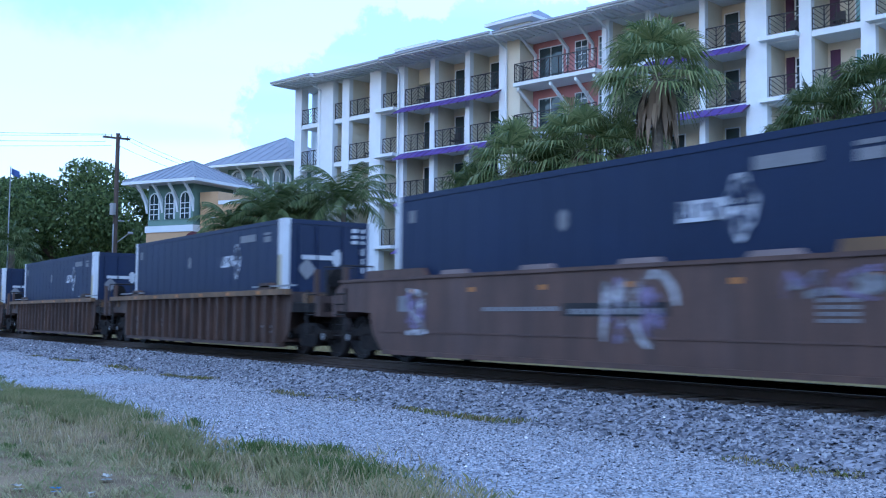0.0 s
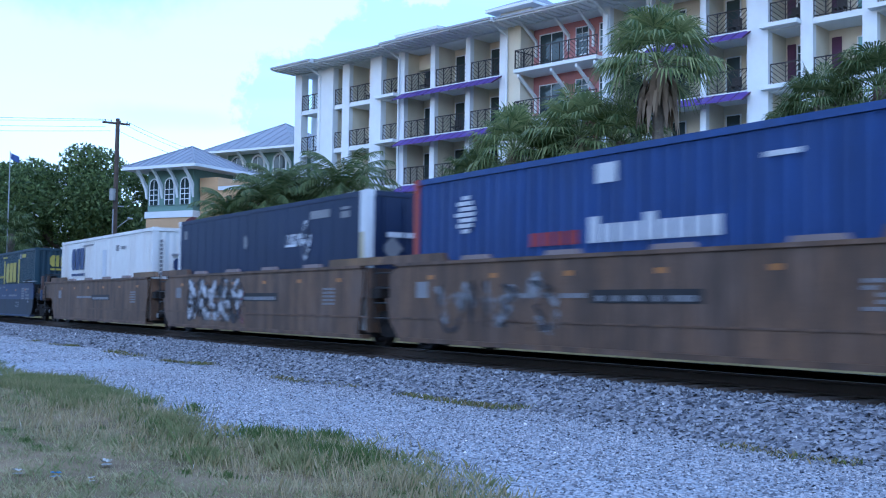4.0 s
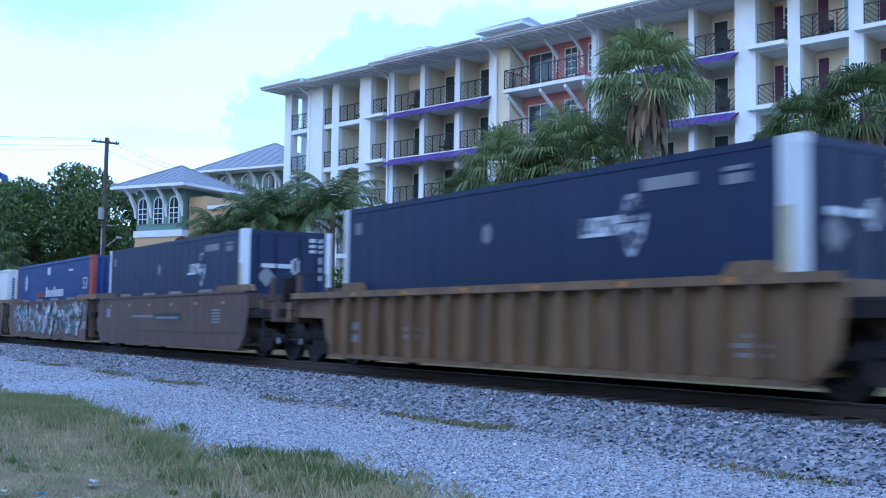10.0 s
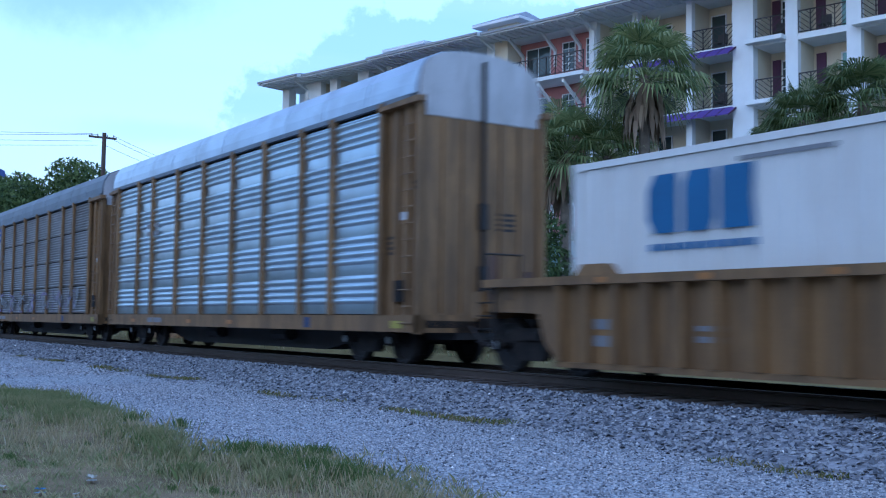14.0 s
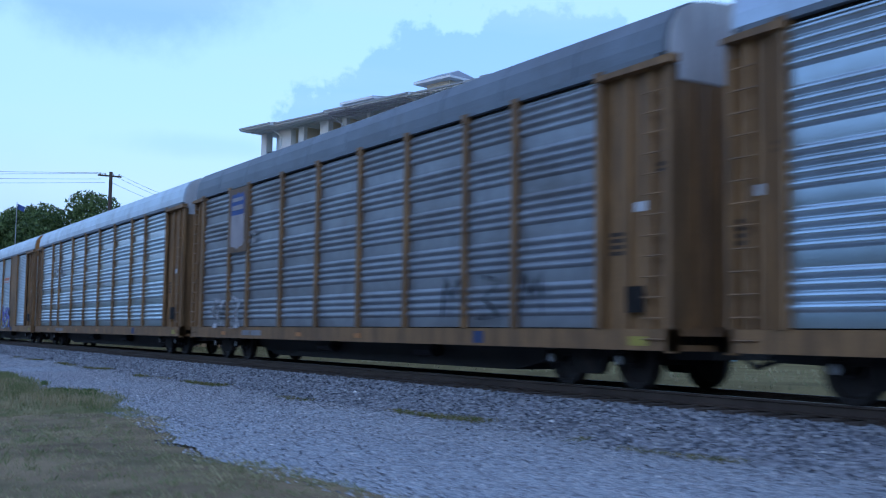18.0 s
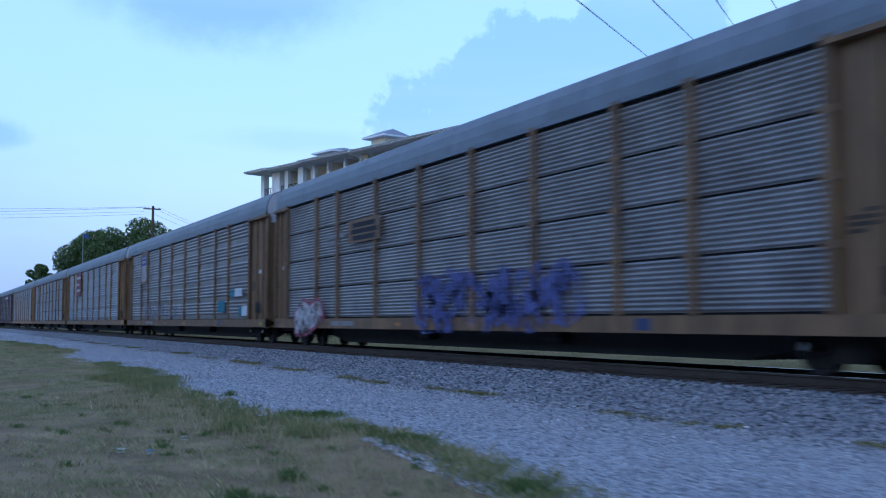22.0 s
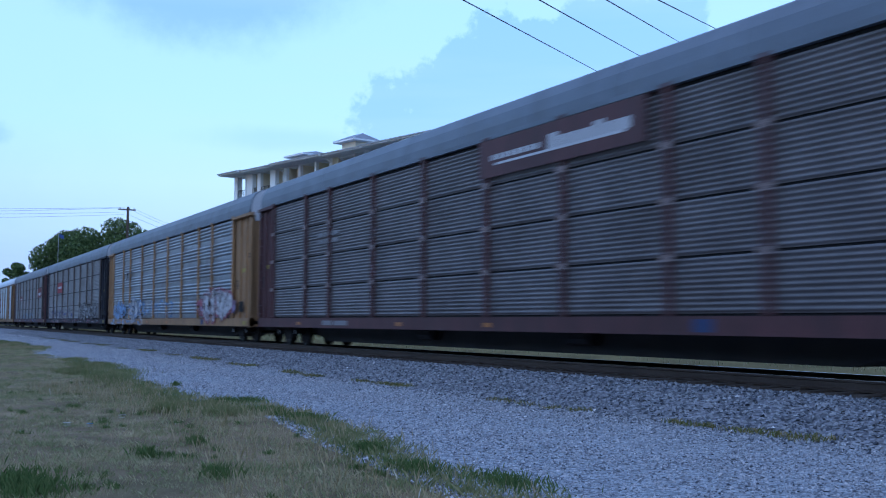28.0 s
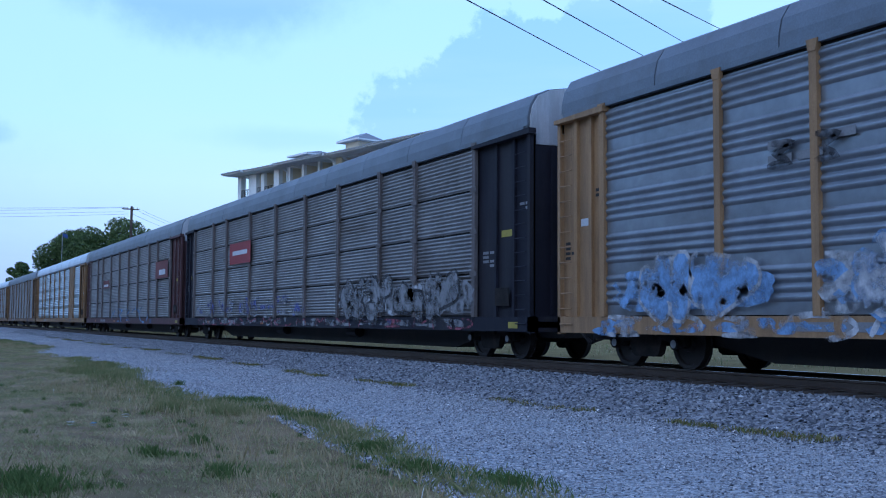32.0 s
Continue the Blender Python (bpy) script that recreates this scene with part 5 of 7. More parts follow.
part("lamp_arm", Geo().tube((0, 0, 6.5), (0.9, -0.3, 7.3), 0.035, 6), M_GREYMETAL, pole)
part("lamp_head", Geo().tube((0.8, -0.27, 7.3), (1.15, -0.38, 7.28), 0.11, 8, 0.06), M_GREYMETAL, pole)
part("riser", Geo().tube((-0.16, -0.1, 0.0), (-0.16, -0.1, 7.9), 0.05, 6), M_GREYMETAL, pole)
part("bracket_arm", Geo().box(0.0, 0.6, -0.04, 0.04, 8.1, 8.18), M_GREYMETAL, pole)
for k, a in enumerate((-0.85, -0.45)):
    wire([(px + a, py, 14.12 - 0.02 * k), (px - 34 + a, py + 14 + k, 13.9 - 0.5 * k)], 0.25, 0.014)
    wire([(px + a, py, 13.6 - 0.25 * k), (px - 34 + a, py + 14 + k, 13.2 - 0.5 * k)], 0.25, 0.012)
wire([(px + 0.65, py, 14.1), (19.2, 68.6, 10.6)], 0.5, 0.012)
wire([(px + 0.2, py, 14.0), (19.2, 68.6, 10.2)], 0.5, 0.012)
wire([(px + 0.05, py, 13.4), (19.2, 68.6, 9.6)], 0.4, 0.012)
near_pole = thing("utility_pole", "dark wooden utility pole carrying four wires", "pole", at=pose(-23.6, -50.4, 0, 0, 0, -42))
part("shaft", Geo().tube((0, 0, -0.1), (0, 0, 6.3), 0.17, 10, 0.13), M_WOODPOLE, near_pole)
part("crossarm", Geo().box(-2.7, 2.7, -0.06, 0.06, 4.35, 4.5), M_WOODPOLE, near_pole)
far_pole = thing("utility_pole", "tall steel utility pole beyond the apartments", "pole", at=pose(58.9, 36.0, 0, 0, 0, -42))
part("shaft", Geo().tube((0, 0, -0.1), (0, 0, 27.2), 0.34, 12, 0.16), M_GREYMETAL, far_pole)
part("crossarm", Geo().box(-4.6, 4.6, -0.09, 0.09, 24.6, 24.85), M_GREYMETAL, far_pole)
for p, q in (((0.80, -22.36, 10.55), (19.06, -2.25, 14.93)), ((2.60, -23.26, 10.66), (21.19, -3.37, 15.70)), ((4.34, -24.14, 10.66), (22.91, -4.30, 16.54)), ((5.64, -24.80, 10.68), (25.04, -5.42, 17.00))):
    d = Vector(q) - Vector(p)
    wire([tuple(Vector(p) - d * 1.34), tuple(Vector(p) + d * 3.0)], 0.0, 0.02)
flag = thing("flagpole", "slim flagpole with a small hanging flag", "flagpole", at=pose(1.2, 69.2, 0))
part("pole", Geo().tube((0, 0, -0.1), (0, 0, 10.6), 0.05, 6, 0.03), M_GREYMETAL, flag)
part("flag", Geo().sheet([[(0.05 + 0.12 * i, 0.03 * math.sin(i * 1.3), z - 0.05 * i) for i in range(5)] for z in (10.5, 10.1)]), M_SHIELDBLUE, flag)


# ---- the train: shared running gear ----
def disc_mesh():
    g = Geo()
    rings = [(0.0, 0.10), (0.13, 0.10), (0.15, 0.03), (0.36, 0.03), (0.38, 0.07), (0.46, 0.07), (0.46, -0.045), (0.49, -0.05), (0.49, -0.075), (0.36, -0.075), (0.34, -0.02), (0.0, -0.02)]
    k = 20
    g.sheet([[(h, r * math.cos(6.28318 * i / k), r * math.sin(6.28318 * i / k)) for i in range(k + 1)] for r, h in rings])
    me = g.mesh("wheel")
    me.materials.append(M_WHEEL)
    return me


WHEEL_ME = disc_mesh()
AXLE_ME = Geo().tube((-0.95, 0, 0), (0.95, 0, 0), 0.08, 10).mesh("axle")
AXLE_ME.materials.append(M_TRUCK)


def side_frame_mesh(s):
    x0, x1 = s * 0.98, s * 1.12
    out = [(-1.1, 0.42), (-1.1, 0.58), (-0.72, 0.62), (-0.35, 0.74), (0.35, 0.74), (0.72, 0.62), (1.1, 0.58), (1.1, 0.42), (0.78, 0.40), (0.66, 0.50), (0.48, 0.52), (0.40, 0.28), (0.3, 0.22), (-0.3, 0.22), (-0.40, 0.28), (-0.48, 0.52), (-0.66, 0.50), (-0.78, 0.40)]
    g = Geo().prism(out, x0, x1, "x")
    for y in (-0.9, 0.9):
        g.tube((x1, y, 0.46), (x1 + s * 0.06, y, 0.46), 0.11, 10)
    for y in (-0.18, 0.0, 0.18):
        g.tube((s * 1.05, y, 0.26), (s * 1.05, y, 0.6), 0.07, 8)
    g.box(min(x1, x1 + s * 0.05), max(x1, x1 + s * 0.05), -0.3, 0.3, 0.55, 0.68)
    me = g.mesh("side_frame")
    me.materials.append(M_TRUCK)
    return me


FRAME_ME = {s: side_frame_mesh(s) for s in (-1, 1)}
BOLSTER_ME = Geo().box(-1.0, 1.0, -0.2, 0.2, 0.45, 0.75).box(-0.3, 0.3, -0.35, 0.35, 0.6, 0.86).mesh("truck")
BOLSTER_ME.materials.append(M_TRUCK)


CAP_ME = Geo().tube((-1.19, 0, 0), (-1.12, 0, 0), 0.075, 10).mesh("axle_cap")
CAP_ME.materials.append(M_GREYMETAL)


def truck(parent, y):
    """A two-axle truck under a car, at y along it."""
    b = part("truck", BOLSTER_ME, None, parent)
    b.location = (0, y, 0)
    for s in (-1, 1):
        part("side_frame", FRAME_ME[s], None, b)
        for a in (-0.89, 0.89):
            w = part("wheel", WHEEL_ME, None, b)
            w.location = (s * 0.76, a, 0.46)
            if s > 0:
                w.rotation_euler = (0, 0, 0)
            else:
                w.rotation_euler = (0, 0, math.pi)
    for a in (-0.89, 0.89):
        ax = part("axle", AXLE_ME, None, b)
        ax.location = (0, a, 0.46)
        cap = part("axle_cap", CAP_ME, None, b)
        cap.location = (0, a, 0.46)
    return b


def coupler(parent, y, s):
    """Drawbar and knuckle at a car's end; s is the way it points."""
    g = Geo().box(-0.12, 0.12, min(y, y + s * 0.75), max(y, y + s * 0.75), 0.68, 0.92)
    g.box(-0.2, 0.2, min(y + s * 0.65, y + s * 0.95), max(y + s * 0.65, y + s * 0.95), 0.64, 0.96)
    part("coupler", g, M_TRUCK, parent)
    part("air_hose", Geo().tube((-0.35, y + s * 0.1, 0.75), (-0.3, y + s * 0.5, 0.4), 0.03, 6).tube((-0.3, y + s * 0.5, 0.4), (-0.2, y + s * 0.85, 0.5), 0.03, 6), M_BLACK, parent)


def side_bars(parent, name, bars, material, x, label=""):
    """Flat markings a few millimetres proud of a side: rows of y0, y1, z0, z1."""
    if len(bars) <= 6:
        for y0, y1, z0, z1 in bars:
            part(name, Geo().box(x - 0.006, x, y0, y1, z0, z1), material, parent, label)
        return
    g = Geo()
    for y0, y1, z0, z1 in bars:
        g.box(x - 0.006, x, y0, y1, z0, z1)
    tagged(part(name, g, material, parent, label), kind="stuff")


def blocks(y0, y1, z0, z1, rows, cols, fill=0.75, seed=1):
    """Small bars that stand for writing too small to read."""
    r = random.Random(seed)
    out = []
    for i in range(rows):
        for j in range(cols):
            if r.random() < 0.88:
                a, b = y0 + (y1 - y0) * j / cols, y0 + (y1 - y0) * (j + fill) / cols
                c, d = z0 + (z1 - z0) * i / rows, z0 + (z1 - z0) * (i + 0.6) / rows
                out.append((a, b, c, d))
    return out


def graffiti(parent, x, y0, y1, z0, z1, colours, seed, n=9, thick=0.12):
    """Sprayed loops and strokes on the near side, one part for each colour."""
    r = random.Random(seed)
    step = (y1 - y0) / n
    lift = 0.0
    for k, c in enumerate(colours):
        g = Geo()
        lift += 0.004
        xx = x - lift
        for i in range(n):
            cy, cz = y0 + step * (i + 0.5), (z0 + z1) / 2
            hy, hz = step * r.uniform(0.35, 0.55), (z1 - z0) * r.uniform(0.32, 0.5)
            if k == 0 and len(colours) > 1:
                for m in range(5):
                    by, bz = cy + hy * r.uniform(-0.9, 0.9), cz + hz * r.uniform(-0.7, 0.7)
                    ry, rz, tilt = hy * r.uniform(0.2, 0.55), hz * r.uniform(0.25, 0.6), r.uniform(-0.5, 0.5)
                    wob = [r.uniform(0.82, 1.1) for _ in range(16)]
                    g.poly([(xx - 0.0006 * m, by + h * ry * math.cos(0.3927 * j) + h * rz * math.sin(0.3927 * j) * tilt, bz + h * rz * math.sin(0.3927 * j)) for j, h in enumerate(wob)])
                continue
            kind = r.randrange(4)
            a0, sweep = r.uniform(0, 6.28), r.uniform(3.2, 5.6)
            path = [(cy + hy * math.cos(a0 + sweep * j / 18), cz + hz * math.sin(a0 + sweep * j / 18)) for j in range(19)]
            if kind == 1:
                path = [(cy - hy * 0.6, cz - hz), (cy - hy * 0.5, cz + hz), (cy + hy * 0.1, cz), (cy + hy * 0.5, cz + hz), (cy + hy * 0.7, cz - hz)]
            elif kind == 2:
                path = [(cy + hy * 0.7, cz + hz * 0.9), (cy - hy * 0.6, cz + hz * 0.6), (cy + hy * 0.4, cz - hz * 0.1), (cy - hy * 0.5, cz - hz * 0.9), (cy + hy * 0.8, cz - hz)]
            if kind in (1, 2):
                path = [tuple(u + (v - u) * m / 4 for u, v in zip(path[j], path[j + 1])) for j in range(4) for m in range(4)] + [path[-1]]
            left, right = [], []
            for j, (p, q) in enumerate(path):
                p2, q2 = path[min(j + 1, len(path) - 1)]
                p1, q1 = path[max(j - 1, 0)]
                d = math.hypot(p2 - p1, q2 - q1) or 1
                w = thick * r.uniform(0.85, 1.12) * (0.5 if k > 1 else 1) * (0.55 if j in (0, len(path) - 1) else 1.0)
                left.append((xx, p - (q2 - q1) / d * w, q + (p2 - p1) / d * w))
                right.append((xx, p + (q2 - q1) / d * w, q - (p2 - p1) / d * w))
            g.sheet([left, right])
        tagged(part("graffiti", g, GRAFFITI[c], parent, c + " sprayed graffiti"), kind="stuff")


def mural(parent, x, y0, y1, z0, z1, grounds, letters, seed, n=5, outline="black"):
    """A filled piece: ragged ground patches, block letters over them and thin outlines."""
    r = random.Random(seed)
    step = (y1 - y0) / n
    for k, c in enumerate(grounds):
        g = Geo()
        for i in range(2 * n):
            cy = y0 + step * (i + 0.5) / 2 + r.uniform(-0.2, 0.2) * step
            lo = z0 + (z1 - z0) * (r.uniform(0.0, 0.12) if k == 0 else r.uniform(0.0, 0.6))
            hi = z0 + (z1 - z0) * (r.uniform(0.78, 1.0) if k == 0 else r.uniform(0.5, 1.0))
            w = abs(step) * (0.42 if k == 0 else r.uniform(0.12, 0.26))
            m = (lo + hi) / 2
            g.poly([(x - 0.003 * k - 0.0003 * i, cy + a * w, m + b * abs(hi - lo) / 2) for a, b in [(h * math.cos(0.3142 * j) * (1.18 if j % 5 else 0.95), h * math.sin(0.3142 * j)) for j, h in enumerate([r.uniform(0.9, 1.06) for _ in range(20)])]])
        tagged(part("graffiti", g, GRAFFITI[c], parent, c + " sprayed ground of graffiti"), kind="stuff")
    for k, c in enumerate((outline, letters)):
        rr = random.Random(seed + 5)
        g = Geo()
        for i in range(n):
            cy, cz = y0 + step * (i + 0.5), (z0 + z1) / 2
            hy, hz = abs(step) * 0.36, (z1 - z0) * rr.uniform(0.32, 0.40)
            t = abs(step) * (0.17 if k == 0 else 0.125)
            sl = rr.uniform(-0.15, 0.15)
            grid = [(u, v) for u in (-1, -0.2, 0.5, 1) for v in (-1, -0.3, 0.4, 1)]
            bars = []
            for j in range(4):
                p, q = rr.sample(grid, 2)
                bars.append((*p, *q))
            for j, (a, b, a2, b2) in enumerate(bars):
                p, q = Vector((0, cy + a * hy + b * hz * sl, cz + b * hz)), Vector((0, cy + a2 * hy + b2 * hz * sl, cz + b2 * hz))
                d = (q - p).normalized()
                s = Vector((0, -d.z, d.y)) * t
                d = d * t * 0.9
                lift = Vector((x - 0.012 - 0.004 * k - 0.0004 * j, 0, 0))
                g.poly([tuple(lift + v) for v in [q + d * a + s * b for a, b in ((-0.3, 1), (0.5, 0.85), (0.95, 0.4), (0.95, -0.4), (0.5, -0.85), (-0.3, -1))] + [p - d * a + s * b for a, b in ((-0.3, -1), (0.5, -0.85), (0.95, -0.4), (0.95, 0.4), (0.5, 0.85), (-0.3, 1))]])
        tagged(part("graffiti", g, GRAFFITI[c], parent, c + " sprayed letters of graffiti"), kind="stuff")


# ---- containers ----
def ribbed_side(g, x, s, y0, y1, z0, z1, pitch=0.29, depth=0.062):
    n = max(2, int((y1 - y0) / pitch))
    p = (y1 - y0) / n
    line = []
    for i in range(n):
        b = y0 + i * p
        line += [(b, 0), (b + p * 0.52, 0), (b + p * 0.60, depth), (b + p * 0.92, depth)]
    line.append((y1, 0))
    g.sheet([[(x - s * d, y, z) for y, d in line] for z in (z0, z1)])


def container(half, paint, kind, name_label, marks):
    """A 2.9 m high box on corner castings; its origin is at the floor's middle. Near side is at -x."""
    box = thing("shipping_container", name_label, "container", "containers on the train")
    W, H = 1.22, 2.93
    ribs = kind == "ribbed"
    sides, walls = {-1: Geo(), 1: Geo()}, {-1: Geo(), 1: Geo()}
    if ribs:
        for s in (-1, 1):
            ribbed_side(sides[s], s * (W - 0.02), s, -half + 0.16, half - 0.16, 0.17, H - 0.12)
        for e in (-1, 1):
            ends = walls[e]
            n = 9
            p = (2 * W - 0.3) / n
            line = []
            for i in range(n):
                b = -W + 0.15 + i * p
                line += [(b, 0), (b + p * 0.3, 0), (b + p * 0.5, 0.03), (b + p * 0.8, 0.03)]
            line.append((W - 0.15, 0))
            ends.sheet([[(xx, e * (half - 0.03 - d), z) for xx, d in line] for z in (0.17, H - 0.12)])
    else:
        for s in (-1, 1):
            side = sides[s]
            line = [(-half + 0.14, 0.0)]
            for i in range(int(half * 2 / 0.6)):
                y = -half + 0.45 + i * 0.6
                if y < half - 0.3:
                    line += [(y - 0.032, 0.0), (y - 0.03, 0.006), (y + 0.03, 0.006), (y + 0.032, 0.0)]
            line.append((half - 0.14, 0.0))
            side.sheet([[(s * (W - 0.015 + d), y, z) for y, d in line] for z in (0.16, H - 0.1)])
        for e in (-1, 1):
            ends = walls[e]
            ends.box(-W + 0.14, W - 0.14, min(e * (half - 0.06), e * (half - 0.02)), max(e * (half - 0.06), e * (half - 0.02)), 0.16, H - 0.1)
    for s in (-1, 1):
        part("side_wall", sides[s], paint, box)
        end = part("end_wall", walls[s], paint, box)
        door = end if s < 0 else door
    roof = Geo().box(-W + 0.03, W - 0.03, -half + 0.1, half - 0.1, H - 0.05, H - 0.025)
    part("roof", roof, paint, box)
    for s in (-1, 1):
        rails = Geo()
        rails.box(min(s * (W - 0.09), s * W), max(s * (W - 0.09), s * W), -half + 0.13, half - 0.13, 0.02, 0.17)
        part("bottom_rail", rails, paint, box)
        part("top_rail", Geo().box(min(s * (W - 0.07), s * W), max(s * (W - 0.07), s * W), -half + 0.13, half - 0.13, H - 0.11, H - 0.01), paint, box)
    for e in (-1, 1):
        for name, z0, z1 in (("end_sill", 0.02, 0.17), ("end_header", H - 0.12, H - 0.01)):
            part(name, Geo().box(-W + 0.13, W - 0.13, min(e * (half - 0.09), e * half), max(e * (half - 0.09), e * half), z0, z1), paint, box)
    part("floor", Geo().box(-W + 0.1, W - 0.1, -half + 0.1, half - 0.1, 0.03, 0.12), M_TIE, box)
    near, far = marks.get("posts", (paint, paint))
    wide = marks.get("wide", 0.15)
    for e, mat in ((-1, near), (1, far)):
        for s in (-1, 1):
            w = wide if e < 0 and s < 0 else 0.15
            post = Geo().box(min(s * (W - 0.15), s * (W + 0.004)), max(s * (W - 0.15), s * (W + 0.004)), min(e * (half - w), e * (half + 0.002)), max(e * (half - w), e * (half + 0.002)), 0.0, H)
            p = part("corner_post", post, mat, box)
            for z in (0.0, H - 0.13):
                part("corner_casting", Geo().box(min(s * (W - 0.16), s * (W + 0.012)), max(s * (W - 0.16), s * (W + 0.012)), min(e * (half - 0.18), e * (half + 0.01)), max(e * (half - 0.18), e * (half + 0.01)), z - 0.004, z + 0.13), mat, p)
    # lock rods on the near end's doors
    for x in (-0.85, -0.35, 0.35, 0.85):
        part("lock_rod", Geo().tube((x, -half - 0.03, 0.2), (x, -half - 0.03, H - 0.15), 0.02, 6), paint, box)
    xs = -(W - 0.012) if ribs else -(W - 0.006)
    for what, bars, mat, label in marks.get("side", []):
        side_bars(box, what, [(a * half, b * half, c, d) for a, b, c, d in bars], mat, xs, label)
    for what, bars, mat, label in marks.get("end", []):
        for a, b, c, d in bars:
            part(what, Geo().box(a, b, -half - 0.012, -half + 0.006, c, d), mat, door, label)
    return box


def shape_marks(box, half, cy, cz, size, material, xs=-1.222, label="plain white emblem"):
    """A slab with a round, notched star beside it, as the navy boxes carry."""
    part("emblem", Geo().box(xs - 0.004, xs, cy + size * 0.2, cy + size * 2.3, cz - size * 0.36, cz + size * 0.34), material, box, "faded white slab")
    for a, b, lo, hi in ((2.15, 2.02, -0.22, 0.26), (2.02, 1.86, -0.22, -0.10), (1.74, 1.62, -0.22, 0.22), (1.40, 1.28, -0.24, 0.22), (1.14, 0.98, -0.05, 0.24), (0.86, 0.74, -0.24, 0.20), (0.60, 0.44, -0.24, 0.05)):
        part("emblem_bar", Geo().box(xs - 0.008, xs - 0.0045, cy + size * b, cy + size * a, cz + size * lo, cz + size * hi), M_NAVY, box, "dark bar on the slab")
    rim = [size * (1.0 + 0.10 * math.cos(4 * w) + 0.07 * math.sin(7 * w)) for w in [6.28318 * i / 28 for i in range(28)]]
    ring = [(cy - size * 0.32 + 0.64 * q * math.cos(6.28318 * i / 28), cz + q * math.sin(6.28318 * i / 28)) for i, q in enumerate(rim)]
    part("round_emblem", Geo().prism(ring, xs - 0.008, xs, "x"), material, box, label)
    for a in (0.35, 1.1, 1.9, 2.7, 3.6, 4.5, 5.4):
        p, q = (cy - size * 0.32 + 0.2 * size * math.cos(a), cz + 0.3 * size * math.sin(a)), (cy - size * 0.32 + 0.52 * size * math.cos(a + 0.25), cz + 0.86 * size * math.sin(a + 0.25))
        d = Vector((p[1] - q[1], q[0] - p[0])).normalized() * 0.035
        part("emblem_notch", Geo().prism([(p[0] - d.x, p[1] - d.y), (q[0] - d.x * 1.6, q[1] - d.y * 1.6), (q[0] + d.x * 1.6, q[1] + d.y * 1.6), (p[0] + d.x, p[1] + d.y)], xs - 0.011, xs - 0.0085, "x"), M_NAVY, box)
    part("emblem_line", Geo().box(xs - 0.012, xs - 0.0085, cy - size * 0.95, cy + size * 0.3, cz + size * 0.02, cz + size * 0.07), M_NAVY, box)


def hexagon(box, cy, cz, r, material, xs=-1.222):
    part("placard", Geo().poly([(xs, cy + r * math.cos(6.28318 * i / 6 + 0.52), cz + 1.35 * r * math.sin(6.28318 * i / 6 + 0.52)) for i in range(6)]), material, box, "pale six-sided mark")


def navy_box(half):
    b = container(half, M_NAVY, "smooth", "navy blue steel container with white corner posts and pale emblem", {
        "posts": (M_POST, M_POST), "wide": 0.34,
        "side": [("marking", [(-0.70, -0.53, 2.46, 2.64), (-0.86, -0.79, 2.40, 2.54), (-0.86, -0.79, 2.58, 2.64), (0.88, 0.92, 2.38, 2.62)], M_DECALG, "pale stencilled lines")],
        "end": [("end_marking", [(-0.75, 0.1, 1.95, 2.06), (0.08, 0.3, 1.86, 2.16), (0.14, 0.24, 1.8, 2.22), (0.60, 0.76, 2.66, 2.76), (0.60, 0.76, 2.52, 2.60), (0.60, 0.76, 2.38, 2.46), (0.82, 0.96, 2.66, 2.76), (0.82, 0.96, 2.52, 2.60), (0.82, 0.96, 2.38, 2.46), (0.84, 0.94, 2.1, 2.28), (0.84, 0.94, 1.88, 2.02), (0.84, 0.94, 1.66, 1.8)], M_DECALW, "white stencilled lines")]})
    part("placard", Geo().poly([(-0.88, -half - 0.014, 1.72), (-0.62, -half - 0.014, 1.46), (-0.36, -half - 0.014, 1.72), (-0.62, -half - 0.014, 1.98)]), M_DECALG, b, "grey warning diamond")
    shape_marks(b, half, -0.47 * half, 2.02, 0.42, M_EMBLEM)
    hexagon(b, 0.12 * half, 2.1, 0.14, M_DECALG)
    g = Geo().box(-1.232, -1.226, -half + 0.14, -half + 0.32, 1.2, 2.05)
    part("yellow_panel", g, M_POSTYELLOW, b, "faded yellow panel on the post")
    return b


def block_emblem(parent, y0, y1, z0, z1, material, label, at):
    """A brand's row of three bold blocks, drawn as plain shapes; at turns shares of width and height into a place."""
    w = (y1 - y0) / 3
    shapes = ([(0.0, 0.25), (0.22, 0.0), (0.95, 0.0), (0.95, 1.0), (0.22, 1.0), (0.0, 0.75)],
              [(0.05, 0.0), (0.85, 0.0), (0.98, 0.2), (0.98, 1.0), (0.18, 1.0), (0.05, 0.8)],
              [(0.05, 0.0), (1.0, 0.0), (0.94, 0.5), (1.0, 1.0), (0.05, 1.0)])
    for i, shape in enumerate(shapes):
        part("emblem", Geo().poly([at(y0 + w * (i + 0.03 + 0.94 * a), z0 + (z1 - z0) * c) for a, c in shape]), material, parent, label)


def side_emblem(box, half, y0, y1, z0, z1, material, label):
    """On the near side, shares of the half length; the row runs towards the near end."""
    block_emblem(box, -y1 * half, -y0 * half, z0, z1, material, label, lambda u, z: (-1.232, -u, z))


def end_emblem(box, half, x0, x1, z0, z1, material, label):
    block_emblem(box, x0, x1, z0, z1, material, label, lambda u, z: (u, -half - 0.014, z))


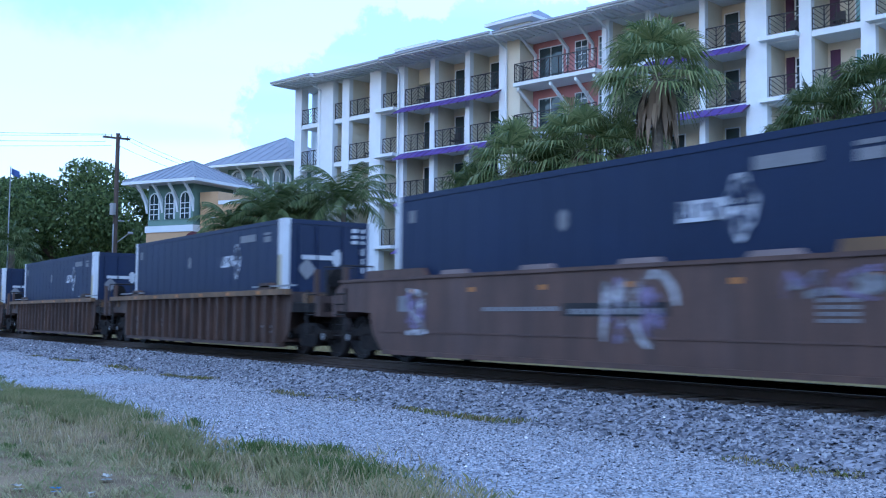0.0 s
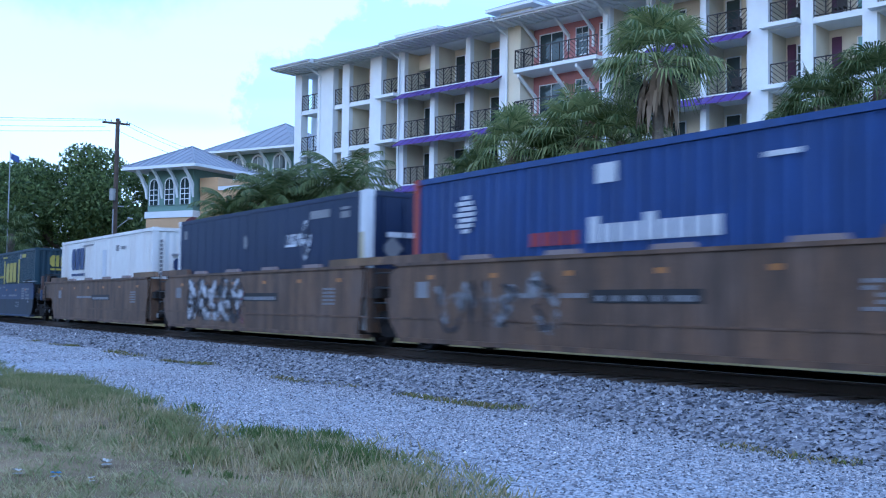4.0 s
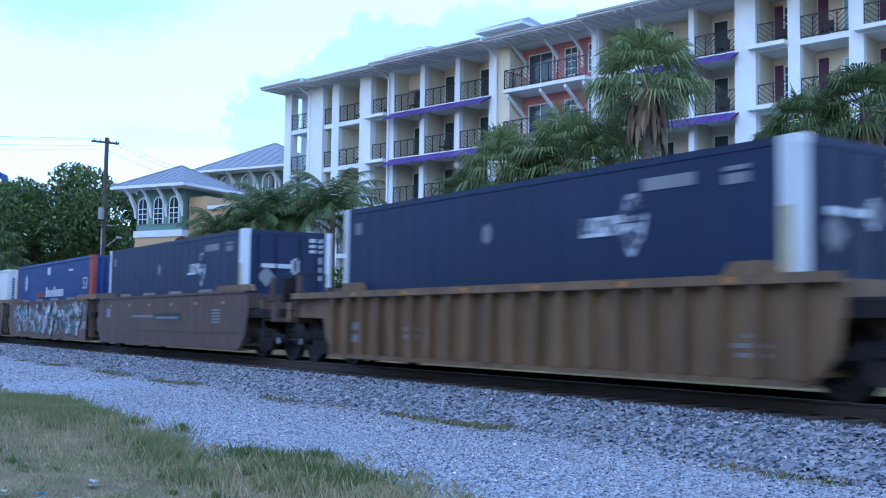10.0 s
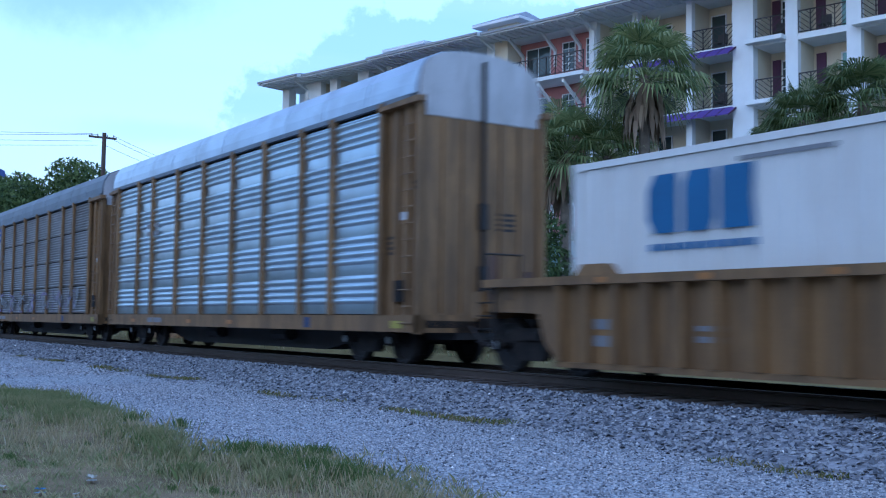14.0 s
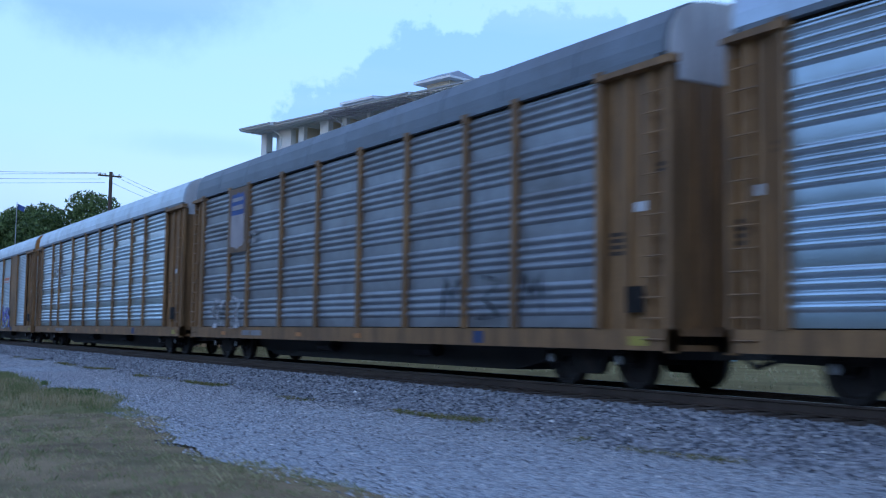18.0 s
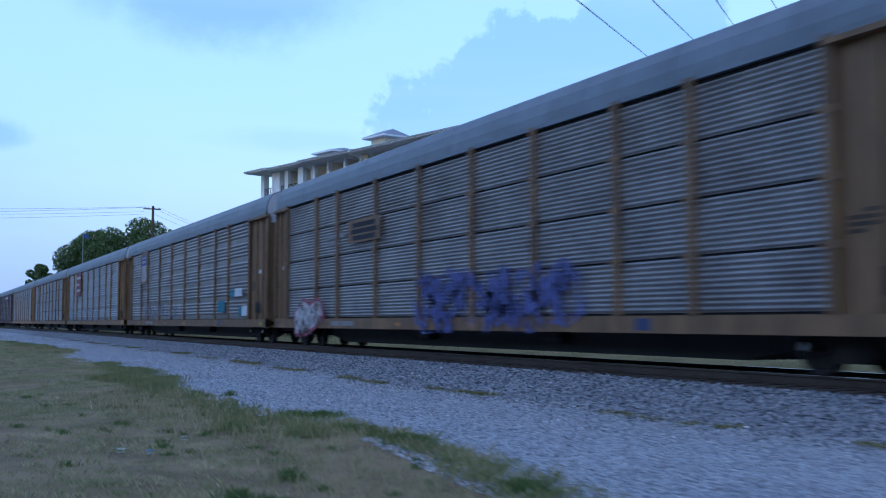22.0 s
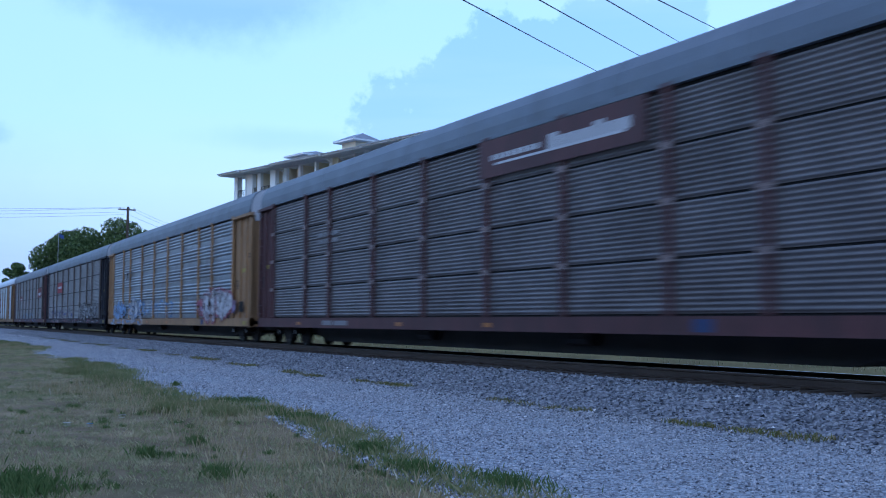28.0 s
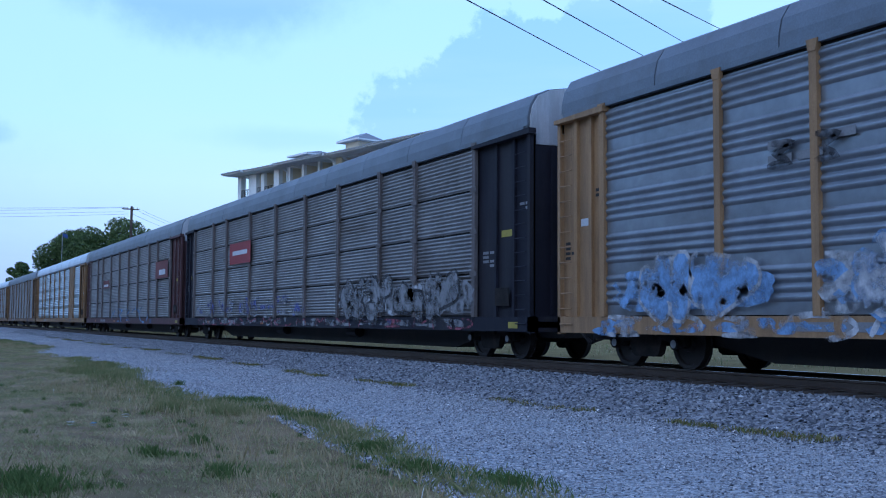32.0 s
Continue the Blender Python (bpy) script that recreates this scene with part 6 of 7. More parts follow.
def figures(parent, text, size, at, material, label):
    """Painted figures in the built-in font, as a flat mesh."""
    curve = bpy.data.curves.new("figures", "FONT")
    curve.body, curve.size, curve.extrude = text, size, 0.003
    ob = bpy.data.objects.new("figures", curve)
    me = bpy.data.meshes.new_from_object(ob)
    bpy.data.objects.remove(ob)
    mark = part("painted_figures", me, material, parent, label)
    mark.matrix_local = at
    return mark


def white_box(half, logo):
    box = container(half, M_WHITE, "ribbed", "white ribbed steel container with a blue block emblem", {
        "side": [("lettering_bar", blocks(0.40, 0.73, 1.52, 1.68, 1, 10, 0.8), logo, "blue bars of lettering"), ("marking", [(-0.36, -0.30, 2.3, 2.5), (-0.5, -0.4, 2.35, 2.45), (0.2, 0.45, 2.62, 2.68)], M_DECALG, "grey stencilled lines"),
                 ("patch", [(-0.10, -0.02, 1.45, 2.4)], M_DECALW, "pale repair patch")],
        "end": [("end_marking", [(-0.98, -0.9, 1.4 + 0.13 * k, 1.49 + 0.13 * k) for k in range(9)] + [(-0.6, 0.2, 2.02, 2.10)], M_DECALG if logo is M_DECALN else logo, "small stencilled lines")]})
    side_emblem(box, half, 0.40, 0.73, 1.76, 2.58, logo, "blue block of an emblem")
    if logo is M_DECALN:
        end_emblem(box, half, -0.55, 0.55, 1.55, 1.95, logo, "navy block of an emblem")
        figures(box, "53", 0.62, pose(-0.35, -half - 0.015, 2.2, 90, 0, 0), M_DECALG, "grey painted figures")
    else:
        end_emblem(box, half, -0.75, 0.35, 2.2, 2.62, logo, "blue block of an emblem")
    return box


def blue_box(half):
    box = container(half, M_BLUE, "ribbed", "bright blue ribbed container with red corner posts", {
        "posts": (M_RED, M_RED), "wide": 0.3,
        "side": [("marking", [(0.02, 0.10, 2.4, 2.7), (-0.55, -0.45, 2.45, 2.52)], M_DECALW, "white stencilled lines"),
                 ("lettering_bar", [(0.14 - 0.052 * (i + 1), 0.14 - 0.052 * i - 0.012, 1.5, 1.9 if i in (0, 4) else 1.78) for i in range(9)], M_DECALW, "white bar of lettering"), ("red_bar", [(0.17 + 0.055 * i, 0.17 + 0.055 * i + 0.042, 1.5, 1.72) for i in range(4)], M_DECALR, "red bar of lettering")],
        "end": [("end_marking", [(0.2, 0.95, 1.55, 1.62)], M_DECALW, "white stencilled line")]})
    for k in range(7):
        z, w = 1.82 + 0.1 * k, 0.30 * math.sqrt(max(0.05, 1 - ((k - 3) / 3.4) ** 2))
        part("emblem_bar", Geo().box(-1.236, -1.23, 0.70 * half - w, 0.70 * half + (w if k % 2 else 0.6 * w), z, z + 0.07), M_DECALW, box, "pale bar of a round emblem")
    figures(box, "53", 0.66, pose(0.42, -half - 0.015, 1.72, 90, 0, 0), M_DECALW, "white painted figures")
    figures(box, "53", 0.62, pose(-1.229, -0.80 * half, 1.72, 90, 0, -90), M_DECALW, "white painted figures")
    return box


def teal_box(half):
    box = container(half, M_TEAL, "ribbed", "dark teal ribbed container with yellow block emblem", {
        "side": [("bracket", [(-0.47, -0.42, 1.36, 2.5), (0.07, 0.12, 1.36, 2.5)], M_DECALY, "yellow upright bar"),
                 ("lettering_bar", blocks(0.14, 0.55, 1.66, 1.84, 1, 11), M_DECALY, "yellow bars of lettering"), ("marking", [(0.0, 0.16, 2.62, 2.7), (-0.68, -0.55, 2.55, 2.7)], M_DECALY, "yellow stencilled lines"), ("placard", [(-0.52, -0.47, 2.52, 2.72)], M_DECALG, "grey placard")],
        "end": [("end_marking", [(-0.55, 0.7, 1.93, 2.02)], M_DECALY, "yellow bar")]})
    side_emblem(box, half, -0.37, 0.02, 1.42, 2.36, M_DECALY, "yellow block of an emblem")
    end_emblem(box, half, -0.6, 0.75, 2.1, 2.6, M_DECALY, "yellow block of an emblem")
    return box


# ---- well cars ----
def well_car(half, style, paint, shared, label, seed, dusty=False):
    """A drop-well car; half is half the well's length, shared says which ends stand on a truck between two wells."""
    car = thing("well_car", label, "rail car", "well cars of the train")
    top = 1.54 if style == "ribbed" else 1.66
    over = [0.62 if sh else 2.25 for sh in shared]     # near, far
    y0, y1 = -half - over[0], half + over[1]
    w0 = -half - (0.14 if shared[0] else 0.65)      # the side stops short of the near truck
    for s in (-1, 1):
        a, b = (s * 1.36, s * 1.40) if style != "ribbed" else (s * 1.29, s * 1.32)
        lo = 0.22
        cut0, cut1 = (0.15, 0.5)
        out = [(max(w0 + 0.22, -half - cut0), lo), (half + cut0, lo), (half + cut1, 0.55), (half + cut1 + 0.15, 0.98), (y1 - 0.1, 1.02), (y1 - 0.1, top - 0.2), (y1 - 0.45, top - 0.02), (w0 + 0.2, top - 0.02), (w0 + 0.03, top - 0.15), (w0 + 0.06, 1.02), (max(w0 + 0.10, -half - cut1 - 0.1), 0.98), (max(w0 + 0.18, -half - cut1), 0.55)]
        if style == "two":
            up = [(p, max(q, 0.95)) for p, q in out]
            wall = part("side_wall", Geo().prism(up, min(a, b), max(a, b), "x"), paint, car)
            part("lower_wall", Geo().prism([(max(w0 + 0.22, -half - 0.15), lo), (half + 0.15, lo), (half + 0.5, 0.55), (half + 0.58, 0.946), (max(w0 + 0.08, -half - 0.62), 0.946), (max(w0 + 0.18, -half - 0.5), 0.55)], min(a, b), max(a, b), "x"), M_WELLNAVY, car, "slate blue lower side")
        else:
            wall = part("side_wall", Geo().prism(out, min(a, b), max(a, b), "x"), paint, car)
        chord = Geo().box(min(s * 1.30, s * 1.48), max(s * 1.30, s * 1.48), w0 + 0.1, y1 - 0.3, top - 0.13, top) if style == "ribbed" else Geo().box(min(s * 1.30, s * 1.43), max(s * 1.30, s * 1.43), w0 + 0.1, y1 - 0.3, top - 0.05, top + 0.01)
        part("top_chord", chord, M_TAN if dusty else paint, car)
        part("bottom_chord", Geo().box(min(s * 1.2, s * 1.43), max(s * 1.2, s * 1.43), -half - 0.1, half + 0.1, 0.17, 0.25), paint, car)
        if style == "ribbed":
            n = int(half * 2 / 0.60)
            for i in range(n + 1):
                y = -half + 2 * half * i / n
                part("rib", Geo().prism([(y - 0.055, 0.26), (y + 0.055, 0.26), (y + 0.042, top - 0.14), (y - 0.042, top - 0.14)], min(s * 1.318, s * 1.475), max(s * 1.318, s * 1.475), "x"), paint, car)
        if style == "smooth":
            for e in (-1, 1):
                yc = e * (half - 0.3)
                part("end_cap", Geo().prism([(yc - 1.15, top), (yc + 1.15, top), (yc + 1.1, top + 0.16), (yc - 1.0, top + 0.16)], min(s * 1.28, s * 1.41), max(s * 1.28, s * 1.41), "x"), M_TAN if e * s > 0 else paint, car)
            for i in range(4):
                yc = (-0.6 + 0.4 * i) * half
                part("flap", Geo().prism([(yc - 0.42, top + 0.011), (yc + 0.42, top + 0.011), (yc + 0.36, top + 0.09), (yc - 0.36, top + 0.09)], min(s * 1.30, s * 1.40), max(s * 1.30, s * 1.40), "x"), M_FLAP, car)
            part("seam", Geo().box(min(s * 1.40, s * 1.412), max(s * 1.40, s * 1.412), -half - 0.4, half + 0.4, 0.60, 0.63), paint, car)
        # locking blocks and guide bars near the ends
        for e in (-1, 1):
            yb = e * (half - 0.75)
            if style == "smooth":
                continue
            part("lock_block", Geo().prism([(yb - 0.42, top), (yb + 0.42, top), (yb + 0.26, top + 0.17), (yb - 0.26, top + 0.17)], min(s * 1.26, s * 1.42), max(s * 1.26, s * 1.42), "x"), M_BLACK if style != "ribbed" else paint, car)
            if style == "two" or paint is M_DKBROWN:
                part("guide_bar", Geo().box(min(s * 1.34, s * 1.42), max(s * 1.34, s * 1.42), min(e * (half - 1.5), e * (half + 0.9)), max(e * (half - 1.5), e * (half + 0.9)), top + 0.06, top + 0.10), M_GREYMETAL, car)
        # reflectors and stencils
        if s < 0:
            side_bars(car, "reflector", [(y - 0.09, y + 0.09, top - 0.11 if style == "ribbed" else top - 0.32, top - 0.03 if style == "ribbed" else top - 0.24) for y in [-half + 2 * half * (i + 0.5) / 6 for i in range(6)]], M_DECALO, -1.4805 if style == "ribbed" else -1.401, "orange reflector strips")
            if style == "ribbed":
                side_bars(car, "stencil", [(half - 1.0, half - 0.5, 0.75, 0.9), (half - 1.0, half - 0.55, 0.5, 0.66), (half - 3.2, half - 2.7, 0.75, 0.82), (half - 3.2, half - 2.7, 0.6, 0.68), (-half + 0.5, -half + 1.0, 0.5, 0.56), (-half + 0.5, -half + 1.1, 0.62, 0.68), (-half + 0.6, -half + 0.9, 0.75, 0.8)], M_DECALG, -1.321, "faded stencilled data")
            elif style == "two":
                for k in range(6):
                    w = 0.23 * math.sqrt(1 - ((k - 2.5) / 3.2) ** 2)
                    part("emblem_bar", Geo().box(-1.407, -1.401, half * 0.56 - w, half * 0.56 + w, 1.03 + 0.065 * k, 1.075 + 0.065 * k), M_DECALG, car, "pale bar of a round emblem")
                side_bars(car, "red_bar", [(half * 0.36, half * 0.50, 1.1, 1.27)], M_DECALR, -1.401, "red bar of lettering")
                side_bars(car, "lettering_bar", blocks(half * 0.12, half * 0.36, 1.10, 1.25, 1, 8, 0.7) + blocks(-half * 0.55, -half * 0.25, 1.08, 1.22, 1, 9, 0.65) + blocks(-half * 0.15, half * 0.02, 1.08, 1.2, 1, 4, 0.5), M_DECALG, -1.401, "white bars of lettering")
                side_bars(car, "stencil", blocks(-half + 0.3, -half + 1.0, 0.8, 1.5, 5, 2, 0.8, seed) + blocks(half - 1.1, half - 0.4, 0.9, 1.45, 3, 2, 0.8, seed) + blocks(-half * 0.8, -half * 0.7, 0.95, 1.5, 5, 1, 0.9, seed + 2) + [(half * 0.05, half * 0.1, 1.45, 1.55), (-half * 0.1, -half * 0.02, 1.5, 1.56)] + blocks(half * 0.68, half * 0.8, 0.7, 1.0, 3, 2, 0.7, seed + 4) + blocks(-half * 0.62, -half * 0.5, 0.6, 0.85, 3, 2, 0.7, seed + 6), M_DECALG, -1.402, "pale stencilled data")
            else:
                side_bars(car, "stencil", blocks(half * 0.1, half * 0.45, 1.0, 1.12, 1, 10, 0.8, seed) + blocks(-half * 0.8, -half * 0.70, 0.85, 1.25, 5, 3, 0.7, seed) + [(half - 0.9, half - 0.5, 1.0, 1.3)], M_DECALG, -1.402, "faded stencilled data")
                side_bars(car, "data_panel", [(-half * 0.3, half * 0.08, 0.92, 1.12)], M_BLACK, -1.4, "dark data panel")
                side_bars(car, "data_bars", blocks(-half * 0.28, half * 0.06, 0.95, 1.09, 1, 12, 0.8, seed), M_DECALG, -1.407, "pale data bars")
    part("well_floor", Geo().box(-1.2, 1.2, -half - 0.1, half + 0.1, 0.2, 0.33), M_BLACK, car)
    for e, ov, sh in ((-1, over[0], shared[0]), (1, over[1], shared[1])):
        ye = e * (half + ov)
        yi = e * (half + 0.12)
        part("end_platform", Geo().box(-1.3, 1.3, min(yi, ye), max(yi, ye), 1.0, 1.2), paint if e > 0 else M_TRUCK, car)
        part("end_bulkhead", Geo().box(-1.34, 1.34, min(yi, yi + e * 0.12), max(yi, yi + e * 0.12), 0.3, top - 0.05), M_TRUCK if style == "two" else paint, car)
        part("grate", Geo().box(-1.2, 1.2, min(yi + e * 0.14, ye - e * 0.05), max(yi + e * 0.14, ye - e * 0.05), 1.204, 1.24), M_BLACK, car)
        if not sh:
            truck(car, e * (half + 1.1))
            part("end_beam", Geo().box(-1.42, 1.42, min(ye - e * 0.18, ye), max(ye - e * 0.18, ye), 0.9, 1.35), paint, car)
            part("cross_beam", Geo().box(-1.36, 1.36, min(ye - e * 0.95, ye - e * 0.8), max(ye - e * 0.95, ye - e * 0.8), 1.202, 1.42), M_TAN, car, "dusty tan cross beam")
            for x in (-1.3, -0.55):
                part("brake_post", Geo().box(x - 0.05, x + 0.05, min(ye - e * 0.42, ye - e * 0.32), max(ye - e * 0.42, ye - e * 0.32), 1.202, 1.95 if x < -1 else 1.7), M_RUSTRED, car, "rust-brown brake post")
            coupler(car, ye, e)
            for s in (-1, 1):
                rail = part("ladder", Geo().box(min(s * 1.42, s * 1.45), max(s * 1.42, s * 1.45), min(ye - e * 0.6, ye - e * 0.56), max(ye - e * 0.6, ye - e * 0.56), 0.42, 1.5), M_BLACK, car)
                if s < 0:
                    for k in range(5):
                        part("rung", Geo().tube((s * 1.44, ye - e * 0.56, 0.5 + 0.22 * k), (s * 1.44, ye - e * 0.15, 0.5 + 0.22 * k), 0.014, 5), M_TRUCK, rail)
            hr = Geo()
            for s in (-1, 1):
                hr.tube((s * 1.25, ye - e * 0.1, 1.3), (s * 1.25, ye - e * 0.1, 2.0), 0.018, 6)
                hr.tube((s * 0.5, ye - e * 0.1, 1.3), (s * 0.5, ye - e * 0.1, 2.0), 0.018, 6)
                hr.tube((s * 1.25, ye - e * 0.1, 2.0), (s * 0.5, ye - e * 0.1, 2.0), 0.018, 6)
            part("handrail", hr, M_BLACK, car)
            if e < 0:
                part("brake_stand", Geo().box(-1.05, -0.75, min(ye + 0.2, ye + 0.4), max(ye + 0.2, ye + 0.4), 1.2, 1.95).tube((-0.9, ye + 0.2, 1.75), (-0.9, ye + 0.12, 1.75), 0.22, 12), M_TRUCK, car)
        elif e > 0:
            ye = half + 0.95
            truck(car, half + 0.95)
            part("pivot", Geo().tube((0, ye - 0.3, 1.0), (0, ye + 0.3, 1.0), 0.3, 10).box(-0.5, 0.5, ye - 0.25, ye + 0.25, 0.7, 1.05), M_TRUCK, car)
            for s in (-1, 1):
                stile = part("end_ladder", Geo().tube((s * 1.3, ye - 0.35, 0.5), (s * 1.3, ye - 0.35, 1.7), 0.02, 5), M_BLACK, car)
                part("stile", Geo().tube((s * 1.3, ye + 0.35, 0.5), (s * 1.3, ye + 0.35, 1.7), 0.02, 5), M_BLACK, stile)
                for k in range(4):
                    part("rung", Geo().tube((s * 1.3, ye - 0.35, 0.6 + 0.3 * k), (s * 1.3, ye + 0.35, 0.6 + 0.3 * k), 0.014, 5), M_BLACK, stile)
    return car


# ---- enclosed car carriers ----
PANELS = (0.102, 0.066, 0.104, 0.099, 0.099, 0.095, 0.10, 0.072, 0.102)   # shares of the length, far end first


RUNG_MES = {}


def rung_mesh(paint):
    if paint.name not in RUNG_MES:
        RUNG_MES[paint.name] = Geo().tube((0, -0.22, 0), (0, 0.22, 0), 0.014, 5).mesh("ladder_rung")
        RUNG_MES[paint.name].materials.append(paint)
    return RUNG_MES[paint.name]


def louvre(y0, y1, z0, z1, x, s, kind, groups=5):
    """A pressed side sheet with level ridges."""
    prof = []
    if kind == "grouped":
        gh = (z1 - z0) / groups
        for i in range(groups):
            b = z0 + i * gh
            prof += [(b, 0.0), (b + gh * 0.20, 0.004), (b + gh * 0.24, 0.0)]
            for k in range(4):
                c = b + gh * (0.25 + 0.185 * k)
                prof += [(c + gh * q, d) for q, d in ((0.0, 0.0), (0.022, 0.026), (0.05, 0.042), (0.08, 0.048), (0.11, 0.042), (0.138, 0.024), (0.16, 0.0), (0.172, 0.0))]
        prof.append((z1, 0.0))
    else:
        n = max(3, int((z1 - z0) / 0.088))
        p = (z1 - z0) / n
        for k in range(n):
            c = z0 + k * p
            prof += [(c + p * q, d) for q, d in ((0.0, 0.0), (0.22, 0.0), (0.34, 0.014), (0.5, 0.026), (0.66, 0.028), (0.82, 0.018), (0.96, 0.0))]
        prof.append((z1, 0.0))
    g = Geo()
    g.sheet([[(x + s * d, y, z) for z, d in prof] for y in (y0, y1)])
    return g


def autorack(length, style, frame_paint, panel_paint, roof_paint, label, seed, tiers=1, plain_bays=(), post_paint=None, near_end=None):
    """A tall enclosed car carrier; length is from coupling to coupling."""
    car = thing("autorack_car", label, "rail car", "car carriers of the train")
    r = random.Random(seed)
    half = length / 2 - 0.55
    Z0, Z1 = 0.97, 5.0
    for s in (-1, 1):
        part("side_sill", Geo().box(min(s * 1.28, s * 1.5), max(s * 1.28, s * 1.5), -half, half, 0.63, 0.95), frame_paint, car)
        part("top_plate", Geo().box(min(s * 1.40, s * 1.52), max(s * 1.40, s * 1.52), -half + 0.25, half - 0.25, Z1 + 0.002, Z1 + 0.10), M_ROOFDK, car)
        y = length / 2 - 0.067 * length
        edges = [y]
        for i, w in enumerate(PANELS):
            a = y - w * length
            if i in plain_bays:
                part("plain_panel", Geo().box(min(s * 1.42, s * 1.5), max(s * 1.42, s * 1.5), a + 0.05, y - 0.05, Z0 - 0.015, Z1), frame_paint, car)
            elif tiers == 1:
                part("side_panel", louvre(a + 0.05, y - 0.05, Z0, Z1 - 0.06, s * 1.44, s, style), panel_paint, car, smooth=True)
            else:
                h = (Z1 - 0.06 - Z0) / tiers
                for k in range(tiers):
                    part("side_panel", louvre(a + 0.05, y - 0.05, Z0 + k * h + 0.025, Z0 + (k + 1) * h - 0.02, s * 1.44, s, style, 1), panel_paint, car, smooth=True)
            y = a
            edges.append(a)
        # dark sheet added to paint the carrier's unlit inside between its panels
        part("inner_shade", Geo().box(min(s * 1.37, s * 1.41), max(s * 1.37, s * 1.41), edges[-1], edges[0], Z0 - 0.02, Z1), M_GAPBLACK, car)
        for i, e in enumerate(edges):
            w = 0.075
            post = Geo().box(min(s * 1.45, s * 1.535), max(s * 1.45, s * 1.535), e - w, e + w, 0.952, Z1 + 0.02)
            post.prism([(e - w * 1.5, Z1 + 0.06), (e + w * 1.5, Z1 + 0.06), (e + w, Z1 - 0.12), (e - w, Z1 - 0.12)], min(s * 1.45, s * 1.55), max(s * 1.45, s * 1.55), "x")
            part("post", post, post_paint or frame_paint, car)
            if tiers > 1 and s < 0:
                for k in range(1, tiers):
                    zz = Z0 + k * (Z1 - 0.06 - Z0) / tiers
                    part("joint_plate", Geo().box(-1.541, -1.5352, e - 0.16, e + 0.16, zz - 0.06, zz + 0.06), M_FLAP if frame_paint is M_MAROON else post_paint or frame_paint, car)
        # end bays
        for e in (-1, 1):
            a = edges[0] if e > 0 else edges[-1]
            b = e * half
            lo, hi = min(a, b), max(a, b)
            part("end_bay", Geo().box(min(s * 1.34, s * 1.40), max(s * 1.34, s * 1.40), lo, hi, 0.952, Z1 - 0.1), frame_paint, car)
            m = (hi - lo)
            for q in (0.30, 0.62):
                part("bay_upright", Geo().box(min(s * 1.395, s * 1.47), max(s * 1.395, s * 1.47), lo + m * q - 0.05, lo + m * q + 0.05, 0.953, Z1 - 0.1), frame_paint, car)
            part("bay_header", Geo().prism([(lo - 0.1, Z1 - 0.10), (hi + 0.02, Z1 - 0.10), (hi + 0.02, Z1 - 0.02), (lo - 0.1, Z1 + 0.02)], min(s * 1.40, s * 1.58), max(s * 1.40, s * 1.58), "x"), frame_paint, car)
            corner = Geo().box(min(s * 1.36, s * 1.5), max(s * 1.36, s * 1.5), min(b - e * 0.1, b), max(b - e * 0.1, b), 0.6, Z1 - 0.1)
            part("corner_post", corner, frame_paint, car)
            if s < 0:
                for k in range(13):
                    rung = part("ladder_rung", rung_mesh(frame_paint), None, car)
                    rung.location = (s * 1.53, b - e * 0.34, 0.8 + 0.31 * k)
            else:
                lad = Geo()
                for k in range(13):
                    lad.tube((1.53, b - e * 0.34 - 0.22, 0.8 + 0.31 * k), (1.53, b - e * 0.34 + 0.22, 0.8 + 0.31 * k), 0.013, 5)
                tagged(part("far_ladder", lad, M_GREYMETAL, car), kind="stuff")
            if s < 0:
                side_bars(car, "stencil", blocks(lo + m * 0.66, lo + m * 0.92, 2.1, 2.5, 4, 2, 0.8, seed) + blocks(lo + m * 0.05, lo + m * 0.25, 3.3, 3.5, 2, 2, 0.8, seed), M_BLACK if frame_paint is not M_NAVYCAR else M_DECALG, -1.402, "small stencilled lines")
                side_bars(car, "tag", [(lo + m * 0.34, lo + m * 0.55, 2.75, 2.9)], M_DECALW if r.random() < 0.5 else M_DECALY, -1.402, "small pale tag")
                if e < 0:
                    side_bars(car, "brake_box", [(lo + m * 0.35, lo + m * 0.6, 1.2, 1.6)], M_TRUCK, -1.5, "dark hand-brake housing")
    # roof
    half_prof = [(1.5, Z1 + 0.10), (1.49, 5.30), (1.43, 5.56), (1.27, 5.80), (0.97, 5.94), (0.5, 6.02)]
    prof = [(-x, z) for x, z in half_prof] + [(0.0, 6.05)] + half_prof[::-1]
    n = 10
    for i in range(n):
        a, b = -half + 0.12 + (2 * half - 0.24) * i / n, -half + 0.12 + (2 * half - 0.24) * (i + 1) / n
        part("roof_sheet", Geo().prism(prof, a, b - 0.03, "y"), roof_paint, car)
    inner = [(x * 0.985, z - 0.035) for x, z in prof]
    part("roof_joint", Geo().prism(inner, -half + 0.15, half - 0.15, "y"), M_ROOFDK, car)
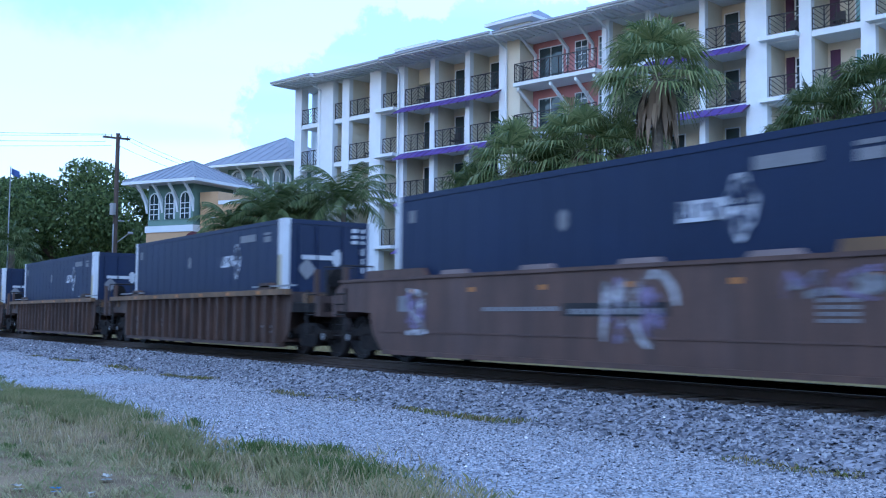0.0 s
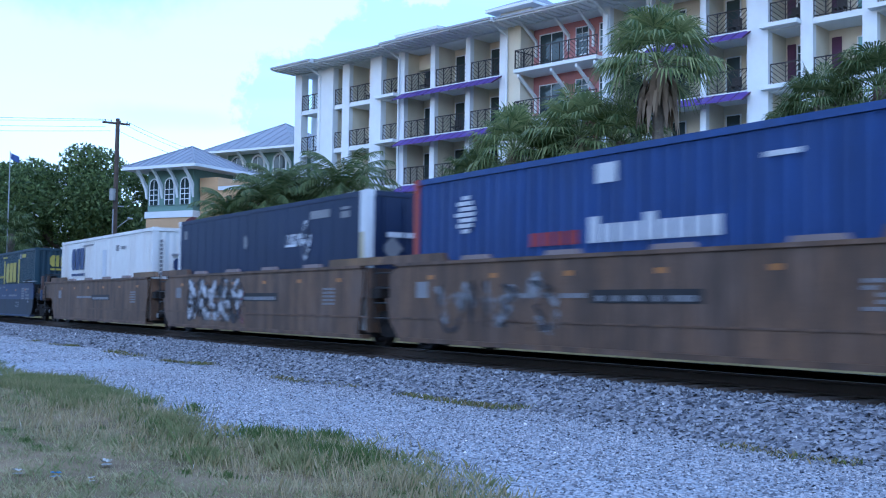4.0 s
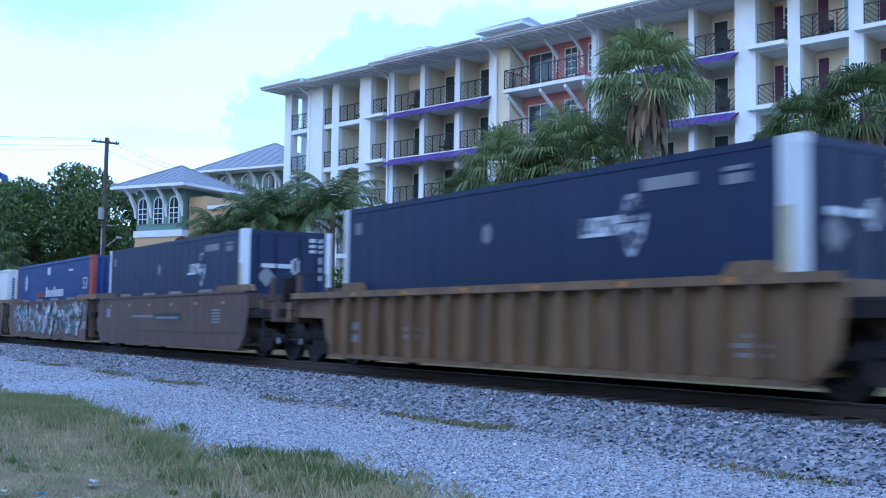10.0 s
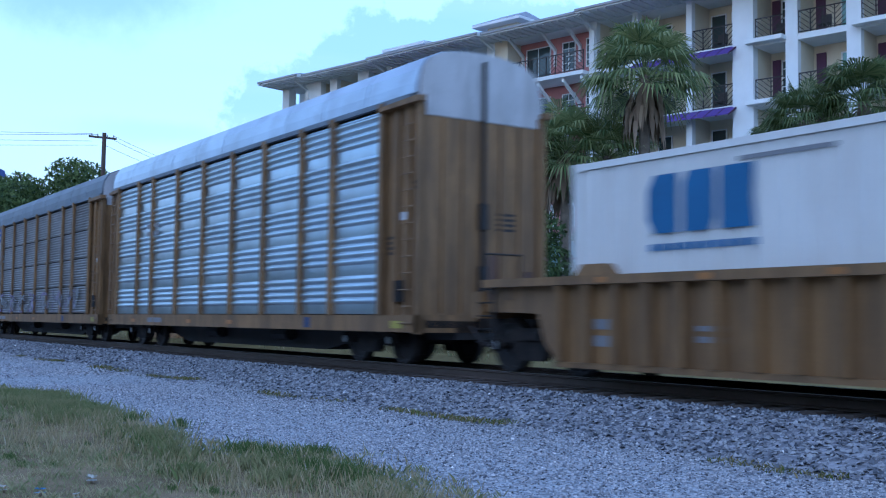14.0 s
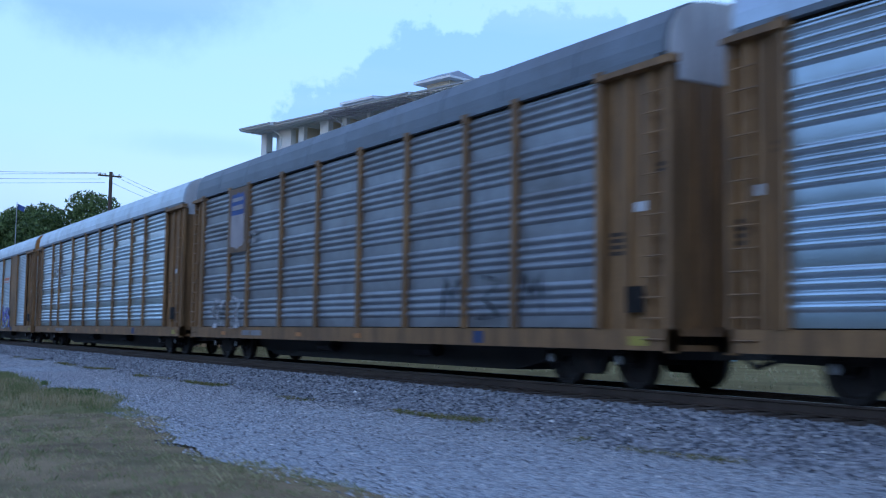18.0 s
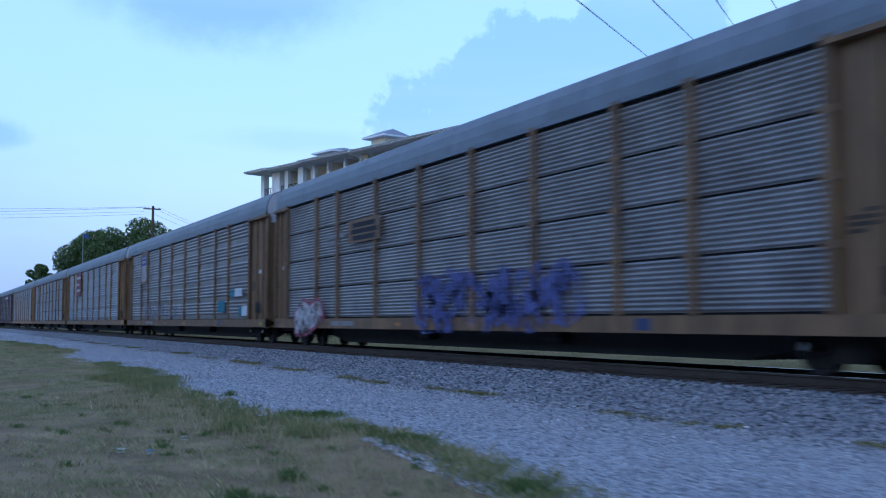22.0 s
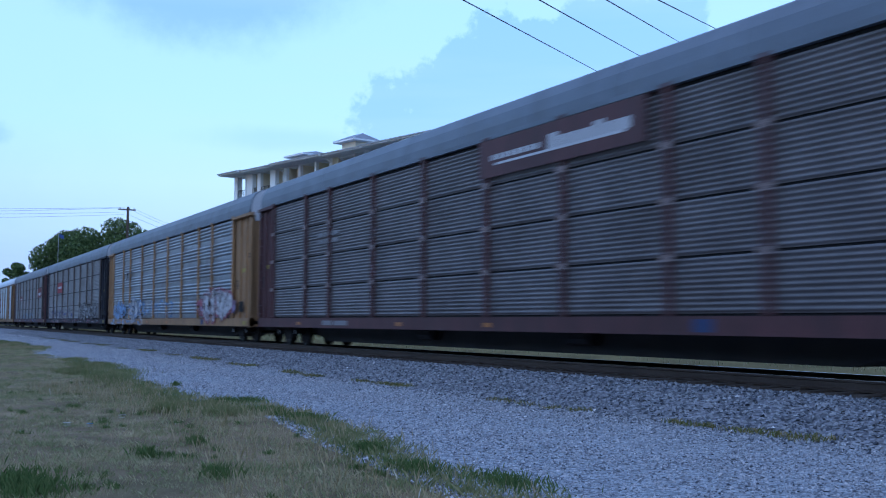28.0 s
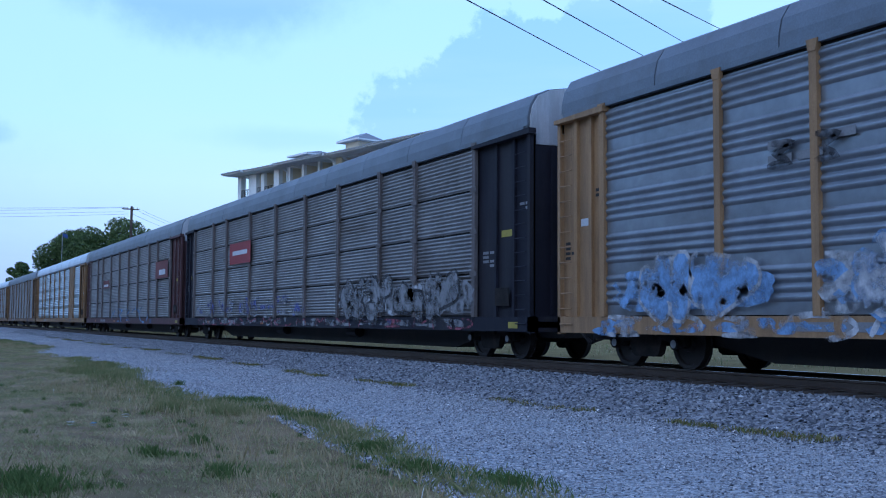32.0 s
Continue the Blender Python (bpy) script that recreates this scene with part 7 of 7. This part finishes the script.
    # ends
    for e in (-1, 1):
        b = e * (half - 0.10)
        top = [(x * 0.97, max(z - 0.02, 4.7)) for x, z in prof]
        top = [(-1.45, 4.7)] + top[1:-1] + [(1.45, 4.7)]
        part("end_sheet", Geo().prism(top, min(b, b + e * 0.05), max(b, b + e * 0.05), "y"), near_end[1] if near_end and e < 0 else M_ENDWHITE, car, "upper end sheet")
        for s in (-1, 1):
            door = part("end_door", Geo().box(min(s * 0.015, s * 1.36), max(s * 0.015, s * 1.36), min(b - e * 0.03, b + e * 0.03), max(b - e * 0.03, b + e * 0.03), 0.95, 4.695), near_end[0] if near_end and e < 0 else frame_paint, car)
            for q in (0.45, 0.9):
                part("stiffener", Geo().box(min(s * q - 0.03, s * q + 0.03), max(s * q - 0.03, s * q + 0.03), min(b, b + e * 0.07), max(b, b + e * 0.07), 1.0, 4.65), frame_paint, door)
        bars = Geo()
        for k in range(4):
            bars.box(0.35, 0.8, min(b + e * 0.032, b + e * 0.036), max(b + e * 0.032, b + e * 0.036), 2.9 - 0.1 * k, 2.95 - 0.1 * k)
        part("end_stencil", bars, M_BLACK, car)
        part("lock_bar", Geo().tube((0.0, b + e * 0.09, 1.0), (0.0, b + e * 0.09, 5.85), 0.045, 6).box(-0.09, 0.09, min(b + e * 0.05, b + e * 0.14), max(b + e * 0.05, b + e * 0.14), 2.6, 3.1).box(-0.09, 0.09, min(b + e * 0.05, b + e * 0.14), max(b + e * 0.05, b + e * 0.14), 1.4, 1.9), M_BLACK, car)
        part("end_sill", Geo().box(-1.48, 1.48, min(e * (half - 0.25), e * half), max(e * (half - 0.25), e * half), 0.63, 0.96), frame_paint, car)
        truck(car, e * (half - 2.4))
        coupler(car, e * half, e)
    part("deck", Geo().box(-1.3, 1.3, -half, half, 0.72, 0.85), M_BLACK, car)
    part("centre_sill", Geo().prism([(-half, 0.72), (half, 0.72), (half, 0.5), (half - 3.9, 0.42), (half - 5.2, 0.18), (-half + 5.2, 0.18), (-half + 3.9, 0.42), (-half, 0.5)], -0.62, 0.62, "x"), M_BLACK, car)
    for yy in (-half * 0.25, half * 0.2):
        part("brake_cylinder", Geo().tube((-0.75, yy - 0.4, 0.52), (-0.75, yy + 0.4, 0.52), 0.17, 10), M_BLACK, car)
    # sill markings
    side_bars(car, "data_plate", [(half * 0.45, half * 0.52, 0.72, 0.86), (half * 0.53, half * 0.58, 0.72, 0.86)], M_DECALG, -1.501, "pale data plate")
    side_bars(car, "sill_mark", [(-half * 0.55, -half * 0.52, 0.68, 0.9)], M_DECALN, -1.501, "dark blue mark")
    side_bars(car, "yellow_mark", [(-half + 0.5, -half + 0.9, 0.70, 0.84)], M_DECALY, -1.501, "yellow mark")
    side_bars(car, "sill_mark", [(half * q - 0.16, half * q + 0.16, 0.72, 0.82) for q in (0.72, 0.22, -0.08)], M_DECALO, -1.501, "amber reflector mark")
    side_bars(car, "panel_stencil", blocks(half * 0.50, half * 0.62, 3.3, 3.75, 2, 3, 0.8, seed), M_DECALG, -1.492, "faint stencilled number block")
    return car


def shield(car, y, z, w, h, framed=True):
    """A plate with a plain two-colour shield on it."""
    if framed:
        side_bars(car, "plate", [(y - w * 0.75, y + w * 0.75, z - h * 0.68, z + h * 0.66)], M_TAN, -1.545, "tan plate")
    xs = -1.556
    low = [(y - w * 0.5, z + h * 0.1), (y - w * 0.54, z - h * 0.46), (y - w * 0.46, z - h * 0.55), (y - w * 0.2, z - h * 0.57), (y, z - h * 0.62), (y + w * 0.2, z - h * 0.57), (y + w * 0.46, z - h * 0.55), (y + w * 0.54, z - h * 0.46), (y + w * 0.5, z + h * 0.1)]
    part("shield", Geo().poly([(xs, p, q) for p, q in low]), M_SHIELD, car, "white lower field of a shield")
    part("shield_top", Geo().poly([(xs, y - w * 0.5, z + h * 0.1), (xs, y + w * 0.5, z + h * 0.1), (xs, y + w * 0.55, z + h * 0.42), (xs, y + w * 0.40, z + h * 0.56), (xs, y + w * 0.2, z + h * 0.52), (xs, y, z + h * 0.57), (xs, y - w * 0.2, z + h * 0.52), (xs, y - w * 0.40, z + h * 0.56), (xs, y - w * 0.55, z + h * 0.42)]), M_SHIELDBLUE, car, "blue top of a shield")
    side_bars(car, "shield_bar", [(y - w * 0.42, y + w * 0.42, z + h * 0.2, z + h * 0.3), (y - w * 0.42, y + w * 0.42, z + h * 0.38, z + h * 0.46)], M_SHIELD, -1.558, "white bars")


# ---- the consist, from its head ----
MOVERS = []     # thing, its middle along the track when the clip starts, its height


def add_well(near, far, style, paint, shared, box, label, seed, spray=None):
    half = (far - near) / 2
    car = well_car(half + 0.08, style, paint, shared, label, seed, seed in (2, 3, 4))
    MOVERS.append((car, (near + far) / 2, RAIL_Z))
    if box:
        MOVERS.append((box(half), (near + far) / 2, RAIL_Z + 0.336))
    for y0, y1, z0, z1, colours, n, thick in spray or ():
        if thick > 0.1:
            mural(car, -1.413, y0 * half, y1 * half, z0, z1, colours[:-2], colours[-1], seed, n, colours[-2])
            continue
        graffiti(car, -1.413 if style != "ribbed" else -1.324, y0 * half, y1 * half, z0, z1, colours, seed, n, thick)
    return car


white_blue = lambda h: white_box(h, M_DECALB)
white_navy = lambda h: white_box(h, M_DECALN)
add_well(6.55, 18.32, "smooth", M_RUSTRED, (False, False), navy_box, "faded red-brown smooth-sided well car with pale graffiti", 1, [(0.68, 0.92, 0.5, 1.55, ("lilac", "white"), 1, 0.06), (-0.33, -0.05, 0.42, 1.58, ("lilac", "white"), 2, 0.06), (-0.95, -0.6, 1.1, 1.5, ("grey", "lilac"), 2, 0.04)])
add_well(23.63, 35.32, "ribbed", M_DKBROWN, (False, False), navy_box, "dark brown ribbed well car with worn paint", 2)
add_well(40.41, 52.26, "ribbed", M_DKBROWN, (False, False), navy_box, "dark brown ribbed well car, dusty along its top chord", 3)
add_well(57.34, 69.20, "ribbed", M_DKBROWN, (False, False), navy_box, "dark brown ribbed well car with rust streaks", 4)
add_well(73.53, 85.24, "smooth", M_BROWN, (False, True), blue_box, "brown smooth-sided well car carrying a blue container", 5, [(0.2, 0.8, 0.4, 1.4, ("grey", "black"), 4, 0.05)])
add_well(87.10, 98.70, "smooth", M_BROWN, (True, True), navy_box, "brown smooth-sided well car with large white graffiti", 6, [(0.05, 0.77, 0.33, 1.56, ("black", "grey", "white"), 5, 0.13), (-0.02, 0.08, 0.35, 1.2, ("rose",), 1, 0.06)])
add_well(101.15, 112.84, "smooth", M_BROWN, (True, False), white_navy, "brown smooth-sided well car carrying a white container", 7)
add_well(117.73, 129.99, "two", M_WELLBLUE, (False, True), teal_box, "blue two-tone well car with white and orange markings", 8)
add_well(132.04, 143.95, "two", M_WELLBLUE, (True, True), navy_box, "blue two-tone well car in the middle of its set", 9)
add_well(146.09, 157.84, "two", M_WELLBLUE, (True, False), navy_box, "blue two-tone well car at the end of its set", 10)
add_well(162.90, 174.61, "ribbed", M_DKBROWN, (False, False), navy_box, "dark brown ribbed well car with faded stencils", 11, [(0.05, 0.22, 0.7, 1.2, ("pale", "white"), 1, 0.05)])
add_well(179.72, 191.36, "ribbed", M_TAN, (False, False), navy_box, "tan ribbed well car with worn yellow paint", 12)
add_well(196.69, 208.25, "smooth", M_RUSTRED, (False, True), navy_box, "faded brown smooth-sided well car with a dark data panel", 13)
add_well(210.40, 222.45, "smooth", M_BROWN, (True, True), blue_box, "well car covered in white and black graffiti", 14, [(-0.95, 0.83, 0.28, 1.64, ("grey", "teal", "black", "black", "white"), 9, 0.15)])
add_well(224.67, 236.82, "smooth", M_BROWN, (True, False), white_blue, "brown smooth-sided well car with small graffiti", 15, [(-0.41, -0.14, 0.6, 1.45, ("violet", "pale", "white"), 2, 0.06), (0.62, 0.95, 0.8, 1.5, ("rose", "grey"), 2, 0.05)])
add_well(241.67, 253.45, "ribbed", M_OCHRE, (False, False), white_blue, "ochre ribbed well car carrying a white container", 16)

GAPS = (256.95, 277.17, 298.47, 321.54, 344.67, 370.43, 398.47, 429.45, 461.86, 494.24, 526.95, 560.31, 593.78, 625.92, 658.37, 688.91, 722.06, 754.4, 786.8, 819.2)
RACKS = (
    ("grouped", M_OCHRE, M_SILVER, M_ROOF, 1, "bright silver louvred car carrier with ochre ends and sill"),
    ("fine", M_OCHRE, M_DIRTY, M_ROOFDK, 4, "grimy louvred car carrier with ochre posts and a shield plate"),
    ("grouped", M_OCHRE, M_SILVER, M_ROOF, 1, "bright silver louvred car carrier with yellow-ochre ends"),
    ("grouped", M_OCHRE, M_DULL, M_ROOFDK, 1, "dull silver louvred car carrier with a shield plate and graffiti"),
    ("grouped", M_OCHRE, M_SILVER, M_ROOF, 1, "silver louvred car carrier with tan posts"),
    ("fine", M_OCHRE, M_SILVER, M_ROOF, 1, "silver car carrier with broad ochre uprights and bright graffiti"),
    ("fine", M_TAN, M_DIRTY, M_ROOFDK, 4, "dark grimy tiered car carrier with violet graffiti"),
    ("grouped", M_TAN, M_DIRTY, M_ROOFDK, 1, "dull louvred car carrier with a shield plate and pale graffiti"),
    ("grouped", M_OCHRE, M_DULL, M_ROOFDK, 1, "louvred car carrier with a dark red plate of white bars"),
    ("fine", M_OCHRE, M_DULL, M_ROOFDK, 4, "tiered grey car carrier with ochre ends"),
    ("grouped", M_PALEOCHRE, M_DULL, M_ROOFDK, 1, "louvred car carrier with pale yellow-ochre frame"),
    ("fine", M_MAROON, M_GRIMY, M_ROOFDK, 4, "maroon-framed tiered car carrier with a red name plate"),
    ("grouped", M_PALEOCHRE, M_DULL, M_ROOFDK, 1, "louvred pale ochre car carrier with white and blue graffiti"),
    ("fine", M_NAVYCAR, M_DIRTY, M_ROOFDK, 4, "black-framed tiered car carrier with a red plate and graffiti"),
    ("fine", M_MAROON, M_DIRTY, M_ROOFDK, 4, "maroon-framed tiered car carrier with two small plates"),
    ("grouped", M_OCHRE, M_SILVER, M_ROOF, 1, "silver louvred car carrier with broad ochre upright"),
    ("fine", M_TAN, M_DIRTY, M_ROOFDK, 1, "brownish louvred car carrier far down the train"),
    ("grouped", M_OCHRE, M_DULL, M_ROOF, 1, "dull louvred car carrier near the end of the train"),
    ("grouped", M_OCHRE, M_SILVER, M_ROOF, 1, "silver louvred car carrier near the end of the train"))
racks = []
for i, (style, fr, pan, rf, tiers, label) in enumerate(RACKS):
    length = GAPS[i + 1] - GAPS[i]
    plain = (1, 7) if i == 5 else (7,) if i == 15 else ()
    car = autorack(length, style, fr, pan, rf, label, 40 + i, tiers, plain, M_GRIMEPOST if i in (13, 14) else None, (M_CREAM, M_ORANGE) if i == 5 else None)
    racks.append((car, length / 2 - 0.55))
    MOVERS.append((car, (GAPS[i] + GAPS[i + 1]) / 2, RAIL_Z))




def spray(i, y0, y1, z0, z1, colours, n, thick):
    car, h = racks[i]
    graffiti(car, -1.54, y0 * h, y1 * h, z0, z1, colours, 70 + i, n, thick)


def plate(i, y0, y1, z0, z1, material, bars, bar_material=M_DECALW, label=""):
    car, h = racks[i]
    side_bars(car, "plate", [(y0 * h, y1 * h, z0, z1)], material, -1.545, label)
    side_bars(car, "plate_bar", [(y0 * h + (y1 - y0) * h * a, y0 * h + (y1 - y0) * h * b, z0 + (z1 - z0) * c, z0 + (z1 - z0) * d) for a, b, c, d in bars], bar_material, -1.552, "pale bars of lettering")


for i, z, h in ((1, 4.15, 1.35), (3, 4.05, 1.4), (7, 4.05, 1.4)):
    size = GAPS[i + 1] - GAPS[i]
    shield(racks[i][0], 0.298 * size, z, 0.066 * size / 1.5, h)
spray(1, -0.75, 0.8, 1.0, 1.9, ("grey", "lilac"), 8, 0.05)
spray(1, 0.6, 0.82, 1.0, 2.1, ("grey", "white"), 1, 0.08)
spray(3, 0.55, 0.82, 0.9, 1.9, ("grey", "white"), 2, 0.06)
spray(3, -0.75, -0.4, 1.1, 2.0, ("black",), 3, 0.05)


def piece(i, y0, y1, z0, z1, grounds, letters, n, outline="black"):
    car, h = racks[i]
    mural(car, -1.54, y0 * h, y1 * h, z0, z1, grounds, letters, 70 + i + n, n, outline)


piece(5, -0.17, 0.32, 0.64, 2.0, ("yellow", "violet", "teal"), "teal", 4, "violet")
piece(5, -0.52, -0.32, 0.75, 2.15, ("yellow", "violet"), "violet", 3, "pale")
plate(5, -0.48, -0.33, 3.5, 3.85, M_DECALW, [(0.08, 0.92, 0.4, 0.85), (0.0, 0.9, 0.05, 0.15)], M_DECALORANGE, "narrow white plate with orange bars")
piece(6, -0.38, 0.15, 0.64, 2.1, ("haze",), "haze", 4, "haze")
piece(6, 0.63, 0.83, 0.64, 1.5, ("rose", "white"), "white", 1, "rose")
plate(6, 0.30, 0.475, 3.25, 3.95, M_TAN, [(0.15, 0.85, 0.66, 0.86), (0.1, 0.9, 0.38, 0.58), (0.15, 0.85, 0.1, 0.3)], M_NAVYCAR, "tan plate with three dark bars")
spray(7, 0.0, 0.6, 1.0, 1.8, ("grey", "lilac"), 6, 0.05)
for y0, y1, z0, z1, mat in ((-0.715, -0.667, 1.9, 2.2, M_DECALTEAL), (-0.786, -0.717, 1.9, 2.25, M_DECALW), (-0.785, -0.757, 1.08, 1.48, M_DECALTEAL), (-0.838, -0.787, 1.08, 1.5, M_DECALW), (-0.61, -0.535, 1.26, 1.75, M_DECALTEAL)):
    side_bars(racks[7][0], "patch", [(y0 * racks[7][1], y1 * racks[7][1], z0, z1)], mat, -1.548, "painted-over patch")
plate(8, 0.375, 0.556, 3.0, 4.95, M_DECALM, [(0.06, 0.94, 0.20, 0.235), (0.06, 0.34, 0.25, 0.30), (0.4, 0.6, 0.25, 0.31), (0.66, 0.92, 0.25, 0.30), (0.2, 0.94, 0.47, 0.505), (0.5, 0.7, 0.52, 0.57), (0.75, 0.93, 0.52, 0.57), (0.06, 0.94, 0.74, 0.775), (0.1, 0.4, 0.79, 0.84), (0.45, 0.9, 0.79, 0.84)], M_DECALW, "maroon plate with pale bars of lettering")
spray(8, 0.6, 0.9, 0.7, 1.8, ("teal",), 3, 0.07)
spray(8, -0.3, 0.35, 0.8, 1.9, ("pale",), 6, 0.05)
plate(9, 0.555, 0.68, 2.9, 4.6, M_TAN, [(0.2, 0.8, 0.3, 0.7)], M_DECALG, "tan plate")
spray(10, -0.5, -0.1, 3.6, 4.0, ("black",), 3, 0.05)
plate(11, -0.448, -0.06, 4.12, 4.98, M_MAROON, [(0.10, 0.88, 0.30, 0.36)] + [(0.08 + 0.065 * k, 0.08 + 0.065 * k + 0.05, 0.36, 0.72 if k in (2, 6) else 0.62) for k in range(7)] + [(0.58 + 0.042 * k, 0.58 + 0.042 * k + 0.03, 0.44, 0.58) for k in range(8)], M_DECALW, "maroon name plate with pale bars")
spray(12, 0.1, 0.55, 0.98, 1.95, ("pale", "white"), 5, 0.07)
spray(12, -0.2, 0.1, 0.95, 1.9, ("pale",), 4, 0.07)
piece(12, -0.86, -0.52, 0.97, 2.0, ("rose", "lilac"), "white", 2, "rose")
graffiti(racks[12][0], -1.504, 0.30 * racks[12][1], 0.9 * racks[12][1], 0.6, 0.98, ("pale", "white"), 91, 6, 0.05)
piece(12, 0.62, 0.84, 0.97, 1.95, ("pale", "pale"), "pale", 2, "white")
piece(12, 0.34, 0.52, 0.97, 2.05, ("white",), "white", 2, "pale")
spray(12, 0.5, 0.62, 3.2, 3.7, ("black",), 2, 0.06)
plate(13, 0.316, 0.503, 3.1, 3.95, M_DECALR, [(0.15, 0.85, 0.42, 0.62)], M_DECALW, "dark red plate with a white bar")
piece(13, -0.80, -0.30, 0.98, 1.95, ("grey",), "grey", 4, "black")
spray(13, -0.80, -0.3, 0.98, 1.9, ("grey", "white"), 5, 0.06)
spray(13, -0.1, 0.85, 0.98, 1.75, ("haze", "grey"), 9, 0.06)
graffiti(racks[13][0], -1.504, -0.85 * racks[13][1], 0.85 * racks[13][1], 0.64, 0.95, ("grey", "rose"), 92, 14, 0.03)
plate(14, 0.35, 0.5, 2.9, 3.4, M_DECALM, [(0.15, 0.85, 0.2, 0.5)], M_DECALW, "small maroon plate")
plate(14, -0.82, -0.62, 3.0, 3.9, M_DECALM, [(0.2, 0.7, 0.2, 0.5)], M_DECALW, "maroon plate with a pale emblem")
spray(14, -0.5, 0.3, 0.7, 1.6, ("pale",), 5, 0.06)
spray(16, 0.3, 0.6, 0.7, 1.6, ("white",), 2, 0.06)


# ---- movement ----
def motions():
    """The train runs by at one pace, all its cars coupled, and stands at the end."""
    run = [
    (0.0, 0.0), (0.5, 8.58), (1.0, 17.31), (1.5, 25.8), (2.0, 34.14), (2.5, 42.51), (4.5, 76.09), (5.0, 84.73),
    (5.5, 93.45), (6.0, 101.94), (7.0, 119.39), (8.0, 136.69), (9.0, 153.94), (10.0, 171.33), (11.0, 188.64), (12.0, 206.23),
    (13.0, 223.76), (14.0, 240.87), (14.5, 250.09), (16.5, 288.1), (17.0, 300.3), (18.0, 324.41), (18.5, 335.82), (19.0, 349.38), (20.0, 375.82), (20.5, 389.94), (21.0, 405.02), (21.5, 420.09), (22.0, 435.74),
    (22.5, 450.26), (23.0, 465.54), (24.0, 492.92), (25.0, 520.24), (25.5, 532.45), (27.5, 588.58), (28.0, 603.37), (29.0, 630.7),
    (29.5, 643.6), (29.9667, 654.7), (30.0, 655.45), (30.0333, 655.8), (30.0667, 655.8), (32.0, 655.8),
]
    for ob, middle, z in MOVERS:
        walk(ob, [(t, pose(0, middle - s, z)) for t, s in run])


motions()
